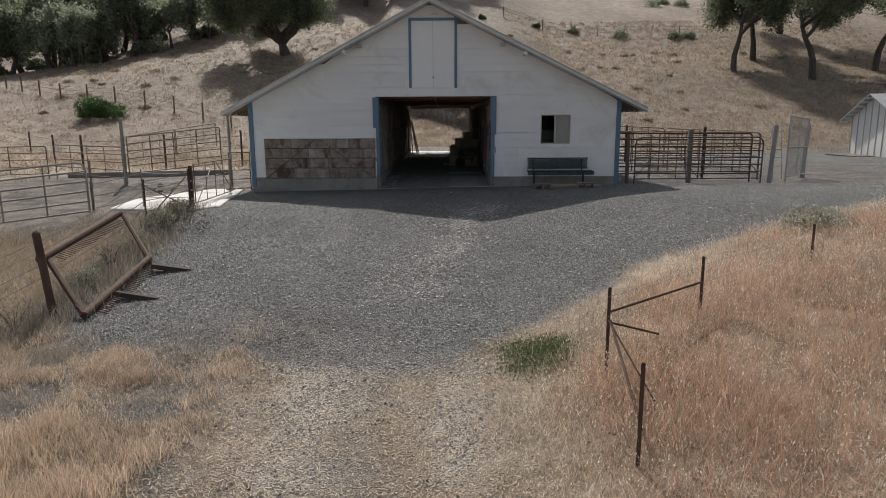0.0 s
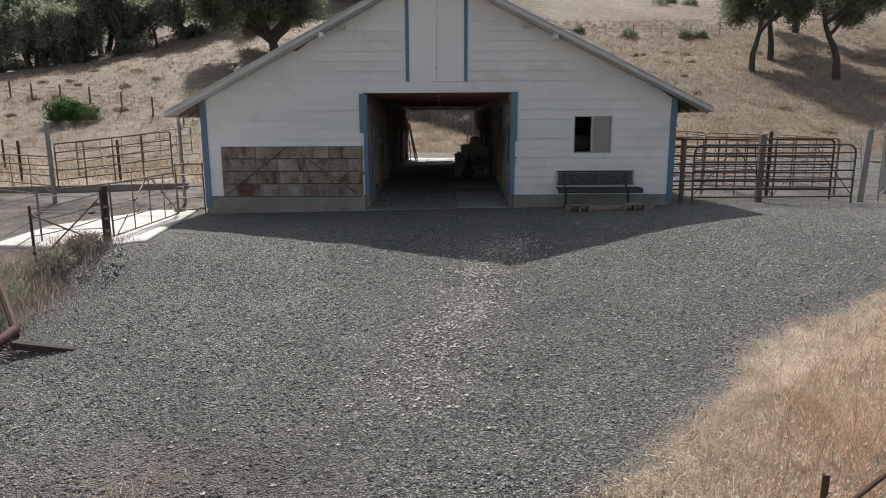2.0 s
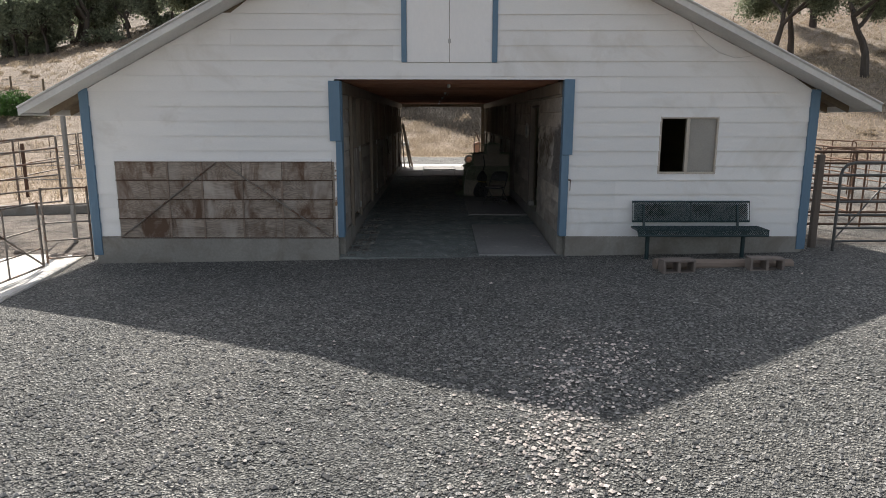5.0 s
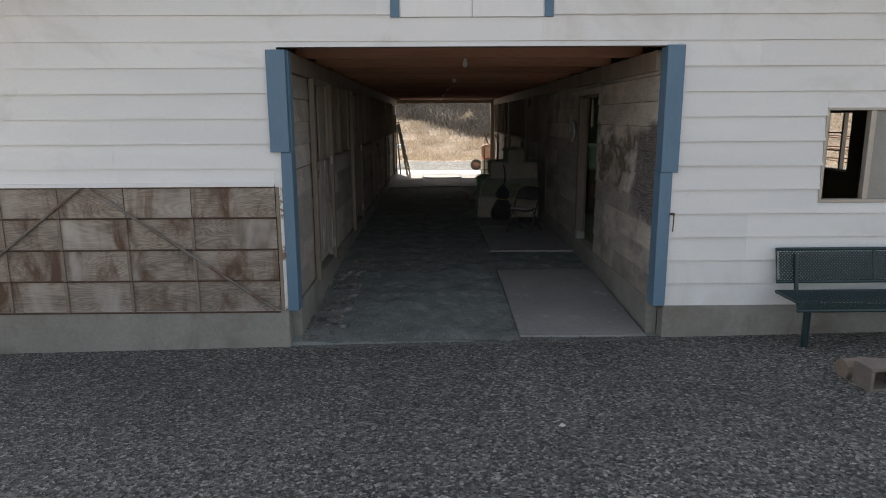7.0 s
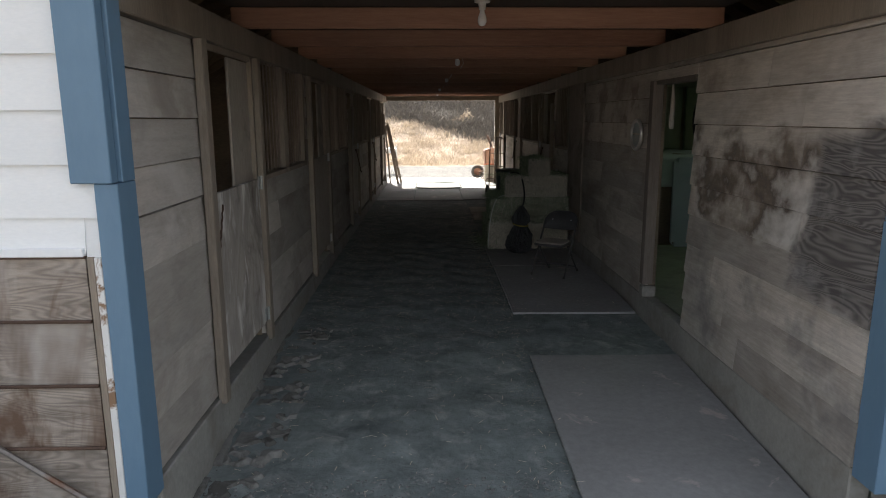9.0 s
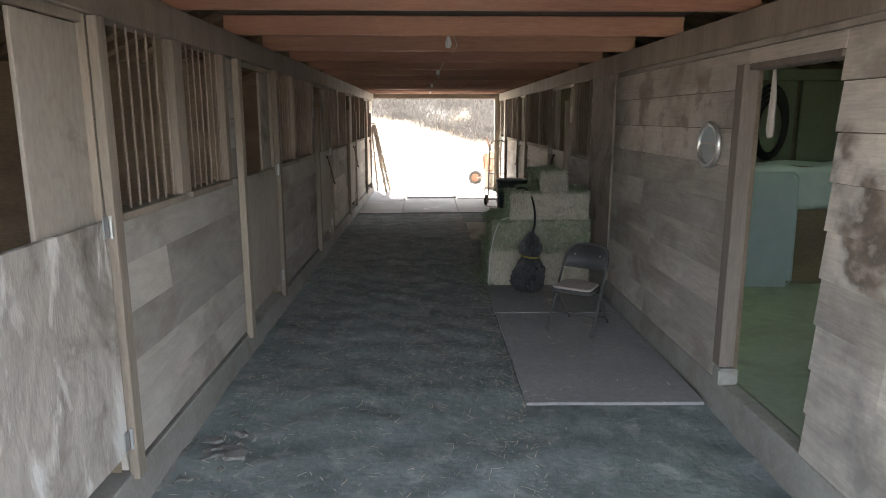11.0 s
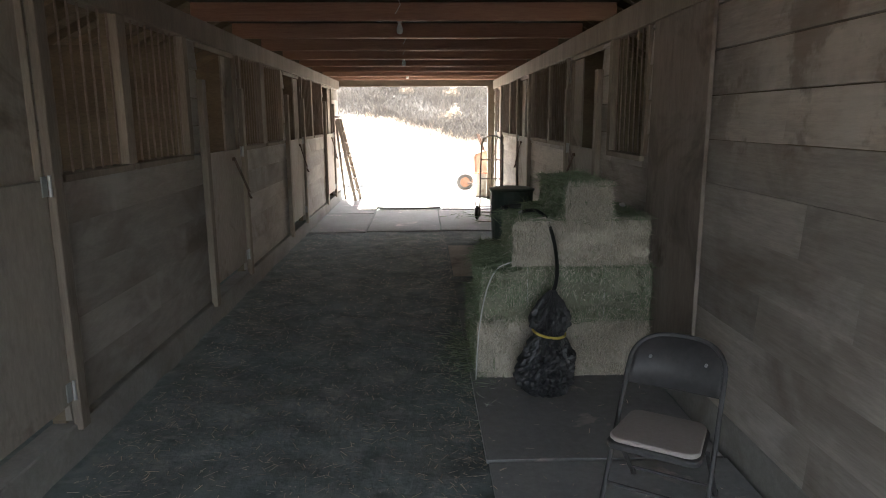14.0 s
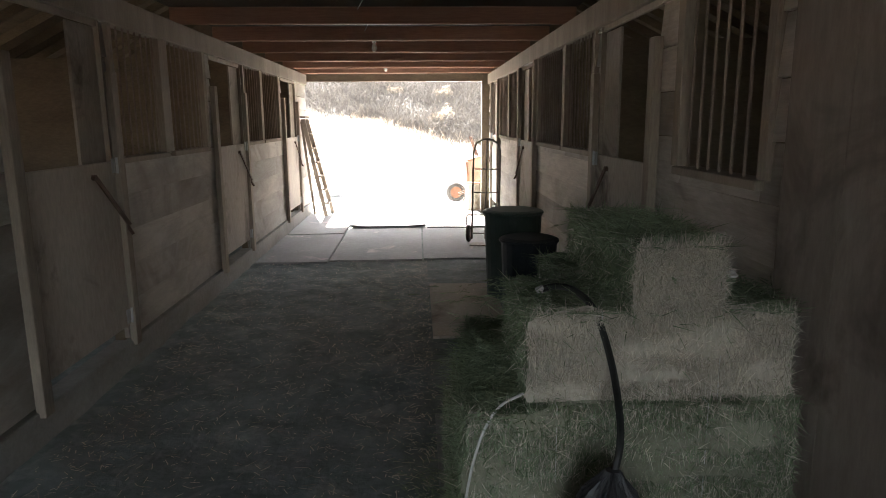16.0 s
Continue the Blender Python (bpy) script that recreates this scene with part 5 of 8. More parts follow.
mat_sheet(0.48, 1.5, 15.621, 17.638, 0.0, "pale dusty mat near the rear doorway")
mat_sheet(-0.8, 0.44, 15.641, 16.932, 0.02, "pale mat with curled edges in the sunlit doorway", MAT, 0.05)

# ---- hay ----
def bale(x0, x1, y0, y1, z0, z1, green_front, seed, label, rz=0.0):
    rnd = np.random.RandomState(seed)
    cx, cy, cz = (x0 + x1) / 2, (y0 + y1) / 2, z0
    h = thing("hay_bale", label, "hay bale", "hay stack", pose(cx, cy, cz, 0, 0, rz))
    hx, hy, hz = (x1 - x0) / 2, (y1 - y0) / 2, z1 - z0
    bm = bmesh.new()
    bmesh.ops.create_cube(bm, size=1.0)
    bmesh.ops.subdivide_edges(bm, edges=bm.edges[:], cuts=9, use_grid_fill=True)
    for v in bm.verts:
        p = v.co.copy()
        r = 1 - 0.11 * (max(0, abs(p.x) * 2 - 0.8) * max(0, abs(p.z) * 2 - 0.8) + max(0, abs(p.y) * 2 - 0.8) * max(0, abs(p.z) * 2 - 0.8) + max(0, abs(p.x) * 2 - 0.8) * max(0, abs(p.y) * 2 - 0.8)) * 4
        n = noise.noise(Vector((p.x * 6 + seed, p.y * 5, p.z * 6))) * 0.034
        v.co = Vector((p.x * 2 * hx * r + n, p.y * 2 * hy * r + n, (p.z + 0.5) * hz + n * (p.z > -0.4)))
    body = part("body", bm, HAY_MID if green_front else HAY_TAN, h)
    body.data.materials.append(HAY_GREEN)
    for p in body.data.polygons:
        p.material_index = int(p.normal.z > 0.55 or abs(p.normal.x) > 0.6)
    # loose stalks on the faces
    N = 20000 if y0 < 7.2 else 9000
    face = rnd.choice(4, N, p=[0.46, 0.18, 0.28, 0.08])
    a, b = rnd.rand(N), rnd.rand(N)
    P = np.zeros((N, 3))
    D = np.zeros((N, 3))
    for f in range(4):
        m = face == f
        k = m.sum()
        if f == 0:
            P[m] = np.stack([(a[m] * 2 - 1) * hx, -hy * np.ones(k) - 0.002, b[m] * hz], -1)
            D[m] = np.stack([rnd.randn(k) * 0.32, -np.abs(rnd.randn(k)) * 0.22, rnd.randn(k)], -1)
        elif f == 1:
            P[m] = np.stack([-hx * np.ones(k) - 0.002, (a[m] * 2 - 1) * hy, b[m] * hz], -1)
            D[m] = np.stack([-np.abs(rnd.randn(k)) * 0.22, rnd.randn(k) * 0.7, rnd.randn(k) * 0.7], -1)
        elif f == 2:
            P[m] = np.stack([(a[m] * 2 - 1) * hx, (b[m] * 2 - 1) * hy, hz * np.ones(k)], -1)
            D[m] = np.stack([rnd.randn(k), rnd.randn(k), np.abs(rnd.randn(k)) * 0.12], -1)
        else:
            P[m] = np.stack([hx * np.ones(k), (a[m] * 2 - 1) * hy, b[m] * hz], -1)
            D[m] = np.stack([np.abs(rnd.randn(k)) * 0.22, rnd.randn(k) * 0.7, rnd.randn(k) * 0.7], -1)
    D /= np.linalg.norm(D, axis=1)[:, None] + 1e-6
    L = np.where(face == 2, rnd.uniform(0.04, 0.12, N), rnd.uniform(0.02, 0.075, N))[:, None]
    W = np.cross(D, rnd.randn(N, 3))
    W = W / (np.linalg.norm(W, axis=1)[:, None] + 1e-6) * 0.0021
    Vv = np.stack([P - W, P + W, P + D * L], 1).reshape(-1, 3)
    F = np.arange(3 * N).reshape(-1, 3)
    green = ((face != 0) & (rnd.rand(N) < 0.86)) | (rnd.rand(N) < (0.6 if green_front else 0.03))
    mesh_np("straw", Vv[np.repeat(~green, 3)], np.arange(3 * (~green).sum()).reshape(-1, 3), HAY_TAN, h)["kind"] = "stuff"
    mesh_np("straw", Vv[np.repeat(green, 3)], np.arange(3 * green.sum()).reshape(-1, 3), HAY_GREEN, h)["kind"] = "stuff"
    for q in (-0.45, 0.45):
        part("twine", pipe(bmesh.new(), [(q * hx * 2 * 0.5, -hy - 0.004, 0.0), (q * hx, -hy - 0.004, hz + 0.003), (q * hx, hy, hz + 0.003)], 0.002, 4), CORD, h) if hx > 0.4 else None
    return h


bale(0.47, 0.93, 6.88, 7.98, 0.022, 0.43, False, 1, "pale hay bale at the bottom of the stack")
bale(0.95, 1.66, 6.90, 7.43, 0.022, 0.42, False, 2, "pale hay bale at the bottom of the stack")
bale(0.49, 1.66, 6.90, 7.42, 0.44, 0.79, True, 3, "green hay bale in the middle of the stack")
bale(0.71, 1.635, 6.93, 7.44, 0.80, 1.115, False, 4, "pale hay bale near the top of the stack")
bale(1.06, 1.36, 6.90, 7.85, 1.125, 1.345, False, 5, "short green-topped hay bale on the stack")
bale(0.96, 1.66, 7.48, 8.38, 0.022, 0.43, True, 6, "green hay bale behind the stack")
bale(0.58, 1.66, 7.47, 7.96, 0.44, 0.80, True, 7, "green hay bale behind the stack")
bale(0.93, 1.66, 7.48, 7.93, 0.81, 1.115, True, 8, "green hay bale behind the stack")


def loose_hay(name, cx, cy, cz, sx, sy, sz, n, material, label, seed):
    rnd = np.random.RandomState(seed)
    P = rnd.randn(n, 3) * [sx, sy, sz] + [cx, cy, cz]
    P[:, 2] = cz + np.abs(P[:, 2] - cz) * np.exp(-((P[:, 0] - cx) / sx / 1.6) ** 2 - ((P[:, 1] - cy) / sy / 1.6) ** 2)
    D = rnd.randn(n, 3) * [1, 1, 0.25]
    D /= np.linalg.norm(D, axis=1)[:, None]
    W = np.cross(D, rnd.randn(n, 3))
    W = W / (np.linalg.norm(W, axis=1)[:, None] + 1e-6) * 0.0018
    L = rnd.uniform(0.04, 0.11, n)[:, None]
    Vv = np.stack([P - W, P + W, P + D * L], 1).reshape(-1, 3)
    return tagged(mesh_np(name, Vv, np.arange(3 * n).reshape(-1, 3), material), label, "loose hay", kind="stuff")


loose_hay("loose_hay", 1.20, 7.25, 1.345, 0.085, 0.11, 0.03, 4200, HAY_GREEN, "loose green hay on the top bale", 11)
loose_hay("loose_hay", 0.60, 7.30, 0.79, 0.055, 0.20, 0.04, 4200, HAY_GREEN, "loose green hay spilling off the stack", 12)
loose_hay("loose_hay", 0.42, 7.28, 0.05, 0.10, 0.35, 0.03, 1200, HAY_GREEN, "loose green hay at the foot of the stack", 13)
loose_hay("loose_hay", 1.15, 7.18, 1.125, 0.26, 0.13, 0.014, 2200, HAY_GREEN, "loose green hay on the third layer", 14)

# black bag with rope, hose, cord
bag = thing("rubbish_bag", "full black plastic bag tied with yellow rope by the hay", "bag")
bm = bmesh.new()
prof0 = [(0.0, 0.12), (0.02, 0.165), (0.06, 0.19), (0.12, 0.205), (0.18, 0.21), (0.24, 0.20), (0.30, 0.18), (0.36, 0.15), (0.405, 0.118), (0.43, 0.105), (0.45, 0.11), (0.48, 0.128), (0.53, 0.14), (0.58, 0.132), (0.63, 0.11), (0.67, 0.082), (0.705, 0.05), (0.735, 0.025)]
rings = []
prof = [(float(z), float(np.interp(z, [q[0] for q in prof0], [q[1] for q in prof0]))) for z in np.linspace(0, 0.735, 60)]
for z, r in prof:
    ring = []
    for k in range(100):
        t = 2 * math.pi * k / 100
        n1 = noise.noise(Vector((3.2 * math.cos(t), 3.2 * math.sin(t), z * 5)))
        n2 = noise.noise(Vector((7 * math.cos(t) + 5, 7 * math.sin(t), z * 13)))
        fold = abs(math.sin(7 * t + 6 * z + 2 * n1)) - 0.5
        n3 = noise.noise(Vector((17 * math.cos(t), 17 * math.sin(t) + 3, z * 45)))
        rr = r * 0.85 * (1 + 0.20 * n1 + 0.17 * n2 + 0.15 * n3 + 0.03 * fold)
        ring.append(bm.verts.new((0.905 + rr * math.cos(t) + 0.05 * (z - 0.3), 6.62 + 0.92 * rr * math.sin(t), 0.028 + 0.93 * z)))
    rings.append(ring)
for ra, rb in zip(rings, rings[1:]):
    for k in range(100):
        bm.faces.new((ra[k], ra[(k + 1) % 100], rb[(k + 1) % 100], rb[k]))
bm.faces.new(rings[0][::-1])
bm.faces.new(rings[-1])
part("sack", bm, BAG, bag)
part("rope", pipe(bmesh.new(), arc((0.912, 6.62, 0.438), (1, 0, -0.12), (0, 1, 0.08), 0.103, 0, 345, 24), 0.009, 6), ROPE, bag, "yellow rope")
hose = thing("hose", "black rubber hose running from the bag over the hay", "hose")
def eased(pts, times=2):
    """Cuts the corners of a line of points."""
    pts = [Vector(p) for p in pts]
    for _ in range(times):
        pts = [pts[0]] + [a.lerp(b, k) for a, b in zip(pts, pts[1:]) for k in (0.25, 0.75)] + [pts[-1]]
    return pts


part("pipe", pipe(bmesh.new(), eased([(0.925, 6.62, 0.68), (0.965, 6.66, 0.78), (0.985, 6.80, 0.90), (0.975, 6.90, 1.02), (0.945, 6.97, 1.13), (0.90, 7.10, 1.16), (0.85, 7.16, 1.155), (0.80, 7.18, 1.135)]), 0.0125, 8), HOSE, hose)
part("coupling", tube((0.812, 7.178, 1.142), (0.785, 7.183, 1.128), 0.015), GALV, hose, "bright metal hose end")
cord = thing("cord", "thin white cord hanging down the hay stack", "cord")
part("strand", pipe(bmesh.new(), eased([(0.70, 6.93, 0.83), (0.60, 6.88, 0.81), (0.53, 6.85, 0.68), (0.485, 6.84, 0.45), (0.465, 6.84, 0.2), (0.46, 6.84, 0.03)]), 0.005, 6), CORD, cord)

# ---- folding chair ----
CHAIR_SIZE = 0.95
chair = thing("folding_chair", "dark steel folding chair with a tan padded seat", "chair", at=pose(1.18, 5.27, 0.024, 0, 0, -32.7) @ Matrix.Scale(CHAIR_SIZE, 4))


def seat_shape(w0, w1, y0, y1, z0, z1, r):
    """A seat plate that narrows to the back, with rounded corners and edges."""
    bm = bmesh.new()
    rim = []
    for cx, cy, a0 in ((w0 - r, y0 + r, -90), (w1 - r, y1 - r, 0), (-w1 + r, y1 - r, 90), (-w0 + r, y0 + r, 180)):
        rim += [(cx + r * math.cos(radians(a0 + 15 * k)), cy + r * math.sin(radians(a0 + 15 * k))) for k in range(7)]
    cy = (y0 + y1) / 2
    levels = [(z0, 0.97), (z0 + 0.25 * (z1 - z0), 1.0), (z0 + 0.7 * (z1 - z0), 1.0), (z1 - 0.06 * (z1 - z0), 0.975), (z1, 0.90)]
    loops = [[bm.verts.new((x * k, cy + (y - cy) * k, z)) for x, y in rim] for z, k in levels]
    for la, lb in zip(loops, loops[1:]):
        for k in range(len(rim)):
            bm.faces.new((la[k], la[(k + 1) % len(rim)], lb[(k + 1) % len(rim)], lb[k]))
    bm.faces.new(loops[0][::-1])
    bm.faces.new(loops[-1])
    return bm


def back_line(z):
    """How far back the frame leans at a height."""
    return -0.265 + 0.605 * z


def back_arch(t, low, high):
    """Height of the rounded top of the backrest at t from -1 to 1 across."""
    return low + (high - low) * max(0.0, 1 - abs(t) ** 3.2) ** (1 / 2.4)


seat = part("seat", seat_shape(0.205, 0.19, -0.285, 0.09, 0.405, 0.437, 0.05), CHAIRM, chair)
part("pad", seat_shape(0.195, 0.178, -0.275, 0.075, 0.4375, 0.462, 0.055), SEATPAD, seat, "tan vinyl pad", smooth=False)
bm = bmesh.new()
rowsb = []
for i in range(21):
    t = (i / 20 * 2 - 1) * 0.985
    bow = 0.045 * (1 - t * t)
    z0, z1 = 0.585 - 0.012 * (1 - t * t), back_arch(t, 0.655, 0.80) - 0.004
    rowsb.append([bm.verts.new((0.215 * t, back_line(z) + bow + d, z)) for z, d in ((z0, 0.0), (z0 * 0.5 + z1 * 0.5, 0.004), (z1, 0.0), (z1, 0.012), (z0 * 0.5 + z1 * 0.5, 0.016), (z0, 0.012))])
for ra, rb in zip(rowsb, rowsb[1:]):
    for k in range(6):
        bm.faces.new((ra[k], ra[(k + 1) % 6], rb[(k + 1) % 6], rb[k]))
bm.faces.new(rowsb[0])
bm.faces.new(rowsb[-1][::-1])
bmesh.ops.recalc_face_normals(bm, faces=bm.faces[:])
part("backrest", bm, CHAIRM, chair, smooth=True)
arch = []
for i in range(25):
    t = -math.cos(math.pi * i / 24)
    z = back_arch(t, 0.655, 0.80)
    arch.append((0.222 * t, back_line(z) + 0.045 * (1 - t * t) + 0.006, z))
part("front_frame", pipe(bmesh.new(), [(-0.228, -0.265, 0.0), (-0.226, back_line(0.3), 0.3)] + arch + [(0.226, back_line(0.3), 0.3), (0.228, -0.265, 0.0)], 0.0125, 8), CHAIRM, chair)
for s in (-1, 1):
    part("leg", pipe(bmesh.new(), [(s * 0.205, 0.28, 0.0), (s * 0.205, -0.10, 0.40)], 0.0115, 8), CHAIRM, chair)
    part("foot", tube((s * 0.228, -0.268, 0.0), (s * 0.228, -0.256, 0.03), 0.016), TIRE, chair)
    part("foot", tube((s * 0.205, 0.283, 0.0), (s * 0.205, 0.262, 0.03), 0.015), TIRE, chair)
    part("rivet", tube((s * 0.13, back_line(0.70) + 0.02, 0.70), (s * 0.13, back_line(0.70) + 0.035, 0.70), 0.008, 8), GALV, chair)
part("crossbar", tube((-0.205, 0.21, 0.075), (0.205, 0.21, 0.075), 0.008), CHAIRM, chair)
part("crossbar", tube((-0.227, back_line(0.17), 0.17), (0.227, back_line(0.17), 0.17), 0.008), CHAIRM, chair)

# ---- oval picture ----
pic = thing("oval_picture", "small oval silver-framed faded picture on the boards", "picture")
el = lambda k, a, b, x: [Vector((x, 3.80 + a * math.cos(t), 1.795 + b * math.sin(t))) for t in (2 * math.pi * i / k for i in range(k))]
part("frame", pipe(bmesh.new(), el(40, 0.160, 0.142, AR - 0.045), 0.018, 8, closed=True), SILVER, pic)
for nm, material, z0, z1 in (("upper_half", PICBLUE, 0.01, 0.137), ("lower_half", PICBROWN, -0.137, 0.0095)):
    bm = bmesh.new()
    fr = [(y, z) for y, z in ((0.154 * math.cos(2 * math.pi * i / 60), 0.136 * math.sin(2 * math.pi * i / 60)) for i in range(60)) if z0 <= z <= z1]
    fr = sorted(fr, key=lambda p: math.atan2(p[1] - (z0 + z1) / 2, p[0]))
    lo = [bm.verts.new((AR - 0.040, 3.80 + y, 1.795 + z)) for y, z in fr]
    hi = [bm.verts.new((AR - 0.026, 3.80 + y, 1.795 + z)) for y, z in fr]
    bm.faces.new(lo)
    bm.faces.new(hi[::-1])
    for i in range(len(fr)):
        bm.faces.new((lo[i], lo[(i + 1) % len(fr)], hi[(i + 1) % len(fr)], hi[i]))
    bmesh.ops.recalc_face_normals(bm, faces=bm.faces[:])
    part(nm, bm, material, pic)


# ---- bins, hand truck, ladder, wheelbarrow ----
def bin_(x, y, r, h, material, label):
    b = thing("barrel", label, "barrel", at=pose(x, y, 0.002))
    part("body", pipe(bmesh.new(), [(0, 0, 0), (0, 0, 0.02), (0, 0, h - 0.05), (0, 0, h - 0.02)], r, 24, taper=[0.84, 0.86, 0.98, 1.0]), material, b, smooth=False)
    part("rim", pipe(bmesh.new(), arc((0, 0, h - 0.018), (1, 0, 0), (0, 1, 0), r, 0, 352, 28), 0.016, 6), material, b)
    part("lid", pipe(bmesh.new(), [(0, 0, h - 0.02), (0, 0, h), (0, 0, h + 0.012)], r, 24, taper=[1.0, 1.0, 0.85]), material, b)


bin_(1.28, 11.28, 0.29, 0.88, BINM, "large dark green lidded barrel beside the stall door")
bin_(1.33, 10.6, 0.255, 0.72, BINB, "dark blue lidded barrel beside the larger one")

truck = thing("hand_truck", "two-wheeled grey hand truck standing on the mats", "hand truck", at=pose(1.285, 14.08, 0.028, 0, 0, -14))
for s in (-1, 1):
    part("upright", pipe(bmesh.new(), [(s * 0.19, 0.0, 0.06), (s * 0.19, 0.10, 0.9), (s * 0.19, 0.15, 1.30)] + ([(s * 0.15, 0.16, 1.41), (s * 0.07, 0.165, 1.46), (0, 0.165, 1.465)]), 0.014, 8), PIPE, truck)
    w = part("wheel", pipe(bmesh.new(), arc((s * 0.25, 0.09, 0.125), (0, 1, 0), (0, 0, 1), 0.10, 0, 350, 18), 0.028, 8), TIRE, truck)
    part("hub", tube((s * 0.225, 0.09, 0.125), (s * 0.275, 0.09, 0.125), 0.06, 14), PIPE, w)
    part("fender", pipe(bmesh.new(), [(s * 0.20, 0.03, 0.40), (s * 0.26, 0.05, 0.40), (s * 0.285, 0.08, 0.34), (s * 0.285, 0.10, 0.24)], 0.012, 6), PIPE, truck)
part("upright", tube((0, 0.0, 0.06), (0, 0.16, 1.46), 0.010), PIPE, truck)
for z in (0.14, 0.24, 0.40, 0.72, 1.05):
    part("crossbar", tube((-0.19, 0.0 + z * 0.115, z), (0.19, 0.0 + z * 0.115, z), 0.010), PIPE, truck)
part("toe_plate", boxes((-0.19, 0.19, -0.22, 0, 0, 0.012), bevel=0.002), PIPE, truck)

can = thing("metal_can", "dented cream metal can with a red rim on the apron", "can", at=pose(1.45, 17.98, 0.006))
part("body", pipe(bmesh.new(), [(0, 0, 0.0), (0, 0, 0.02), (0, 0, 0.26), (0, 0, 0.27), (0, 0, 0.52), (0, 0, 0.53)], 0.17, 20, taper=[0.97, 1, 1, 1.02, 1, 0.98]), CREAM, can)
part("rim", pipe(bmesh.new(), arc((0, 0, 0.535), (1, 0, 0), (0, 1, 0), 0.168, 0, 345, 22), 0.012, 6), ORANGE, can, "red painted rim")
scrap = thing("paper_scrap", "small crumpled white paper scrap on the hay", "paper")
bm = bmesh.new()
bmesh.ops.create_icosphere(bm, subdivisions=2, radius=0.022)
for v in bm.verts:
    v.co *= 1 + 0.7 * noise.noise(v.co * 60)
    v.co.z *= 0.6
    v.co += Vector((1.52, 7.17, 1.187))
part("sheet", bm, WHITEPLASTIC, scrap)

ladder = thing("step_ladder", "folded pale wooden step ladder leaning by the rear doorway", "ladder")
lt, lb = Vector((-1.67, 16.72, 1.80)), Vector((-1.385, 17.1, 0.03))
lt2, lb2 = Vector((-1.66, 17.02, 1.80)), Vector((-1.31, 17.50, 0.03))
lt3, lb3 = Vector((-1.72, 16.85, 1.76)), Vector((-1.64, 17.4, 0.03))


def plank_between(bm, a, b, w, d):
    a, b = Vector(a), Vector(b)
    n = (b - a).normalized()
    u = Vector((0, 1, 0)) - n * n.y
    u.normalize()
    v = n.cross(u)
    hexa(bm, [a - u * w - v * d, a + u * w - v * d, a + u * w + v * d, a - u * w + v * d], [b - u * w - v * d, b + u * w - v * d, b + u * w + v * d, b - u * w + v * d])
    bmesh.ops.recalc_face_normals(bm, faces=bm.faces[:])
    return bm


part("rail", plank_between(bmesh.new(), lb, lt, 0.014, 0.035), POST, ladder)
part("rail", plank_between(bmesh.new(), lb2, lt2, 0.014, 0.035), POST, ladder)
part("back_rail", plank_between(bmesh.new(), lb3, lt3, 0.014, 0.022), POST, ladder)
for k in range(6):
    t = 0.13 + 0.145 * k
    a, b = lb.lerp(lt, t), lb2.lerp(lt2, t)
    part("tread", boxes((min(a.x, b.x) - 0.035, max(a.x, b.x) + 0.035, a.y + 0.016, b.y - 0.016, a.z - 0.012, a.z + 0.012)), POST, ladder)
part("cap", boxes((-1.78, -1.62, 16.70, 17.10, 1.82, 1.85), bevel=0.004), POST, ladder)

barrow = thing("wheelbarrow", "rusty orange wheelbarrow tipped outside the rear doorway", "wheelbarrow", at=pose(1.56, 18.78, 0.004, 0, 0, 0))
bm = bmesh.new()
hexa(bm, [(-0.18, -0.30, 0.35), (0.20, -0.30, 0.35), (0.20, 0.30, 0.35), (-0.18, 0.30, 0.35)], [(-0.24, -0.42, 0.95), (0.16, -0.36, 1.06), (0.16, 0.36, 1.06), (-0.24, 0.42, 0.95)])
bmesh.ops.recalc_face_normals(bm, faces=bm.faces[:])
bmesh.ops.bevel(bm, geom=bm.edges[:], offset=0.03, segments=2, affect="EDGES")
part("tray", bm, TRAY, barrow)
w = part("wheel", pipe(bmesh.new(), arc((-0.40, 0.35, 0.22), (1, 0, 0), (0, 0, 1), 0.165, 0, 350, 20), 0.05, 8), TIRE, barrow)
part("hub", tube((-0.40, 0.33, 0.22), (-0.40, 0.37, 0.22), 0.135, 18), TRAY, w, "rusty steel wheel disc")
for s in (-0.22, 0.22):
    part("handle", pipe(bmesh.new(), [(-0.36, s * 0.6, 0.22), (0.0, s, 0.36), (0.02, s, 1.05), (-0.12, s * 1.1, 1.42)], 0.018, 8), RUST, barrow)
    part("stand", pipe(bmesh.new(), [(-0.05, s, 0.42), (-0.28, s, 0.0)], 0.014, 6), PIPE, barrow)
rack = thing("wire_rack", "thin metal cart frame outside the rear doorway", "cart", at=pose(-2.15, 21.5, gz(-2.15, 21.5), 0, 0, 6))
for sx in (-0.5, 0.5):
    for sy in (-0.3, 0.3):
        part("leg", tube((sx, sy, 0), (sx, sy, 1.05 if sy < 0 else 0.95), 0.014, 6), GALV, rack)
part("tray", boxes((-0.5, 0.5, -0.3, 0.306, 0.75, 0.92), bevel=0.01), GALV, rack)
for z in (0.45, 1.0):
    part("bar", tube((-0.5, -0.3, z), (0.5, -0.3, z), 0.010, 6), GALV, rack)

# concrete apron behind
tagged(link("pavement_rear", boxes((-2.6, 2.6, BY1 + 0.03, 19.4, -0.4, 0.002), bevel=0.01), SLABM), "pale dusty concrete apron behind the barn", "pavement", kind="structure")


before_land = set(scene.objects)


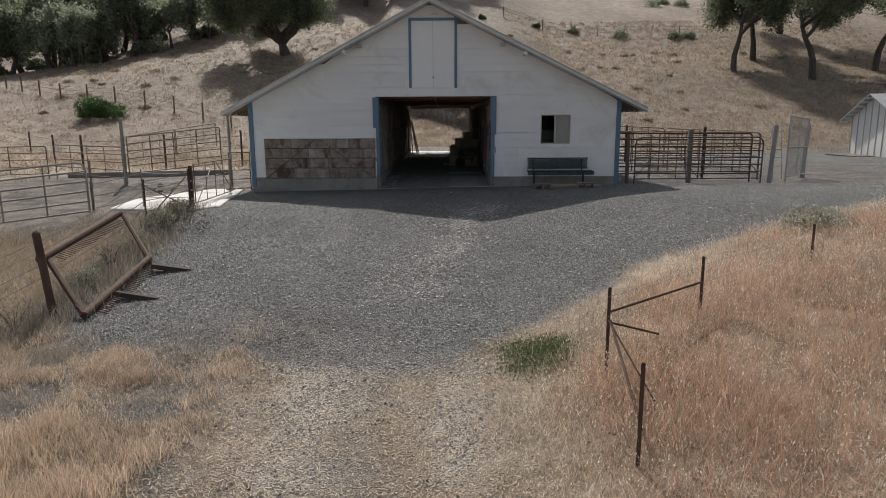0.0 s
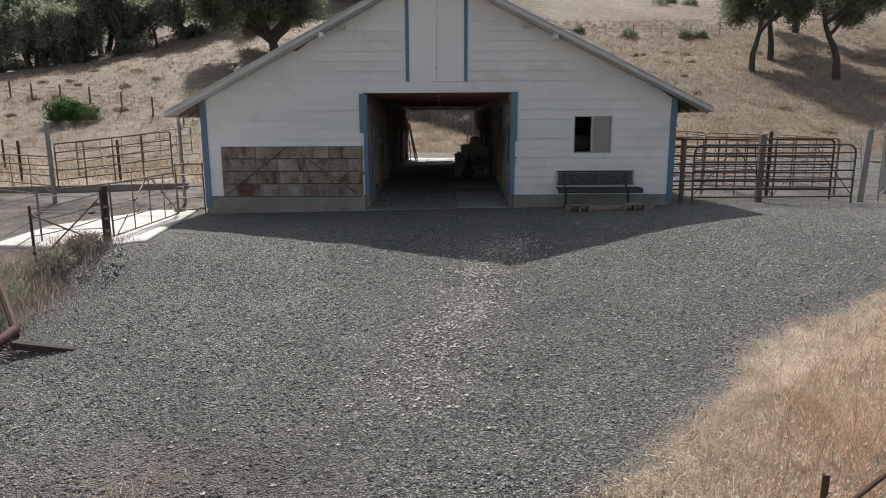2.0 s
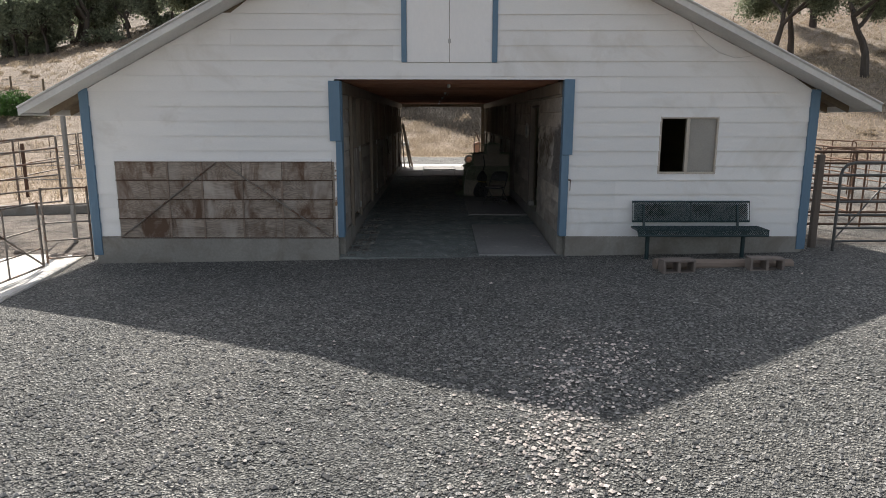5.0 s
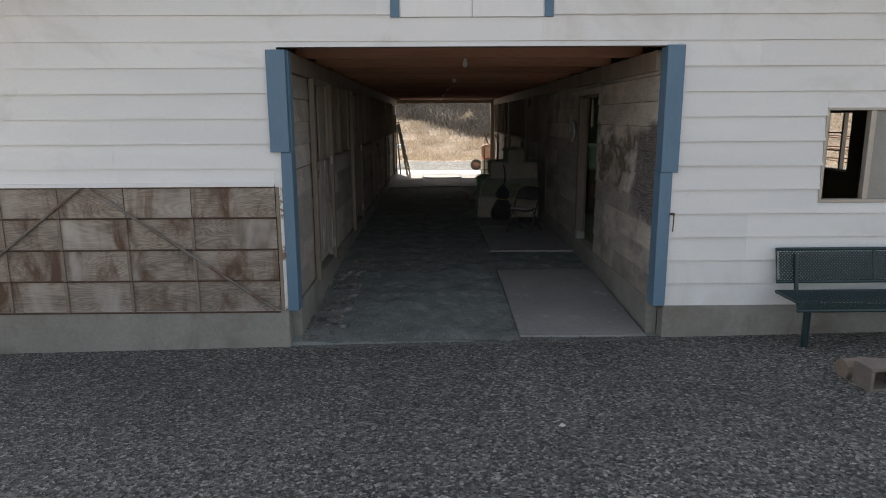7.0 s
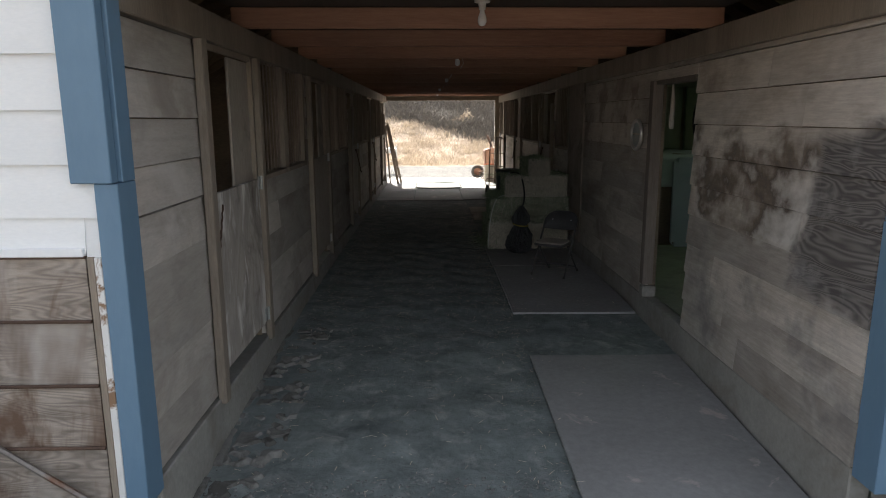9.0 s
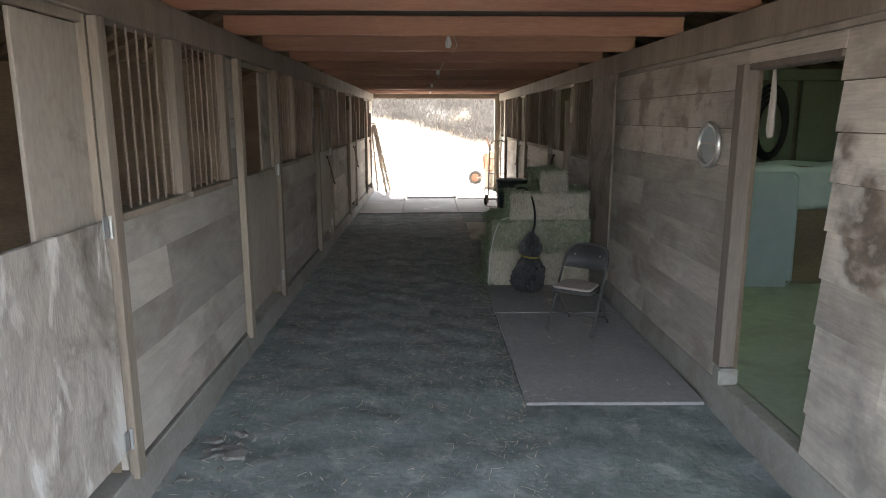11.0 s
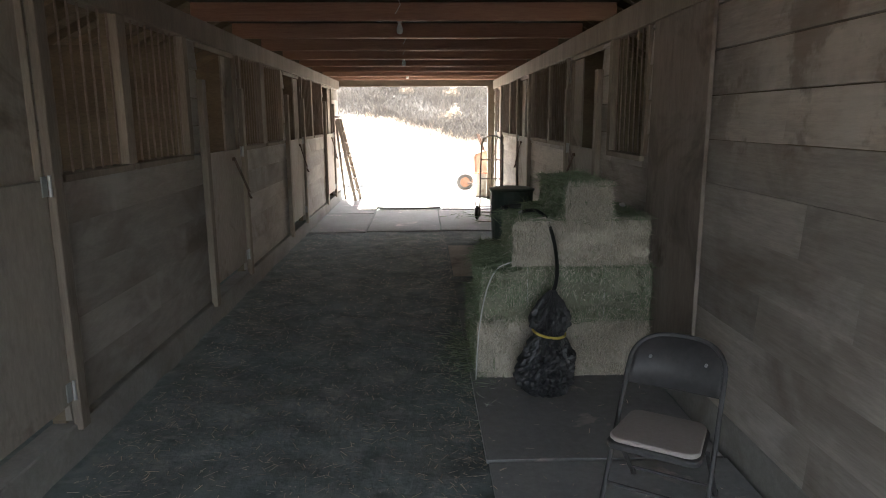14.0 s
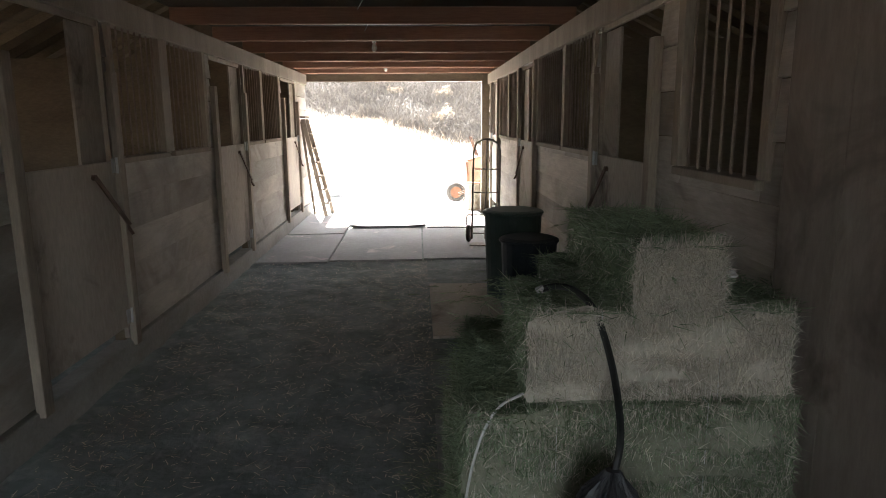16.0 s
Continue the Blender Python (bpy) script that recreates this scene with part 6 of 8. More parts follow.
# ---- pipe panels and gates ----
def pipe_panel(name, a, b, h0, h1, rails, material, label, stiles=2, braces=0, r=0.021, corner=0.14, category="fence", group="pipe panels", feet=True):
    """A round-cornered pipe panel from a to b (ground points), with rails, stiles and braces as parts."""
    a, b = Vector(a), Vector(b)
    L = (b - a).to_2d().length
    d = Vector(((b - a).x / L, (b - a).y / L, 0))
    rise = (b.z - a.z) / L
    P = lambda u, z: Vector((a.x + d.x * u, a.y + d.y * u, a.z + rise * u + z))
    t = thing(name, label, category, group)
    c = corner
    pts = [P(0, h0), P(0, h1 - c)] + [P(c - c * math.cos(q), h1 - c + c * math.sin(q)) for q in (0.5, 1.05)] + [P(c, h1), P(L - c, h1)] + [P(L - c + c * math.sin(q), h1 - c + c * math.cos(q)) for q in (0.5, 1.05)] + [P(L, h1 - c), P(L, h0)]
    part("frame", pipe(bmesh.new(), pts, r, 8), material, t)
    for k in range(rails):
        z = h0 + 0.02 + (h1 - h0) * k / rails
        part("rail", tube(P(0, z), P(L, z), r * 0.85, 8), material, t)
    for k in range(stiles):
        u = L * (k + 1) / (stiles + 1)
        part("stile", boxes_along(P(u, h0), P(u, h1), d, 0.018, 0.006), material, t)
    for k in range(braces):
        u0, u1 = L * k / braces, L * (k + 1) / braces
        zz = (h0 + 0.05, h1 - 0.05) if k % 2 == 0 else (h1 - 0.05, h0 + 0.05)
        part("brace", tube(P(u0, zz[0]), P(u1, zz[1]), r * 0.5, 6), material, t)
    if feet:
        for u in (0.0, L):
            part("foot", tube(P(u, -0.06), P(u, h0), r, 8), material, t)
    return t


def G(x, y, dz=0.0):
    return (x, y, gz(x, y) + dz)


def post(name, x, y, top, r, material, label, group="posts", square=False):
    z = gz(x, y)
    t = thing(name, label, "post", group)
    if square:
        part("shaft", boxes((x - r, x + r, y - r, y + r, z - 0.2, top), bevel=0.008), material, t)
    else:
        part("shaft", pipe(bmesh.new(), [(x, y, z - 0.2), (x, y, top - 0.01), (x, y, top)], r, 10, taper=[1, 1, 0.8]), material, t)
    return t


# pens on the bench side of the barn
pipe_panel("pipe_gate", (6.26, 0.05, -0.1), (10.32, 0.26, -0.1), 0.16, 1.46, 6, DARKPIPE, "dark grey pipe gate with six rails, closed", 1, 4, 0.024, 0.2, "gate", "pens", feet=True)
post("gate_post", 8.1, 0.48, 1.6, 0.07, JAMBM, "thick dark wooden gate post behind the gate", square=True)
post("gate_post", 6.12, 0.42, 1.47, 0.05, JAMBM, "weathered wooden post leaning beside the barn", square=True)
ch = thing("chain", "short steel chain looped over the gate post", "chain")
part("links", pipe(bmesh.new(), [(7.75, 0.12, 1.38), (7.78, 0.1, 1.1), (7.85, 0.12, 0.65), (7.91, 0.14, 0.2)], 0.010, 6), BLACKM, ch)
pipe_panel("pipe_gate", (5.95, 1.62, -0.1), (10.6, 1.75, -0.1), 0.2, 1.56, 6, RUST, "brown pipe gate behind the front gate, closed", 2, 0, 0.026, 0.12, "gate", "pens", feet=True)
RY = 2.9
for i, (x0, x1) in enumerate(((5.75, 7.55), (7.6, 9.4), (9.45, 11.35))):
    pipe_panel("corral_fence", G(x0, RY), G(x1, RY), 0.25, 1.66, 5, RUSTPALE if i % 2 else PIPE, "brown rusty pipe corral panel with rails", 2, 0, 0.02, 0.12, group="pens")
for i, (x0, x1) in enumerate(((5.9, 8.0), (8.05, 10.1), (10.15, 12.3))):
    pipe_panel("corral_fence", G(x0, 9.8), G(x1, 9.8), 0.25, 1.62, 5, RUSTPALE, "brown rusty pipe corral panel with rails", 2, 0, 0.02, 0.12, group="pens")
for i, (y0, y1) in enumerate(((2.95, 6.2), (6.25, 9.75))):
    pipe_panel("corral_fence", G(11.4 + 0.13 * i * 3, y0), G(11.75 + 0.13 * i * 3, y1), 0.25, 1.66, 5, RUSTPALE, "brown rusty pipe corral panel with rails", 2, 0, 0.02, 0.12, group="pens")
pipe_panel("corral_fence", G(8.55, 3.0), G(8.7, 9.7), 0.25, 1.6, 5, RUSTPALE, "brown rusty pipe corral panel with rails", 3, 0, 0.02, 0.12, group="pens")
for x, y in ((9.42, 2.86), (8.5, 9.85)):
    post("pen_post", x, y, 1.66, 0.05, RUST, "rusty steel pen post", "pen posts")
# walk-through gate of chain link
cg = thing("chain_link_gate", "tall galvanised chain link walk gate standing open", "gate")
A, B = Vector((11.46, 1.0, gz(11.46, 1.0))), Vector((13.4, 3.65, gz(13.4, 3.65)))
for p in (A, B):
    part("frame_post", tube(p + Vector((0, 0, -0.05)), p + Vector((0, 0, 2.17)), 0.028), GALV, cg)
for z in (0.18, 1.15, 2.15):
    part("frame_rail", tube(A + Vector((0, 0, z)), B + Vector((0, 0, z)), 0.022), GALV, cg)
part("frame_rail", tube(A.lerp(B, 0.52) + Vector((0, 0, 0.18)), A.lerp(B, 0.52) + Vector((0, 0, 2.15)), 0.018), GALV, cg)
bm = bmesh.new()
mesh_panel(bm, A + Vector((0, 0, 0.2)), B - A, (0, 0, 1.94), 40, 32, 0.003)
part("mesh", bm, MESHM, cg, "chain link wire mesh")["kind"] = "stuff"
for base, top in (((10.72, 0.55), (10.84, 0.6)), ((13.35, 3.75), (13.5, 3.85))):
    lean = thing("gate_post", "weathered grey wooden post leaning beside the chain link gate", "post", "posts")
    foot = Vector(G(*base, -0.2))
    part("shaft", pipe(bmesh.new(), [foot, foot.lerp(Vector((*top, 1.74)), 0.98), Vector((*top, 1.74))], 0.075, 8, taper=[1, 1, 0.85]), PIPEGREY, lean)
st = thing("step_stand", "small metal mounting ladder behind the chain link gate", "ladder")
for s in (0, 1):
    part("rail", tube((12.1 + 0.42 * s, 3.3 + 0.2 * s, gz(12.1, 3.3)), (12.2 + 0.42 * s, 3.9 + 0.2 * s, 1.7), 0.018), GALV, st)
for k in range(5):
    z = 0.3 + 0.3 * k
    part("tread", tube((12.12 + 0.01 * k, 3.4 + 0.1 * k, z), (12.54 + 0.01 * k, 3.6 + 0.1 * k, z), 0.016), GALV, st)

# paddock fences on the clad-gate side
def slab_shape():
    bm = bmesh.new()
    z0 = -0.9
    p = ((-5.25, -4.4), (-6.25, 0.5), (-7.3, 0.6), (-8.2, -2.6), (-7.75, -4.9), (-6.0, -5.1))
    lo, hi = [bm.verts.new((x, y, z0)) for x, y in p], [bm.verts.new((x, y, -0.245 - 0.03 * (y < -3))) for x, y in p]
    bm.faces.new(lo)
    bm.faces.new(hi[::-1])
    for i in range(6):
        bm.faces.new((lo[i], lo[(i + 1) % 6], hi[(i + 1) % 6], hi[i]))
    bmesh.ops.recalc_face_normals(bm, faces=bm.faces[:])
    bmesh.ops.bevel(bm, geom=[e for e in bm.edges if abs(e.verts[0].co.z - e.verts[1].co.z) < 0.1], offset=0.02, segments=1, affect="EDGES")
    return bm


slab = tagged(link("pavement_side", slab_shape(), SLABM), "white dusty concrete slab by the paddock gate", "pavement", kind="structure")


def braced_gate(name, a, b, h, label):
    """A light steel gate: frame, three wires, stiles and two crossing braces."""
    a, b = Vector(a), Vector(b)
    t = thing(name, label, "gate", "paddock fence")
    P = lambda u, z: a.lerp(b, u) + Vector((0, 0, z))
    for z in (0.08, h):
        part("rail", tube(P(0, z), P(1, z), 0.016), PIPE, t)
    for z in (0.36, 0.66):
        part("rail", tube(P(0, z), P(1, z), 0.011, 6), PIPE, t)
    for u in (0, 1):
        part("end", tube(P(u, 0.08), P(u, h), 0.018), PIPE, t)
    for u in (0.28, 0.52, 0.75):
        part("stile", tube(P(u, 0.08), P(u, h), 0.012, 6), PIPE, t)
    part("brace", tube(P(0.05, 0.1), P(0.5, h), 0.014, 6), PIPE, t)
    part("brace", tube(P(0.55, h), P(1.0, 0.1), 0.014, 6), PIPE, t)


braced_gate("paddock_gate", (-5.83, -4.35, -0.28), (-6.18, -0.75, -0.26), 1.05, "light grey pipe gate with crossed braces, ajar")
pg = thing("small_gate", "narrow grey pipe gate beside the barn corner", "gate", "paddock fence")
for x, y in ((-6.38, -0.32), (-5.84, 0.0)):
    part("end", tube((x, y, -0.22), (x, y, 0.98), 0.018), PIPE, pg)
for z in (-0.14, 0.14, 0.42, 0.70, 0.96):
    part("rail", tube((-6.38, -0.32, z), (-5.84, 0.0, z), 0.014), PIPE, pg)
lp = post("steel_post", -5.86, -4.48, 0.74, 0.04, RUST, "rusty square steel gate post with holes", "paddock posts", square=True)
for k in range(3):
    part("plate", boxes((-5.905, -5.815, -4.53, -4.519, -0.1 + 0.22 * k, -0.05 + 0.22 * k)), GALV, lp)
post("tall_post", -10.84, 2.05, 2.04, 0.06, PIPEGREY, "tall grey pipe post of the paddock", "paddock posts")
post("tall_post", -6.95, 1.55, 2.16, 0.045, PIPEGREY, "grey pipe post below the eave", "paddock posts")
pipe_panel("corral_fence", (-10.72, 2.1, -0.2), (-7.45, 2.12, 0.10), 0.36, 1.62, 5, PIPE, "grey-brown pipe corral gate on the tall post", 3, 0, 0.02, 0.05, group="paddock fence", feet=False)
pipe_panel("corral_fence", G(-10.95, 2.15), G(-14.75, 4.45), 0.2, 1.3, 4, PIPE, "grey-brown pipe corral panel", 3, 2, 0.02, 0.06, group="paddock fence")
pipe_panel("corral_fence", G(-15.0, 4.35), G(-19.6, 2.6), 0.2, 1.25, 4, PIPE, "grey-brown pipe corral panel", 3, 2, 0.02, 0.06, group="paddock fence")
pipe_panel("corral_fence", (-16.25, 12.5, 0.0), (-15.85, 17.4, 0.40), 0.1, 1.42, 3, PIPE, "tall grey-brown pipe fence up the paddock", 2, 0, 0.03, 0.05, group="paddock fence")
pipe_panel("corral_fence", (-15.82, 17.5, 0.41), (-15.4, 22.5, 0.83), 0.1, 1.42, 3, PIPE, "tall grey-brown pipe fence up the paddock", 2, 0, 0.03, 0.05, group="paddock fence")
pipe_panel("pipe_gate", (-11.78, -6.04, -0.90), (-8.59, -4.25, -0.53), 0.10, 1.36, 5, PIPEGREY, "galvanised pipe gate with rounded corners, dull grey", 3, 0, 0.026, 0.2, "gate", "paddock fence")
post("paddock_post", -8.5, -4.2, 0.85, 0.026, PIPE, "rusty steel post at the paddock gate", "paddock posts")
kerb = tagged(link("kerb_arena", boxes((-14.6, -8.2, 4.85, 5.1, -0.5, 0.06), bevel=0.02), CONCRETE), "long low concrete kerb across the paddock", "kerb", kind="structure")
shade = thing("cover_sheet", "pale grey metal sheet leaning beside the barn wall", "sheet")
bm = bmesh.new()
hexa(bm, [(-6.05, 0.75, gz(-6, 0.8)), (-5.85, 0.55, gz(-6, 0.8)), (-5.84, 0.575, gz(-6, 0.8)), (-6.04, 0.775, gz(-6, 0.8))], [(-6.0, 0.85, 1.35), (-5.82, 0.65, 1.35), (-5.81, 0.675, 1.35), (-5.99, 0.875, 1.35)])
bmesh.ops.recalc_face_normals(bm, faces=bm.faces[:])
part("panel", bm, SLABM, shade)
for k, (x, y, r) in enumerate(((-6.55, 0.25, 0.16), (-6.35, 0.55, 0.12), (-9.4, 1.6, 0.12), (-7.6, 0.9, 0.08), (-8.6, -0.4, 0.07), (-9.0, 0.6, 0.09))):
    bm = bmesh.new()
    bmesh.ops.create_icosphere(bm, subdivisions=2, radius=r)
    for v in bm.verts:
        v.co *= 1 + 0.35 * noise.noise(v.co * 9 + Vector((k * 3, 0, 0)))
        v.co.z *= 0.6
        v.co += Vector((x, y, gz(x, y) + r * 0.3))
    tagged(link("stone", bm, BLOCK), "rough grey stone lying in the paddock dirt", "stone", "paddock stones")


# wire fences
def wire_fence(name, pts, heights, post_r, post_h, label, material=RUST, sag=0.02):
    f = thing(name, label, "fence", "wire fences")
    tops = [Vector(G(x, y)) for x, y in pts]
    for p in tops:
        part("post", pipe(bmesh.new(), [p + Vector((0, 0, -0.2)), p + Vector((0, 0, post_h))], post_r, 6), material, f)
    for h in heights:
        pp = []
        for a, b in zip(tops, tops[1:]):
            for i in range(4):
                t = i / 4
                pp.append(a.lerp(b, t) + Vector((0, 0, h - sag * 4 * t * (1 - t))))
        pp.append(tops[-1] + Vector((0, 0, h)))
        part("wire", pipe(bmesh.new(), pp, 0.009 if tops[0].y < 0 else 0.012, 5), MESHM, f)
    return f


wire_fence("wire_fence", [(-58, 59), (-53.5, 55.5), (-49.2, 51.6), (-45.2, 48.2), (-41.6, 45.5), (-38.6, 44.0), (-35.5, 43.2), (-32.3, 42.2), (-28.7, 40.6), (-25.4, 39.2), (-22.2, 37.6), (-19.0, 35.5)], (0.5, 0.9, 1.25), 0.075, 1.5, "brown posts and thin wires crossing the dry field", DARKWOOD)
wire_fence("wire_fence", [(-36, 30), (-30.5, 26.6), (-23, 17.5), (-16.0, 8.4), (-12.5, 8.8), (-9.0, 9.2)], (0.5, 0.9, 1.3), 0.05, 1.55, "steel posts with thin wires behind the paddock", RUST)
wire_fence("wire_fence", [(-5.86, -4.6), (-6.5, -5.6), (-7.0, -8.75), (-7.8, -12.0), (-8.6, -15.0)], (0.25, 0.5, 0.75, 0.95), 0.022, 1.0, "sagging wire fence with thin rusty posts beside the drive", RUST, 0.03)
xb = thing("fence_brace", "crossed thin pipes bracing the wire fence", "brace")
part("bar", tube(G(-5.88, -4.65, 0.85), G(-6.48, -5.6, 0.05), 0.014), PIPE, xb)
part("bar", tube(G(-5.88, -4.65, 0.05), G(-6.48, -5.6, 0.85), 0.014), PIPE, xb)
wire_fence("wire_fence", [(-5.9, -4.55), (-7.1, -4.45), (-8.5, -4.25)], (0.3, 0.6, 0.9), 0.018, 1.0, "wire fence joining the gate posts", PIPE, 0.02)

# hay rake used as a fence end
rake = thing("hay_rake", "rusty hay rake frame with two toothed pipes", "rake")
T0, T1 = Vector((-6.51, -9.55, -0.68)), Vector((-6.56, -6.70, -0.20))
B0, B1 = Vector((-5.42, -10.25, gz(-5.42, -10.25) + 0.09)), Vector((-5.5, -7.7, gz(-5.5, -7.7) + 0.09))
for p, q, nm in ((T0, T1, "top_pipe"), (B0, B1, "ground_pipe")):
    t = part(nm, pipe(bmesh.new(), [p, p.lerp(q, 0.01), q], 0.075 if nm == "top_pipe" else 0.07, 12), RUST, rake)
    bm = bmesh.new()
    n = 30
    for i in range(n):
        c = p.lerp(q, 0.12 + 0.80 * i / (n - 1))
        pipe(bm, [c, c + Vector((0.12, -0.06, -0.05)), c + Vector((0.32, -0.10, -0.10 if nm == "top_pipe" else -0.09))], 0.008, 5)
    part("teeth", bm, RUST, t, "row of thin curved tines")
part("leg", tube(T1 + Vector((0, 0.15, 0)), B1, 0.05), RUST, rake)
part("leg", tube(T0 + Vector((0, 0.2, 0)), B0, 0.05), RUST, rake)
wp = thing("wooden_post", "stout brown wooden fence post leaning beside the rake", "post", "paddock posts")
part("shaft", pipe(bmesh.new(), [(-5.97, -10.15, gz(-5.97, -10.15) - 0.2), (-6.36, -9.78, -0.18), (-6.37, -9.77, -0.16)], 0.065, 10, taper=[1, 1, 0.8]), RUST, wp)
for k, (x, y, rz) in enumerate(((-4.85, -8.15, 8), (-4.9, -9.45, 2))):
    b = thing("loose_timber", "short dark weathered timber lying on the gravel", "timber", "loose timbers", pose(x, y, gz(x, y) + 0.05, 0, 10, rz))
    part("beam", boxes((-0.38, 0.38, -0.05, 0.05, -0.045, 0.045), bevel=0.006), LOFTSHADE_TIMBER, b)

# T-posts with pipe braces on the grass bank
def t_post(x, y, top):
    z = gz(x, y)
    t = thing("t_post", "rusty steel T-post standing in dry grass", "post", "bank fence posts")
    part("flange", boxes((x - 0.022, x + 0.022, y - 0.004, y + 0.004, z - 0.2, top), bevel=0.001), RUST, t)
    part("web", boxes((x - 0.004, x + 0.004, y + 0.0045, y + 0.035, z - 0.2, top)), RUST, t)


t_post(2.76, -12.65, -0.41)
t_post(4.33, -11.53, -0.21)
t_post(6.87, -9.63, 0.0)
t_post(2.69, -14.58, -0.73)
fb = thing("fence_brace", "thin rusty pipe braces wired to the T-posts", "brace")
part("bar", tube((2.753, -12.661, -0.735), (4.323, -11.539, -0.585), 0.017), RUST, fb)
part("bar", tube((2.773, -12.691, -0.835), (2.793, -14.299, -1.575), 0.017), RUST, fb)
part("bar", tube((2.793, -12.661, -0.875), (3.38, -12.77, -0.99), 0.015), RUST, fb)
part("bar", tube((2.753, -12.691, -0.835), (3.059, -13.803, -1.465), 0.012), RUST, fb)
wr = thing("fence_wires", "thin slack wires between the bank posts", "wire", "wire fences")
for h in (0.08, 0.35):
    part("wire", pipe(bmesh.new(), [(2.70, -12.75, -0.43 - h), (3.5, -12.2, -0.39 - h), (4.24, -11.62, -0.25 - h), (5.5, -10.6, -0.19 - h), (6.74, -9.7, -0.05 - h)], 0.003, 5), MESHM, wr)

# ---- shed ----
shed = thing("shed", "white vertically sided shed with a low metal gable roof", "shed")
sx, sz = 26.5, gz(27, 23)
SY0, SY1, SL, SH = 19.4, 24.3, 7.0, 2.55
SM = (SY0 + SY1) / 2
SG = 1.25 / ((SY1 - SY0) / 2)
wl = part("wall", boxes((sx, sx + SL, SY0, SY1, sz - 0.4, sz + SH)), SHEDM, shed)
bm = bmesh.new()
v = [bm.verts.new(p) for p in ((sx, SY0, sz + SH), (sx, SY1, sz + SH), (sx, SM, sz + SH + 1.25), (sx + SL, SY0, sz + SH), (sx + SL, SY1, sz + SH), (sx + SL, SM, sz + SH + 1.25))]
for f in ((0, 1, 2), (5, 4, 3), (0, 3, 4, 1), (1, 4, 5, 2), (2, 5, 3, 0)):
    bm.faces.new([v[i] for i in f])
bmesh.ops.recalc_face_normals(bm, faces=bm.faces[:])
part("gable", bm, SHEDM, shed)
for i in range(8):
    y = SY0 + (SY1 - SY0) * i / 7
    part("batten", boxes((sx - 0.03, sx - 0.002, y - 0.03, y + 0.03, sz, sz + SH + 1.2 * (1 - abs(y - SM) / (SM - SY0)))), ALU, wl)
for s_ in (-1, 1):
    bm = bmesh.new()
    e = (SY1 - SY0) / 2 + 0.7
    zt = sz + SH + 1.36
    hexa(bm, [(sx - 0.5, SM, zt - 0.06), (sx - 0.5, SM + s_ * e, zt - 0.06 - SG * e), (sx + SL + 0.5, SM + s_ * e, zt - 0.06 - SG * e), (sx + SL + 0.5, SM, zt - 0.06)],
         [(sx - 0.5, SM, zt), (sx - 0.5, SM + s_ * e, zt - SG * e), (sx + SL + 0.5, SM + s_ * e, zt - SG * e), (sx + SL + 0.5, SM, zt)])
    bmesh.ops.recalc_face_normals(bm, faces=bm.faces[:])
    rf = part("roof", bm, ROOFM, shed)
    for k in range(7):
        a = e * (0.08 + 0.15 * k)
        part("purlin", boxes((sx - 0.46, sx, SM + s_ * a - 0.04, SM + s_ * a + 0.04, zt - 0.17 - SG * a, zt - 0.075 - SG * a)), SHEDM, rf)
pal = thing("wooden_pallet", "pale wooden ramp of slats lying at the shed", "pallet", at=pose(25.6, 22.4, gz(25.6, 22.4), 0, 0, 94))
for k in range(7):
    part("slat", boxes((-1.3 + 0.4 * k, -1.0 + 0.4 * k, -0.7, 0.7, 0.06, 0.09)), POST, pal)
for y in (-0.6, 0.6):
    part("runner", boxes((-1.3, 1.7, y - 0.05, y + 0.05, 0.0, 0.058)), POST, pal)


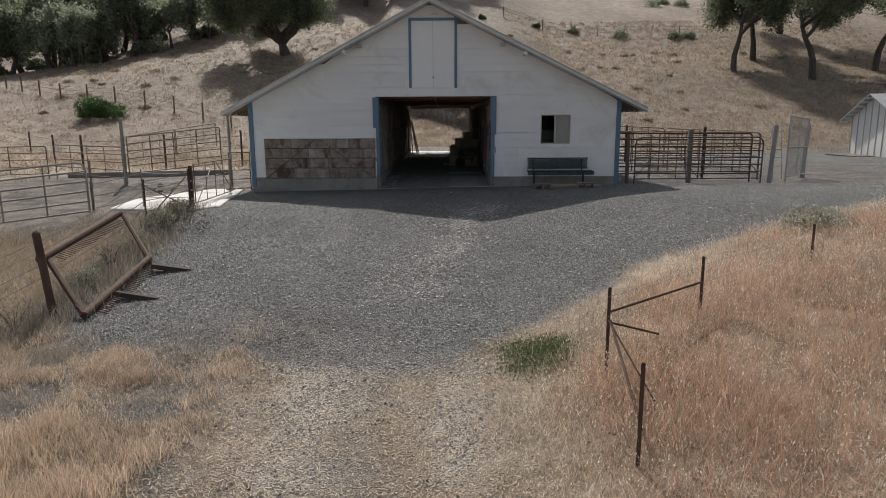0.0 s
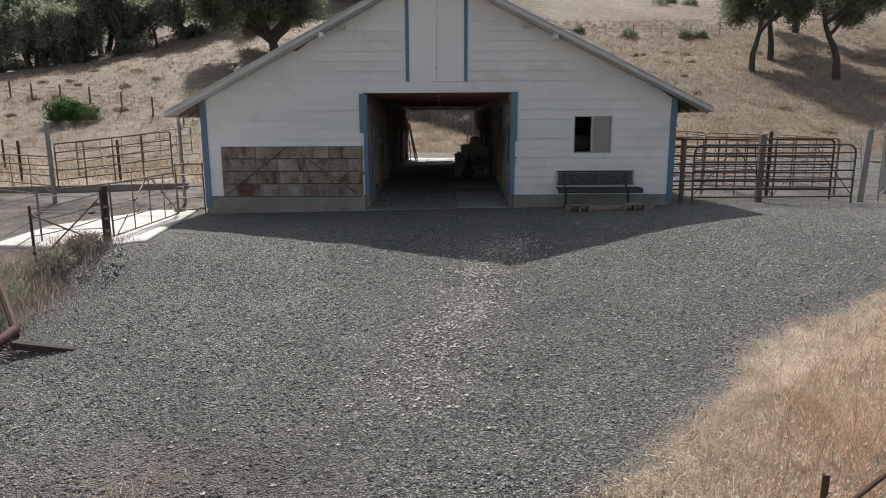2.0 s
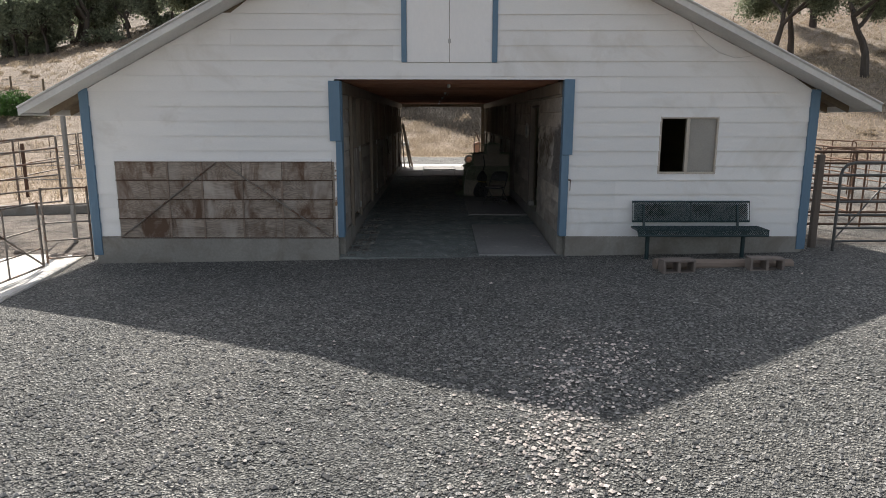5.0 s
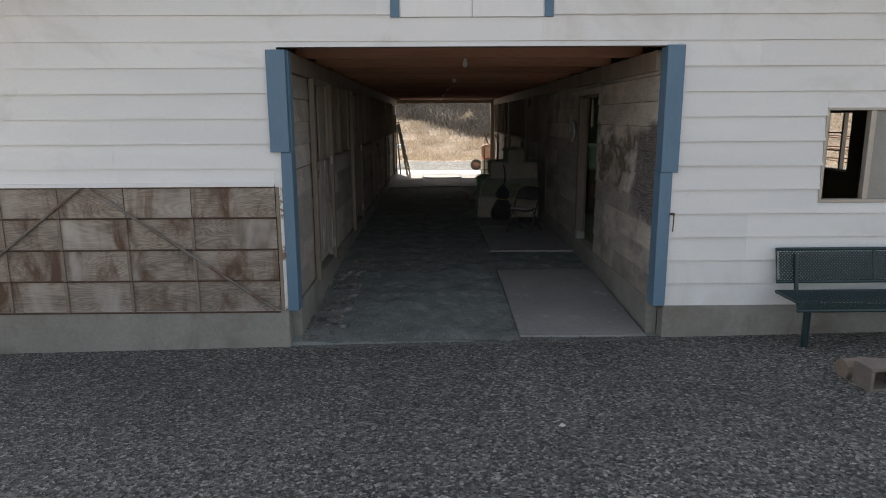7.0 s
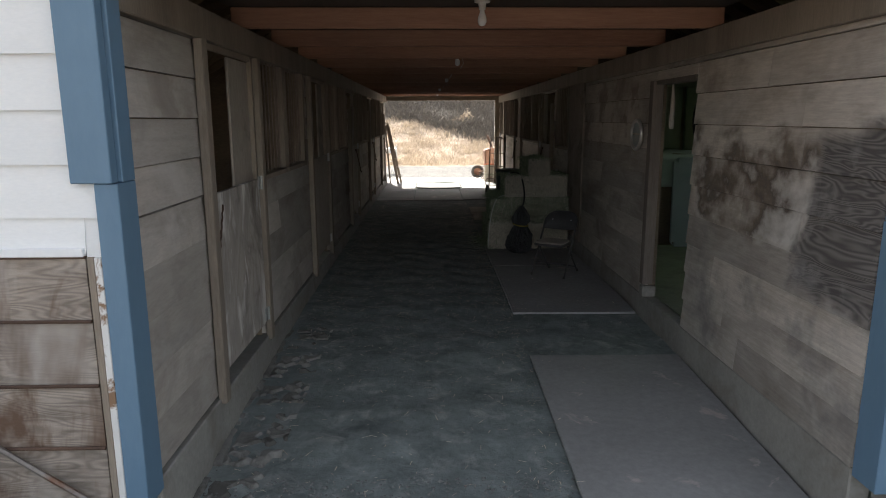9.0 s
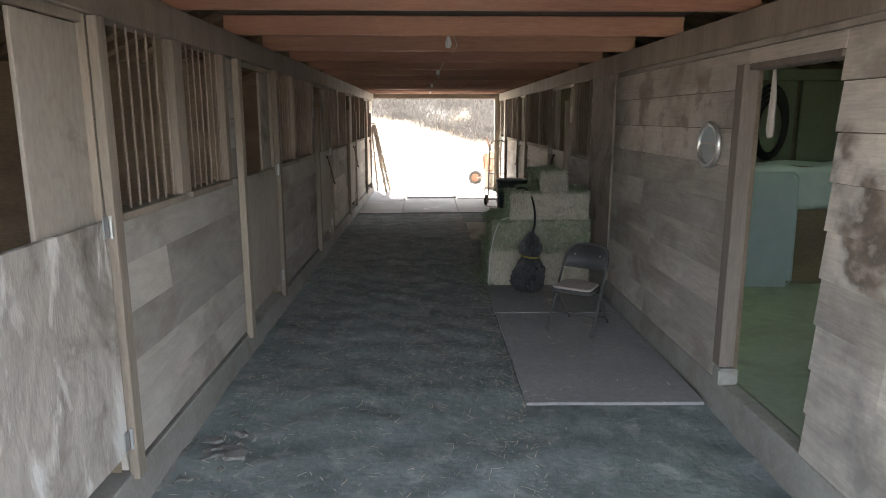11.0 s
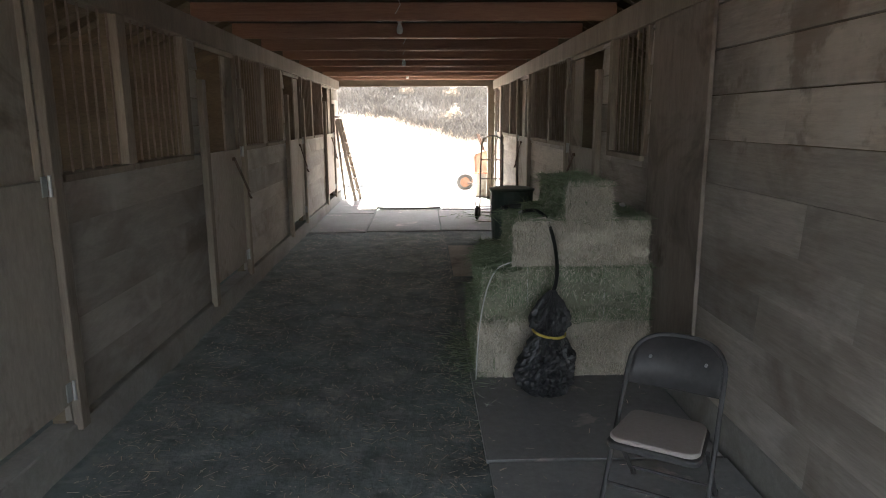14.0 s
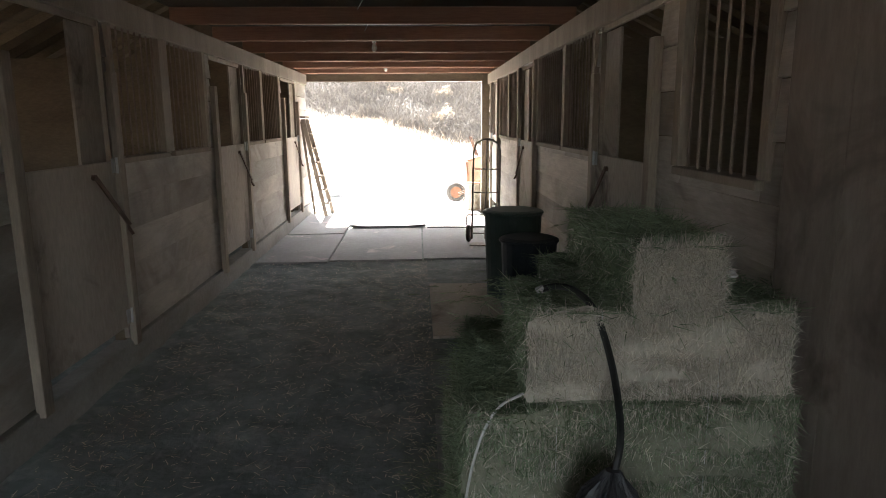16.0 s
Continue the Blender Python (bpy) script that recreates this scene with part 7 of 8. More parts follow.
# ---- trees ----
def tree_mesh(seed, height, spread, lean, trunk_r, forks, leaf_n, leaf_size, low, droop=0.0, bole=0.33):
    """Returns a trunk bmesh and leaf arrays: forked trunk, limbs, and many leaves in clumps round the limb ends."""
    rnd = random.Random(seed)
    nr = np.random.RandomState(seed)
    bm = bmesh.new()
    tips = []

    def limb(p, d, length, r, depth):
        n = 5
        pts, tp = [p.copy()], [1.0]
        q = p.copy()
        dd = d.copy()
        for i in range(n):
            dd = (dd + Vector((rnd.uniform(-1, 1), rnd.uniform(-1, 1), rnd.uniform(-0.5, 0.9))) * 0.20).normalized()
            q = q + dd * (length / n)
            pts.append(q.copy())
            tp.append(1 - 0.5 * (i + 1) / n)
        pipe(bm, pts, r, 7 if depth < 2 else 5, taper=tp)
        if depth >= 2:
            tips.extend(pts[2:])
        if depth < 3:
            for k in range(3 if depth else forks):
                ang = rnd.uniform(0, 2 * math.pi)
                out = Vector((math.cos(ang), math.sin(ang), rnd.uniform(0.05, 0.75)))
                nd = (dd * 0.5 + out * spread).normalized()
                start = pts[-1] if k < 2 else pts[-2]
                limb(start.copy(), nd, (length if depth else height * 0.33) * rnd.uniform(0.55, 0.85), r * (0.55 if depth or bole > 0.3 else 0.68), depth + 1)

    limb(Vector((0, 0, -0.4)), Vector((lean, 0, 1)).normalized(), height * bole, trunk_r, 0)
    T = np.array([tuple(t) for t in tips])
    T = T[T[:, 2] > low]
    T = T[nr.rand(len(T)) < 0.5]
    idx = nr.randint(0, len(T), leaf_n)
    clump = nr.randn(len(T), 3) * 0.25
    P = T[idx] + clump[idx] + nr.randn(leaf_n, 3) * [0.46, 0.46, 0.36]
    ring = np.hypot(P[:, 0], P[:, 1])
    P[:, 2] -= droop * nr.rand(leaf_n) ** 1.6 * np.clip(ring / 2.5 - 0.3, 0, 1) * np.clip(P[:, 2] - 0.5, 0, None)
    D = nr.randn(leaf_n, 3)
    D /= np.linalg.norm(D, axis=1)[:, None]
    E = np.cross(D, nr.randn(leaf_n, 3))
    E /= np.linalg.norm(E, axis=1)[:, None] + 1e-6
    s = nr.uniform(0.6, 1.3, leaf_n)[:, None] * leaf_size
    V = np.stack([P - D * s, P + E * s * 0.55, P + D * s, P - E * s * 0.55], 1).reshape(-1, 3)
    return bm, V, np.arange(4 * leaf_n).reshape(-1, 4)


def make_tree(label, material, at, *args, group="oaks", name="oak_tree"):
    bm, V, F = tree_mesh(*args)
    t = thing(name, label, "tree", group, at)
    part("trunk", bm, BARK, t)
    mesh_np("crown", V, F, material, t)
    return t


def at_ground(x, y, rz=0, s=1.0, dz=0.0):
    return pose(x, y, gz(x, y) + dz, 0, 0, rz) @ Matrix.Scale(s, 4)


def plant(src, x, y, rz, s):
    t = copy_thing(src, pose(x, y, gz(x, y), 0, 0, rz))
    t.scale = (s, s, s)
    return t


oak_a = make_tree("spreading dark green oak on the dry hillside", LEAF, at_ground(37.6, 52.7), 3, 19.0, 0.95, 0.03, 0.42, 3, 42000, 0.125, 5.6, 0.25)
oak_b = make_tree("dark oak with a leaning forked trunk", LEAF, at_ground(29.85, 54.1), 8, 17.0, 0.9, 0.05, 0.36, 4, 38000, 0.12, 4.2, 0.4)
make_tree("old broad oak with a thick forked trunk", LEAF, at_ground(-21.0, 61.0), 12, 19.0, 1.35, -0.05, 0.72, 6, 70000, 0.13, 2.2, 0.55, 0.12)
pale = make_tree("pale grey-green oak at the edge of the wood", LEAF_PALE, at_ground(-52.0, 69.5), 21, 10.0, 1.0, 0.0, 0.25, 4, 15000, 0.17, 0.4, 0.75)
dense = make_tree("dark leafy oak crowded in the wood", LEAF, at_ground(-57.5, 73.0), 31, 13.0, 1.05, 0.05, 0.45, 4, 17000, 0.19, 0.6, 0.7)
plant(oak_b, 34.7, 61.5, 130, 1.05)
plant(oak_a, 43.1, 74.2, 75, 1.1)
plant(oak_a, 47.0, 58.0, 200, 1.0)
plant(oak_b, 55.0, 62.0, 20, 1.2)
rt = random.Random(4)
# wood along the foot of the far slope, three deep
edge_y = lambda x: np.interp(x, [-110, -62.8, -48.4, -40.8, -33.9, -27.0, -14.0], [78, 72.5, 67.5, 67.5, 73.0, 80.0, 92.0])
for k in range(16):
    x = -92 + 4.1 * k + rt.uniform(-1.2, 1.2)
    plant((pale, pale, dense, pale, pale)[k % 5], x, float(edge_y(x)) + rt.uniform(0, 3), rt.uniform(0, 360), rt.uniform(0.85, 1.1))
for k in range(13):
    x = -95 + 6.4 * k + rt.uniform(-2, 2)
    plant((dense, dense, pale)[k % 3], x, float(edge_y(x)) + 9 + rt.uniform(-2, 3), rt.uniform(0, 360), rt.uniform(1.0, 1.3))
for k in range(9):
    x = -98 + 9.5 * k + rt.uniform(-2, 2)
    plant(dense, x, float(edge_y(x)) + 22 + rt.uniform(-2, 4), rt.uniform(0, 360), rt.uniform(1.3, 1.6))
for x, y, s, src in ((-28, 84, 1.0, dense), (-8, 92, 1.1, dense), (0, 96, 1.0, oak_b), (-15.5, 90, 1.0, dense)):
    plant(src, x, y, rt.uniform(0, 360), s)


def shrub(x, y, rx, rz, n, material, label, leaf=0.07, seed=0, name="shrub"):
    nr = np.random.RandomState(seed)
    t = thing(name, label, "shrub", "shrubs", pose(x, y, gz(x, y)))
    u = nr.randn(n, 3)
    u /= np.linalg.norm(u, axis=1)[:, None]
    lump = 1 + 0.22 * np.sin(u[:, 0] * 5 + seed) + 0.18 * np.sin(u[:, 1] * 7 + 2 * seed) + 0.15 * np.sin(u[:, 2] * 6 + u[:, 0] * 4)
    rad = nr.uniform(0.45, 1.0, n) ** 0.4 * lump
    P = u * rad[:, None] * [rx, rx * 0.8, rz]
    P[:, 2] = np.abs(P[:, 2]) + 0.02
    D = nr.randn(n, 3)
    D /= np.linalg.norm(D, axis=1)[:, None]
    E = np.cross(D, nr.randn(n, 3))
    E /= np.linalg.norm(E, axis=1)[:, None] + 1e-6
    s = nr.uniform(0.6, 1.3, n)[:, None] * leaf
    V = np.stack([P - D * s, P + E * s * 0.5, P + D * s, P - E * s * 0.5], 1).reshape(-1, 3)
    mesh_np("leaves", V, np.arange(4 * n).reshape(-1, 4), material, t)
    bm = bmesh.new()
    for k in range(7):
        a = 2 * math.pi * k / 7
        pipe(bm, [(0, 0, -0.1), (0.3 * rx * math.cos(a), 0.3 * rx * math.sin(a), 0.4 * rz), (0.6 * rx * math.cos(a), 0.6 * rx * math.sin(a), 0.8 * rz)], 0.02 * rx, 5, taper=[1, 0.7, 0.3])
    part("stems", bm, BARK, t)
    return t


shrub(-31.4, 37.6, 1.9, 1.5, 11000, LEAF_BRIGHT, "rounded bright green bush in the dry field", 0.07, 3)
for k, (x, y, r) in enumerate(((15.6, 76, 0.8), (21.6, 74, 1.15), (28.7, 73, 1.0), (30.6, 73, 0.8), (11, 76, 0.6), (31.3, 95, 1.4), (36, 95, 1.2), (33.5, 97, 0.9), (5, 74, 0.5), (-5, 50, 0.5))):
    shrub(x, y, r, r * 0.9, 1500, LEAF_PALE if k % 2 else LEAF, "small green shrub on the dry hillside", 0.09, 20 + k)
for k, (x, y, r) in enumerate(((7.9, -7.6, 0.55), (8.6, -7.0, 0.4))):
    shrub(x, y, r * 1.2, r * 0.8, 2200, SAGE, "pale grey-green weed bush at the gravel's edge", 0.035, 40 + k)
for k, (x, y, r) in enumerate(((-5.95, -4.95, 0.3), (-6.15, -5.7, 0.38), (-6.35, -7.6, 0.45), (-6.2, -8.8, 0.4), (-6.5, -10.4, 0.5), (-6.3, -6.6, 0.4), (-6.0, -5.25, 0.25))):
    shrub(x, y, r * 0.9, r * 0.95, 800, SAGE if k % 2 else BRUSH, "dry grey-brown weeds along the wire fence", 0.022, 60 + k, name="weed_clump")
ru = random.Random(14)
for k in range(9):
    x = -84 + 6.0 * k + ru.uniform(-1, 1)
    shrub(x, float(edge_y(x)) + 1.5 + ru.uniform(-0.5, 2), ru.uniform(1.3, 2.2), ru.uniform(1.2, 2.4), 1600, LEAF_PALE if k % 3 else LEAF, "leafy undergrowth at the edge of the wood", 0.16, 200 + k, name="undergrowth")
for k in range(26):
    x, y = ru.uniform(-45, -14), ru.uniform(38, 66)
    r = ru.uniform(0.35, 0.8)
    shrub(x, y, r, r * 0.45, 260, STRAW_DULL, "low dry tussock on the hillside", 0.09, 240 + k, name="tussock")
for k in range(30):
    x, y = ru.uniform(8, 46), ru.uniform(33, 66)
    r = ru.uniform(0.3, 0.7)
    shrub(x, y, r, r * 0.45, 260, STRAW_DULL, "low dry tussock on the hillside", 0.09, 300 + k, name="tussock")
rb = random.Random(9)
for k in range(44):
    x = rb.uniform(-9.5, 9.5)
    y = float(brush_line(x)) + 0.8 + 12 * rb.random() ** 1.2
    r = rb.uniform(0.3, 0.7)
    shrub(x, y, r, r * rb.uniform(0.5, 0.9), 380, BRUSH_DARK if k % 3 else STRAW_DULL, "dry grey-brown brush on the slope behind the barn", 0.06, 80 + k, name="brush")
hf = [(8.0 + 3.6 * i, 76.0 - 0.35 * i) for i in range(8)]
wire_fence("wire_fence", hf, (0.5, 0.9, 1.3), 0.05, 1.5, "thin posts and wires crossing the dry hillside", PIPE)


# ---- grass, gravel, straw ----
def blades(name, P, H, W, material, label, seed, bend=0.45):
    """Bent grass blades at the places P with heights H."""
    nr = np.random.RandomState(seed)
    n = len(P)
    a = nr.uniform(0, 2 * np.pi, n)
    U = np.stack([np.cos(a), np.sin(a), np.zeros(n)], -1) * W[:, None]
    b = nr.uniform(0, 2 * np.pi, n)
    L = np.stack([np.cos(b), np.sin(b), np.zeros(n)], -1) * (H * nr.uniform(0.15, 1.0, n) * bend)[:, None]
    Z = np.array([0, 0, 1.0])
    M = P + L * 0.35 + Z * (H * 0.6)[:, None]
    T = P + L + Z * H[:, None]
    V = np.stack([P - U, P + U, M + U * 0.7, M - U * 0.7, T], 1).reshape(-1, 3)
    i = np.arange(n) * 5
    F = np.stack([i, i + 1, i + 2, i + 3], -1).tolist() + np.stack([i + 3, i + 2, i + 4], -1).tolist()
    ob = mesh_np(name, V, F, material)
    return tagged(ob, label, "grass", kind="stuff")


def scatter(n, x0, x1, y0, y1, keep, seed):
    nr = np.random.RandomState(seed)
    x, y = nr.uniform(x0, x1, n), nr.uniform(y0, y1, n)
    rim = np.minimum.reduce([x - x0, x1 - x, y - y0, y1 - y])
    k = nr.rand(n) < keep(x, y) * sstep(0.0, 0.9, rim + 0.35 * wob(x, y, 0.5, 11.0))
    x, y = x[k], y[k]
    return np.stack([x, y, ground_z(x, y) + relief(x, y) - 0.006], -1), nr


def red_share(x, y):
    return sstep(0.9, 2.3, x - gravel_edge(y) + 0.5 * wob(x, y, 0.8, 2.0)) * sstep(-4.5, -7, y) * (0.65 + 0.35 * wob(x, y, 0.9, 9.0))


green_spot = lambda x, y: np.exp(-(((x - 2.0) / 0.52) ** 4 + ((y + 11.72) / 0.56) ** 4) * (1 + 0.5 * wob(x, y, 0.15, 2.0)))
clump = lambda x, y, s, k: np.clip(0.5 + 0.5 * wob(x, y, s, k) + 0.3 * wob(x, y, s * 0.37, k + 3), 0, 1)
P, nr = scatter(200000, -0.8, 14.0, -18.4, -3.0, lambda x, y: sstep(0.2, 1.6, x - gravel_edge(y)) * (x < 13) * red_share(x, y), 101)
blades("tall_red_grass", P, (0.14 + 0.34 * clump(P[:, 0], P[:, 1], 0.55, 1.0)) * nr.uniform(0.6, 1.15, len(P)), nr.uniform(0.0014, 0.0042, len(P)), STRAW_RED, "tall dry reddish grass on the bank", 102, 1.5)
P, nr = scatter(160000, -0.8, 17.0, -18.4, 1.9, lambda x, y: sstep(-0.1, 0.9, x - gravel_edge(y) + 0.3 * wob(x, y, 0.4, 3.0)) * (1 - 0.6 * red_share(x, y)) * (0.6 + 0.4 * wob(x, y, 0.5, 5.0)) * (1 - 0.92 * green_spot(x, y)), 103)
blades("golden_grass", P, (0.06 + 0.26 * clump(P[:, 0], P[:, 1], 0.45, 2.0)) * nr.uniform(0.6, 1.2, len(P)), nr.uniform(0.0016, 0.0046, len(P)), STRAW, "dry golden grass along the gravel's edge", 104, 1.7)
P, nr = scatter(52000, 0.5, 13.0, -17.5, -4.0, lambda x, y: sstep(0.3, 1.4, x - gravel_edge(y)) * clump(x, y, 0.7, 6.0) ** 2, 151)
blades("dark_weeds", P, nr.uniform(0.08, 0.3, len(P)), nr.uniform(0.002, 0.004, len(P)), BRUSH, "darker weeds among the dry grass", 152, 0.9)
# seed heads that catch the light
P, nr = scatter(48000, 0.5, 13.0, -17.5, -4.0, lambda x, y: sstep(0.7, 2.0, x - gravel_edge(y)) * (0.3 + 0.7 * clump(x, y, 0.8, 7.0)), 105)
P[:, 2] += nr.uniform(0.2, 0.42, len(P))
blades("oat_seed_heads", P, nr.uniform(0.018, 0.040, len(P)), nr.uniform(0.003, 0.009, len(P)), surface("pale_seed_husk", (0.74, 0.68, 0.57), (0.88, 0.84, 0.75), 2, 10, spread=0.1, bump=0, island=True, glow=0.4), "pale wild oat seed heads above the grass", 106)
left_tall = lambda x, y: np.clip(sstep(-2.55, -3.1, x + 0.15 * wob(x, y, 0.3, 1.0)) * sstep(-12.95, -13.4, y + 0.25 * wob(x, y, 0.4, 2.0) - 0.25 * (x + 4)), 0, 1)
P, nr = scatter(90000, -8.4, -1.2, -17.4, -11.4, left_tall, 107)
blades("golden_grass", P, (0.12 + 0.24 * clump(P[:, 0], P[:, 1], 0.4, 4.0)) * nr.uniform(0.6, 1.2, len(P)), nr.uniform(0.0014, 0.0042, len(P)), STRAW_PINK, "tall pinkish dry grass beside the drive", 108, 0.8)
P, nr = scatter(170000, -9.0, 4.3, -17.9, -9.5, lambda x, y: straw_share(x, y) * (1 - 0.55 * drive_dust(x, y)) * (0.25 + 0.75 * clump(x, y, 0.33, 8.0) ** 1.5) * (1 - 0.92 * green_spot(x, y)), 109)
blades("short_dry_grass", P, nr.uniform(0.015, 0.085, len(P)) * (0.6 + 0.9 * sstep(-2.2, -3.6, P[:, 0])), nr.uniform(0.0025, 0.006, len(P)), STRAW, "short trodden dry grass on the drive", 110, 1.4)
P, nr = scatter(110000, -8.4, -0.9, -14.6, -9.9, lambda x, y: (0.35 + 0.65 * straw_share(x, y)) * sstep(-10.5, -11.0, y) * clump(x, y, 0.28, 12.0) ** 2.5 * sstep(-1.8, -3.0, x), 153)
blades("dark_weeds", P, nr.uniform(0.03, 0.16, len(P)), nr.uniform(0.002, 0.004, len(P)), BRUSH, "dark dry weeds at the gravel's edge", 154, 1.0)
P, nr = scatter(90000, -14.0, -5.4, -15.0, -3.5, lambda x, y: straw_share(x, y) * sstep(-5.5, -6.2, x), 111)
blades("golden_grass", P, nr.uniform(0.05, 0.24, len(P)), nr.uniform(0.002, 0.006, len(P)), STRAW_DULL, "dry golden grass beyond the wire fence", 112, 1.3)
P, nr = scatter(42000, -7.6, -4.4, -12.0, -3.4, lambda x, y: 0.9 * np.exp(-((x + 6.15) / 0.5) ** 2) * (0.3 + 0.7 * clump(x, y, 0.3, 5.0)) * sstep(-11.2, -10.6, y) * sstep(-4.2, -4.6, y), 113)
blades("dark_weeds", P, nr.uniform(0.1, 0.35, len(P)), nr.uniform(0.003, 0.006, len(P)), BRUSH, "dry dark weeds along the wire fence", 114, 0.8)
P, nr = scatter(190000, -0.4, 4.2, -13.8, -9.8, lambda x, y: green_spot(x, y) * (0.6 + 0.4 * clump(x, y, 0.2, 3.0)), 115)
blades("green_weed_patch", P, nr.uniform(0.010, 0.042, len(P)), nr.uniform(0.004, 0.009, len(P)), WEED, "patch of low green weeds at the gravel's edge", 116, 1.0)
# ragged golden tufts on the dark soil between the gravel and the tall grass
P, nr = scatter(90000, -7.6, -1.4, -13.9, -10.4, lambda x, y: sstep(-10.75, -11.2, y + 0.3 * wob(x, y, 0.5, 2.0)) * sstep(-1.9, -2.9, x) * clump(x, y, 0.26, 21.0) ** 2, 155)
blades("golden_tufts", P, (0.04 + 0.16 * clump(P[:, 0], P[:, 1], 0.3, 13.0)) * nr.uniform(0.5, 1.2, len(P)), nr.uniform(0.0018, 0.004, len(P)), STRAW_PINK, "ragged golden tufts on dark soil beside the drive", 156, 1.3)
# field and hillside tufts
def tufts(C, nr, per, wide):
    """Blade roots gathered round tuft centres."""
    Q = np.repeat(C, per, 0)
    Q[:, :2] += nr.randn(len(Q), 2) * wide
    Q[:, 2] = ground_z(Q[:, 0], Q[:, 1]) - 0.02
    return Q


P, nr = scatter(12000, -62.0, -7.5, 3.0, 78.0, lambda x, y: straw_share(x, y) * np.clip(1.2 - y / 110, 0.2, 1) * sstep(75, 10, -x), 117)
P = tufts(P, nr, 9, 0.16)
blades("field_grass", P, nr.uniform(0.08, 0.36, len(P)), (0.004 + 0.00034 * (P[:, 1] + 20)) * nr.uniform(0.5, 1.3, len(P)), STRAW_DULL, "dry golden grass tufts of the field", 118, 1.6)
P, nr = scatter(13000, -8.0, 55.0, 25.0, 82.0, lambda x, y: straw_share(x, y) * np.clip(1.2 - (y - 20) / 90, 0.2, 1) * (1 - sstep(11, 8, np.abs(x + 0.5)) * sstep(-0.5, 0.8, y - brush_line(x))), 119)
P = tufts(P, nr, 9, 0.18)
blades("hill_grass", P, nr.uniform(0.08, 0.36, len(P)), (0.004 + 0.00034 * (P[:, 1] + 20)) * nr.uniform(0.5, 1.3, len(P)), STRAW_DULL, "dry golden grass tufts of the hillside", 120, 1.6)
P, nr = scatter(60000, -6.0, 6.0, 24.5, 35.0, lambda x, y: straw_share(x, y) * 0.75 * sstep(0.6, -0.6, y - brush_line(x) + 0.8 * wob(x, y, 0.8, 4.0)), 121)
blades("rear_bank_grass", P, (0.05 + 0.34 * clump(P[:, 0], P[:, 1], 0.5, 6.0) ** 2) * nr.uniform(0.5, 1.2, len(P)), nr.uniform(0.003, 0.007, len(P)), STRAW_DULL, "dry grass tufts on the bank behind the barn", 122, 1.5)

P, nr = scatter(170000, -10.0, 9.0, 28.5, 46.0, lambda x, y: sstep(-0.5, 0.8, y - brush_line(x) + 0.8 * wob(x, y, 0.8, 4.0)) * (0.25 + 0.75 * clump(x, y, 0.7, 3.0)), 123)
blades("slope_brush", P, nr.uniform(0.10, 0.60, len(P)), nr.uniform(0.005, 0.015, len(P)), BRUSH_DARK, "grey-brown dry brush covering the slope behind the barn", 124, 2.0)


def stones(name, P, S, material, label, seed):
    nr = np.random.RandomState(seed)
    n = len(P)
    base = np.array([(1, 0, 0), (0, 1, 0), (-1, 0, 0), (0, -1, 0), (0, 0, 1), (0, 0, -0.6)], float)
    V = base[None] * nr.uniform(0.6, 1.3, (n, 6, 1)) * S[:, None, None] * np.array([1, 1, 0.62])
    a = nr.uniform(0, 2 * np.pi, n)
    c, s = np.cos(a)[:, None], np.sin(a)[:, None]
    x, y = V[..., 0] * c - V[..., 1] * s, V[..., 0] * s + V[..., 1] * c
    V = np.stack([x, y, V[..., 2]], -1) + P[:, None]
    f = np.array([(0, 1, 4), (1, 2, 4), (2, 3, 4), (3, 0, 4)])
    F = (np.arange(n)[:, None, None] * 6 + f[None]).reshape(-1, 3)
    return tagged(mesh_np(name, V.reshape(-1, 3), F, material), label, "gravel", kind="stuff")


gravel_keep = lambda x, y: (1 - straw_share(x, y)) * np.clip(0.35 + 0.65 * sstep(-1.0, -6.0, y), 0, 1)
P, nr = scatter(90000, -7.0, 11.0, -13.4, 0.85, lambda x, y: gravel_keep(x, y) * (y < -0.07) * (x > -6.0), 131)
P[:, 2] += 0.010
stones("gravel", P, (0.008 + 0.026 * nr.rand(len(P)) ** 3) * (0.62 + 0.38 * sstep(-2.2, -4.5, P[:, 1])), ROCK, "loose grey gravel of the yard", 132)
streak = lambda x, y: np.exp(-((x - (0.62 + 0.28 * np.clip(y + 7, -3, 4)) + 0.25 * wob(x, y, 0.5, 2.0)) / 0.55) ** 2) * sstep(-10.5, -8, y) * sstep(-3.6, -4.8, y)
P, nr = scatter(30000, -1.5, 2.6, -10.5, -3.4, lambda x, y: streak(x, y) * (0.4 + 0.6 * clump(x, y, 0.3, 4.0)), 133)
P[:, 2] += 0.012
stones("pale_stones", P, 0.008 + 0.021 * nr.rand(len(P)) ** 2, PINKROCK, "pale pinkish stones spread down the yard", 134)
P, nr = scatter(1500, -5.0, 9.0, -11.5, -0.5, lambda x, y: (1 - straw_share(x, y)) * (0.10 + 0.70 * sstep(-3.0, -5.0, y)), 135)
P[:, 2] += 0.015
stones("pale_stones", P, 0.009 + 0.022 * nr.rand(len(P)) ** 2, PINKROCK, "single pale stones lying on the gravel", 136)
P, nr = scatter(7000, -4.5, 2.4, -17.5, -11.2, lambda x, y: 0.35 + 0.65 * drive_dust(x, y), 137)
P[:, 2] += 0.01
stones("gravel", P, nr.uniform(0.008, 0.022, len(P)), ROCK, "scattered gravel on the drive", 138)
nr = np.random.RandomState(171)
P = np.stack([nr.uniform(-1.72, 1.72, 5000), -0.12 + 0.8 * nr.rand(5000) ** 2.2, np.zeros(5000)], -1)
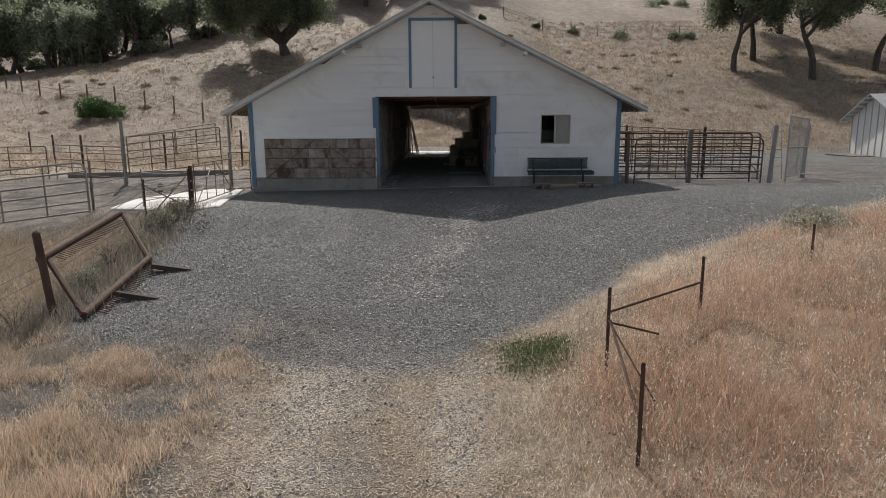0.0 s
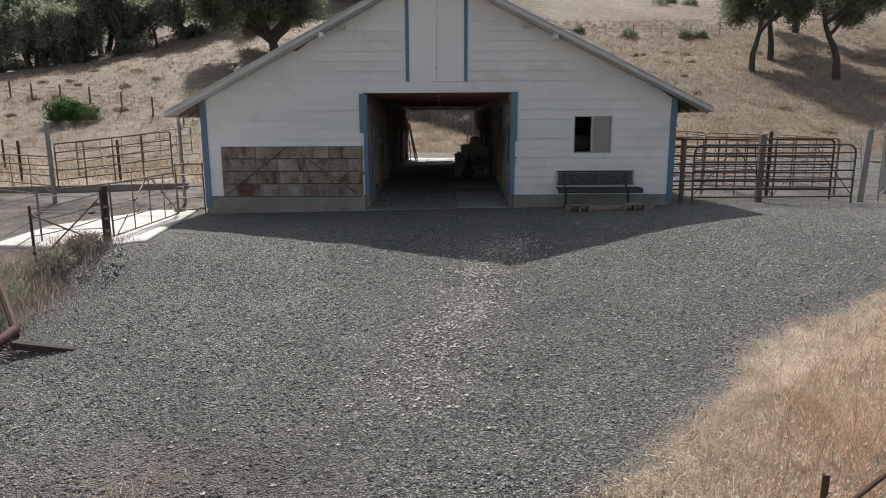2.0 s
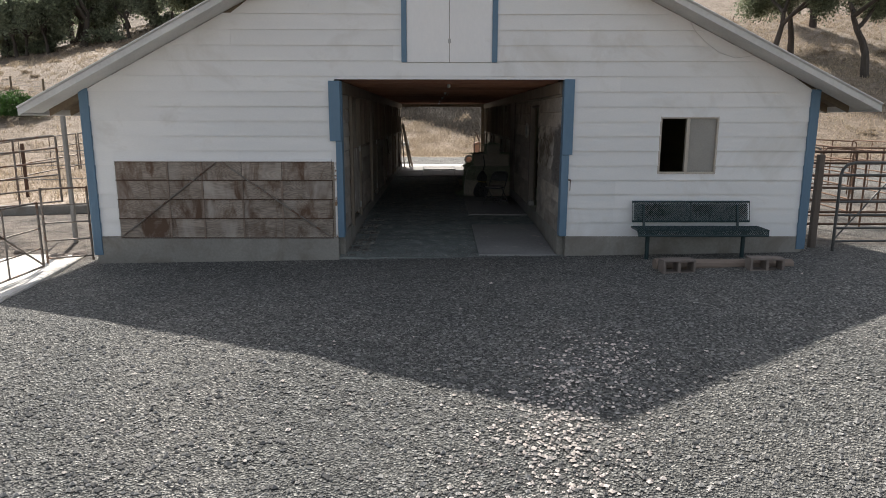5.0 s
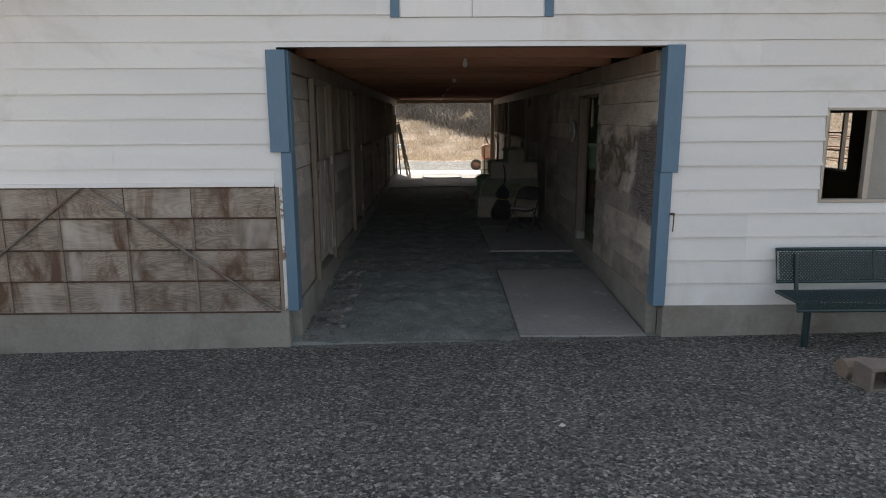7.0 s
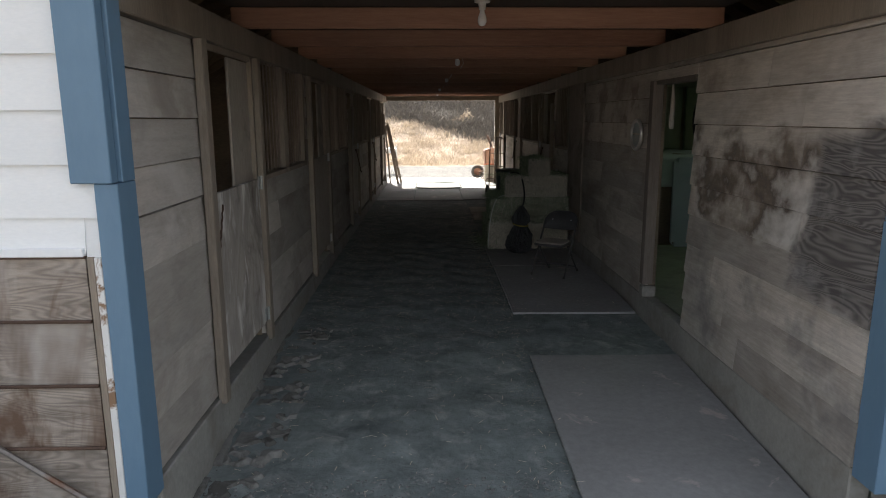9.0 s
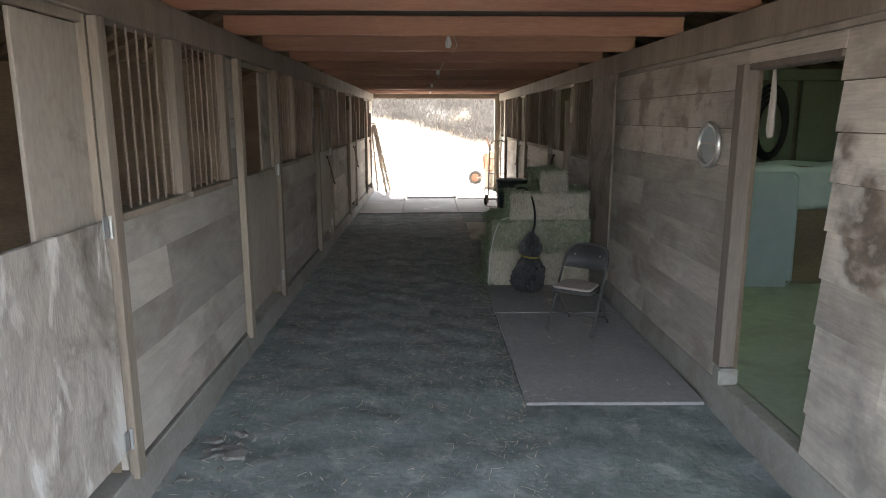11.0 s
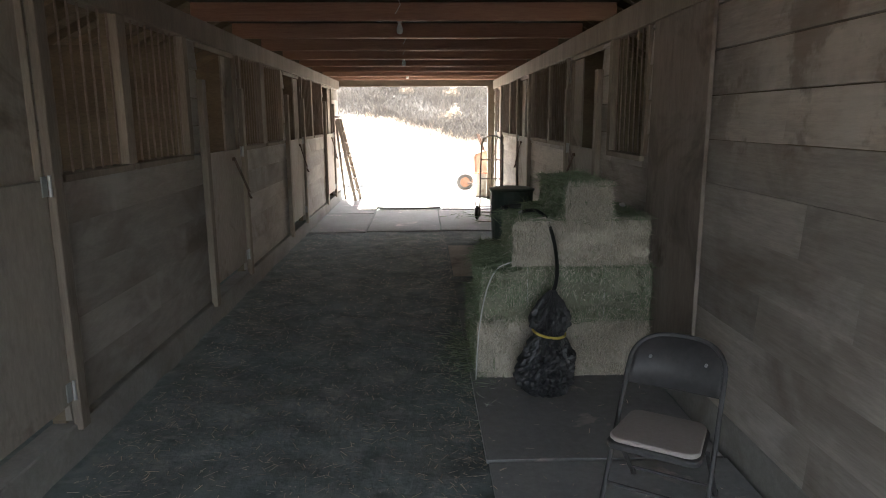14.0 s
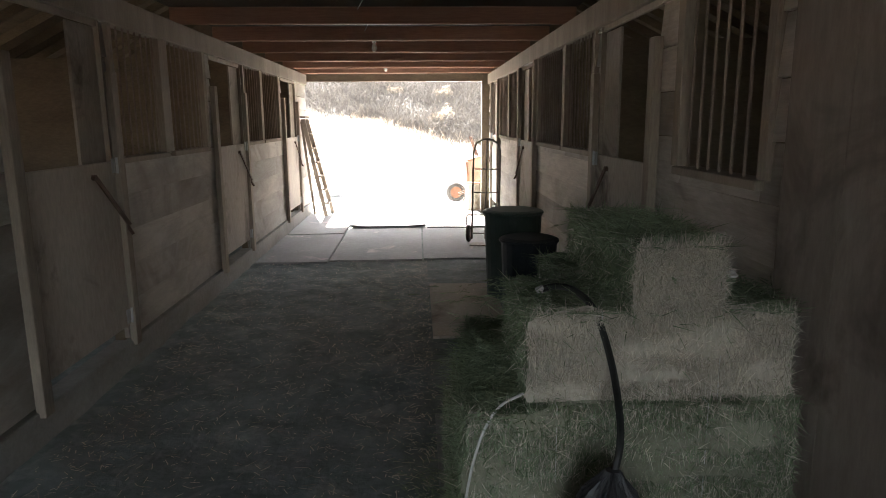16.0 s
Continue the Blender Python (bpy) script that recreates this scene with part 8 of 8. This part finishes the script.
P = P[(P[:, 0] < 0.44) | (P[:, 1] < 0.03)]
P[:, 2] = np.where(P[:, 1] < -0.03, ground_z(P[:, 0], P[:, 1]), floor_z(P[:, 1])) + 0.004
stones("gravel", P, 0.005 + 0.011 * nr.rand(len(P)) ** 2, DOORGRIT, "gravel trodden into the doorway", 172)


def strewn(name, P, half, wide, material, label, category, seed):
    """Thin flat pieces lying at random on the ground."""
    nr = np.random.RandomState(seed)
    n = len(P)
    a = nr.uniform(0, np.pi, n)
    D = np.stack([np.cos(a), np.sin(a), 0.25 * nr.randn(n)], -1) * (half * nr.uniform(0.4, 1.2, n))[:, None]
    E = np.stack([-np.sin(a), np.cos(a), 0.3 * nr.randn(n)], -1) * wide
    V = np.stack([P - D - E, P + D - E, P + D + E, P - D + E], 1).reshape(-1, 3)
    return tagged(mesh_np(name, V, np.arange(4 * n).reshape(-1, 4), material), label, category, kind="stuff")


P, nr = scatter(110000, -8.8, 5.8, -17.9, -9.8, lambda x, y: np.clip(straw_share(x, y) * 1.2, 0, 1) * (1 - 0.45 * drive_dust(x, y)) * (0.35 + 0.65 * clump(x, y, 0.25, 15.0)) * (1 - 0.92 * green_spot(x, y)), 161)
P[:, 2] += 0.012
strewn("straw_litter", P, 0.035, 0.004, STRAW, "pale bits of straw strewn over the drive", "straw", 162)
P, nr = scatter(26000, -8.0, 3.8, -17.9, -10.0, lambda x, y: sstep(-10.6, -11.3, y) * clump(x, y, 0.22, 17.0) ** 2 * (0.25 * straw_share(x, y) + 0.75 * sstep(-2.4, -3.4, x)), 163)
P[:, 2] += 0.008
stones("clods", P, 0.008 + 0.022 * nr.rand(len(P)) ** 2, surface("dark_soil_clod", (0.08, 0.065, 0.053), (0.20, 0.165, 0.135), 2.0, 30, spread=0.35, bump=0.2, island=True), "small dark clods of soil on the drive", 164)
# The land does not lie square to the barn: it drifts sideways and falls with the distance from the front wall.
def drift(x, y):
    near = y < 0
    k = np.where(near, 1.0, sstep(7, 13, np.abs(x)))
    dx = k * y * np.where(near, 0.025 - 0.0007 * x, 0.030) + np.where(near, 0.0, k * 0.0003 * x * x * sstep(0, 30, y))
    dz = k * y * np.where(near, 0.0006 * x - 0.024, -0.025)
    return dx, dz


moved = set()
for ob in [ground, *(o for o in scene.objects if o not in before_land), *(o for o in scene.objects if o.name.startswith("cinder_block"))]:
    root = ob
    while root.parent:
        root = root.parent
    if root.location.length > 1e-6:
        if ob is root:
            dx, dz = drift(np.array([ob.location.x]), np.array([ob.location.y]))
            ob.location.x += float(dx[0])
            ob.location.z += float(dz[0])
    elif ob.type == "MESH" and ob.data.name not in moved:
        moved.add(ob.data.name)
        co = np.empty(len(ob.data.vertices) * 3)
        ob.data.vertices.foreach_get("co", co)
        co = co.reshape(-1, 3)
        dx, dz = drift(co[:, 0], co[:, 1])
        co[:, 0] += dx
        co[:, 2] += dz
        ob.data.vertices.foreach_set("co", co.ravel())
        ob.data.update()
# straw dust on the aisle floor
nr = np.random.RandomState(141)
n = 40000
Q = np.stack([nr.uniform(-1.65, 1.6, n), nr.uniform(0.3, 13.3, n), np.full(n, 0.0255)], -1)
ok = ((Q[:, 0] < 0.44) | (nr.rand(n) < 0.10)) & (nr.rand(n) < (0.10 + 0.55 * sstep(1.5, 5.5, Q[:, 1])) * (0.5 + 1.6 * np.exp(-((Q[:, 0] - 0.40) / 0.16) ** 2) + 0.4 * np.exp(-((Q[:, 0] + 1.5) / 0.2) ** 2)))
Q = Q[ok]
n = len(Q)
Q[:, 2] = floor_z(Q[:, 1]) + np.where(Q[:, 0] < 0.44, 0.012 * wob(Q[:, 0], Q[:, 1], 0.23, 2.0) + 0.010 * wob(Q[:, 0], Q[:, 1], 0.08, 6.0) + 0.001, 0.030)
a = nr.uniform(0, np.pi, n)
D = np.stack([np.cos(a), np.sin(a), 0.04 * nr.randn(n)], -1) * (0.006 + 0.030 * nr.rand(n) ** 2.2)[:, None]
E = np.stack([-np.sin(a), np.cos(a), np.zeros(n)], -1) * 0.0021
V = np.stack([Q - D - E, Q + D - E, Q + D + E, Q - D + E], 1).reshape(-1, 3)
tagged(mesh_np("straw_litter", V, np.arange(4 * n).reshape(-1, 4), STRAW), "bits of straw strewn over the aisle floor", "straw", kind="stuff")
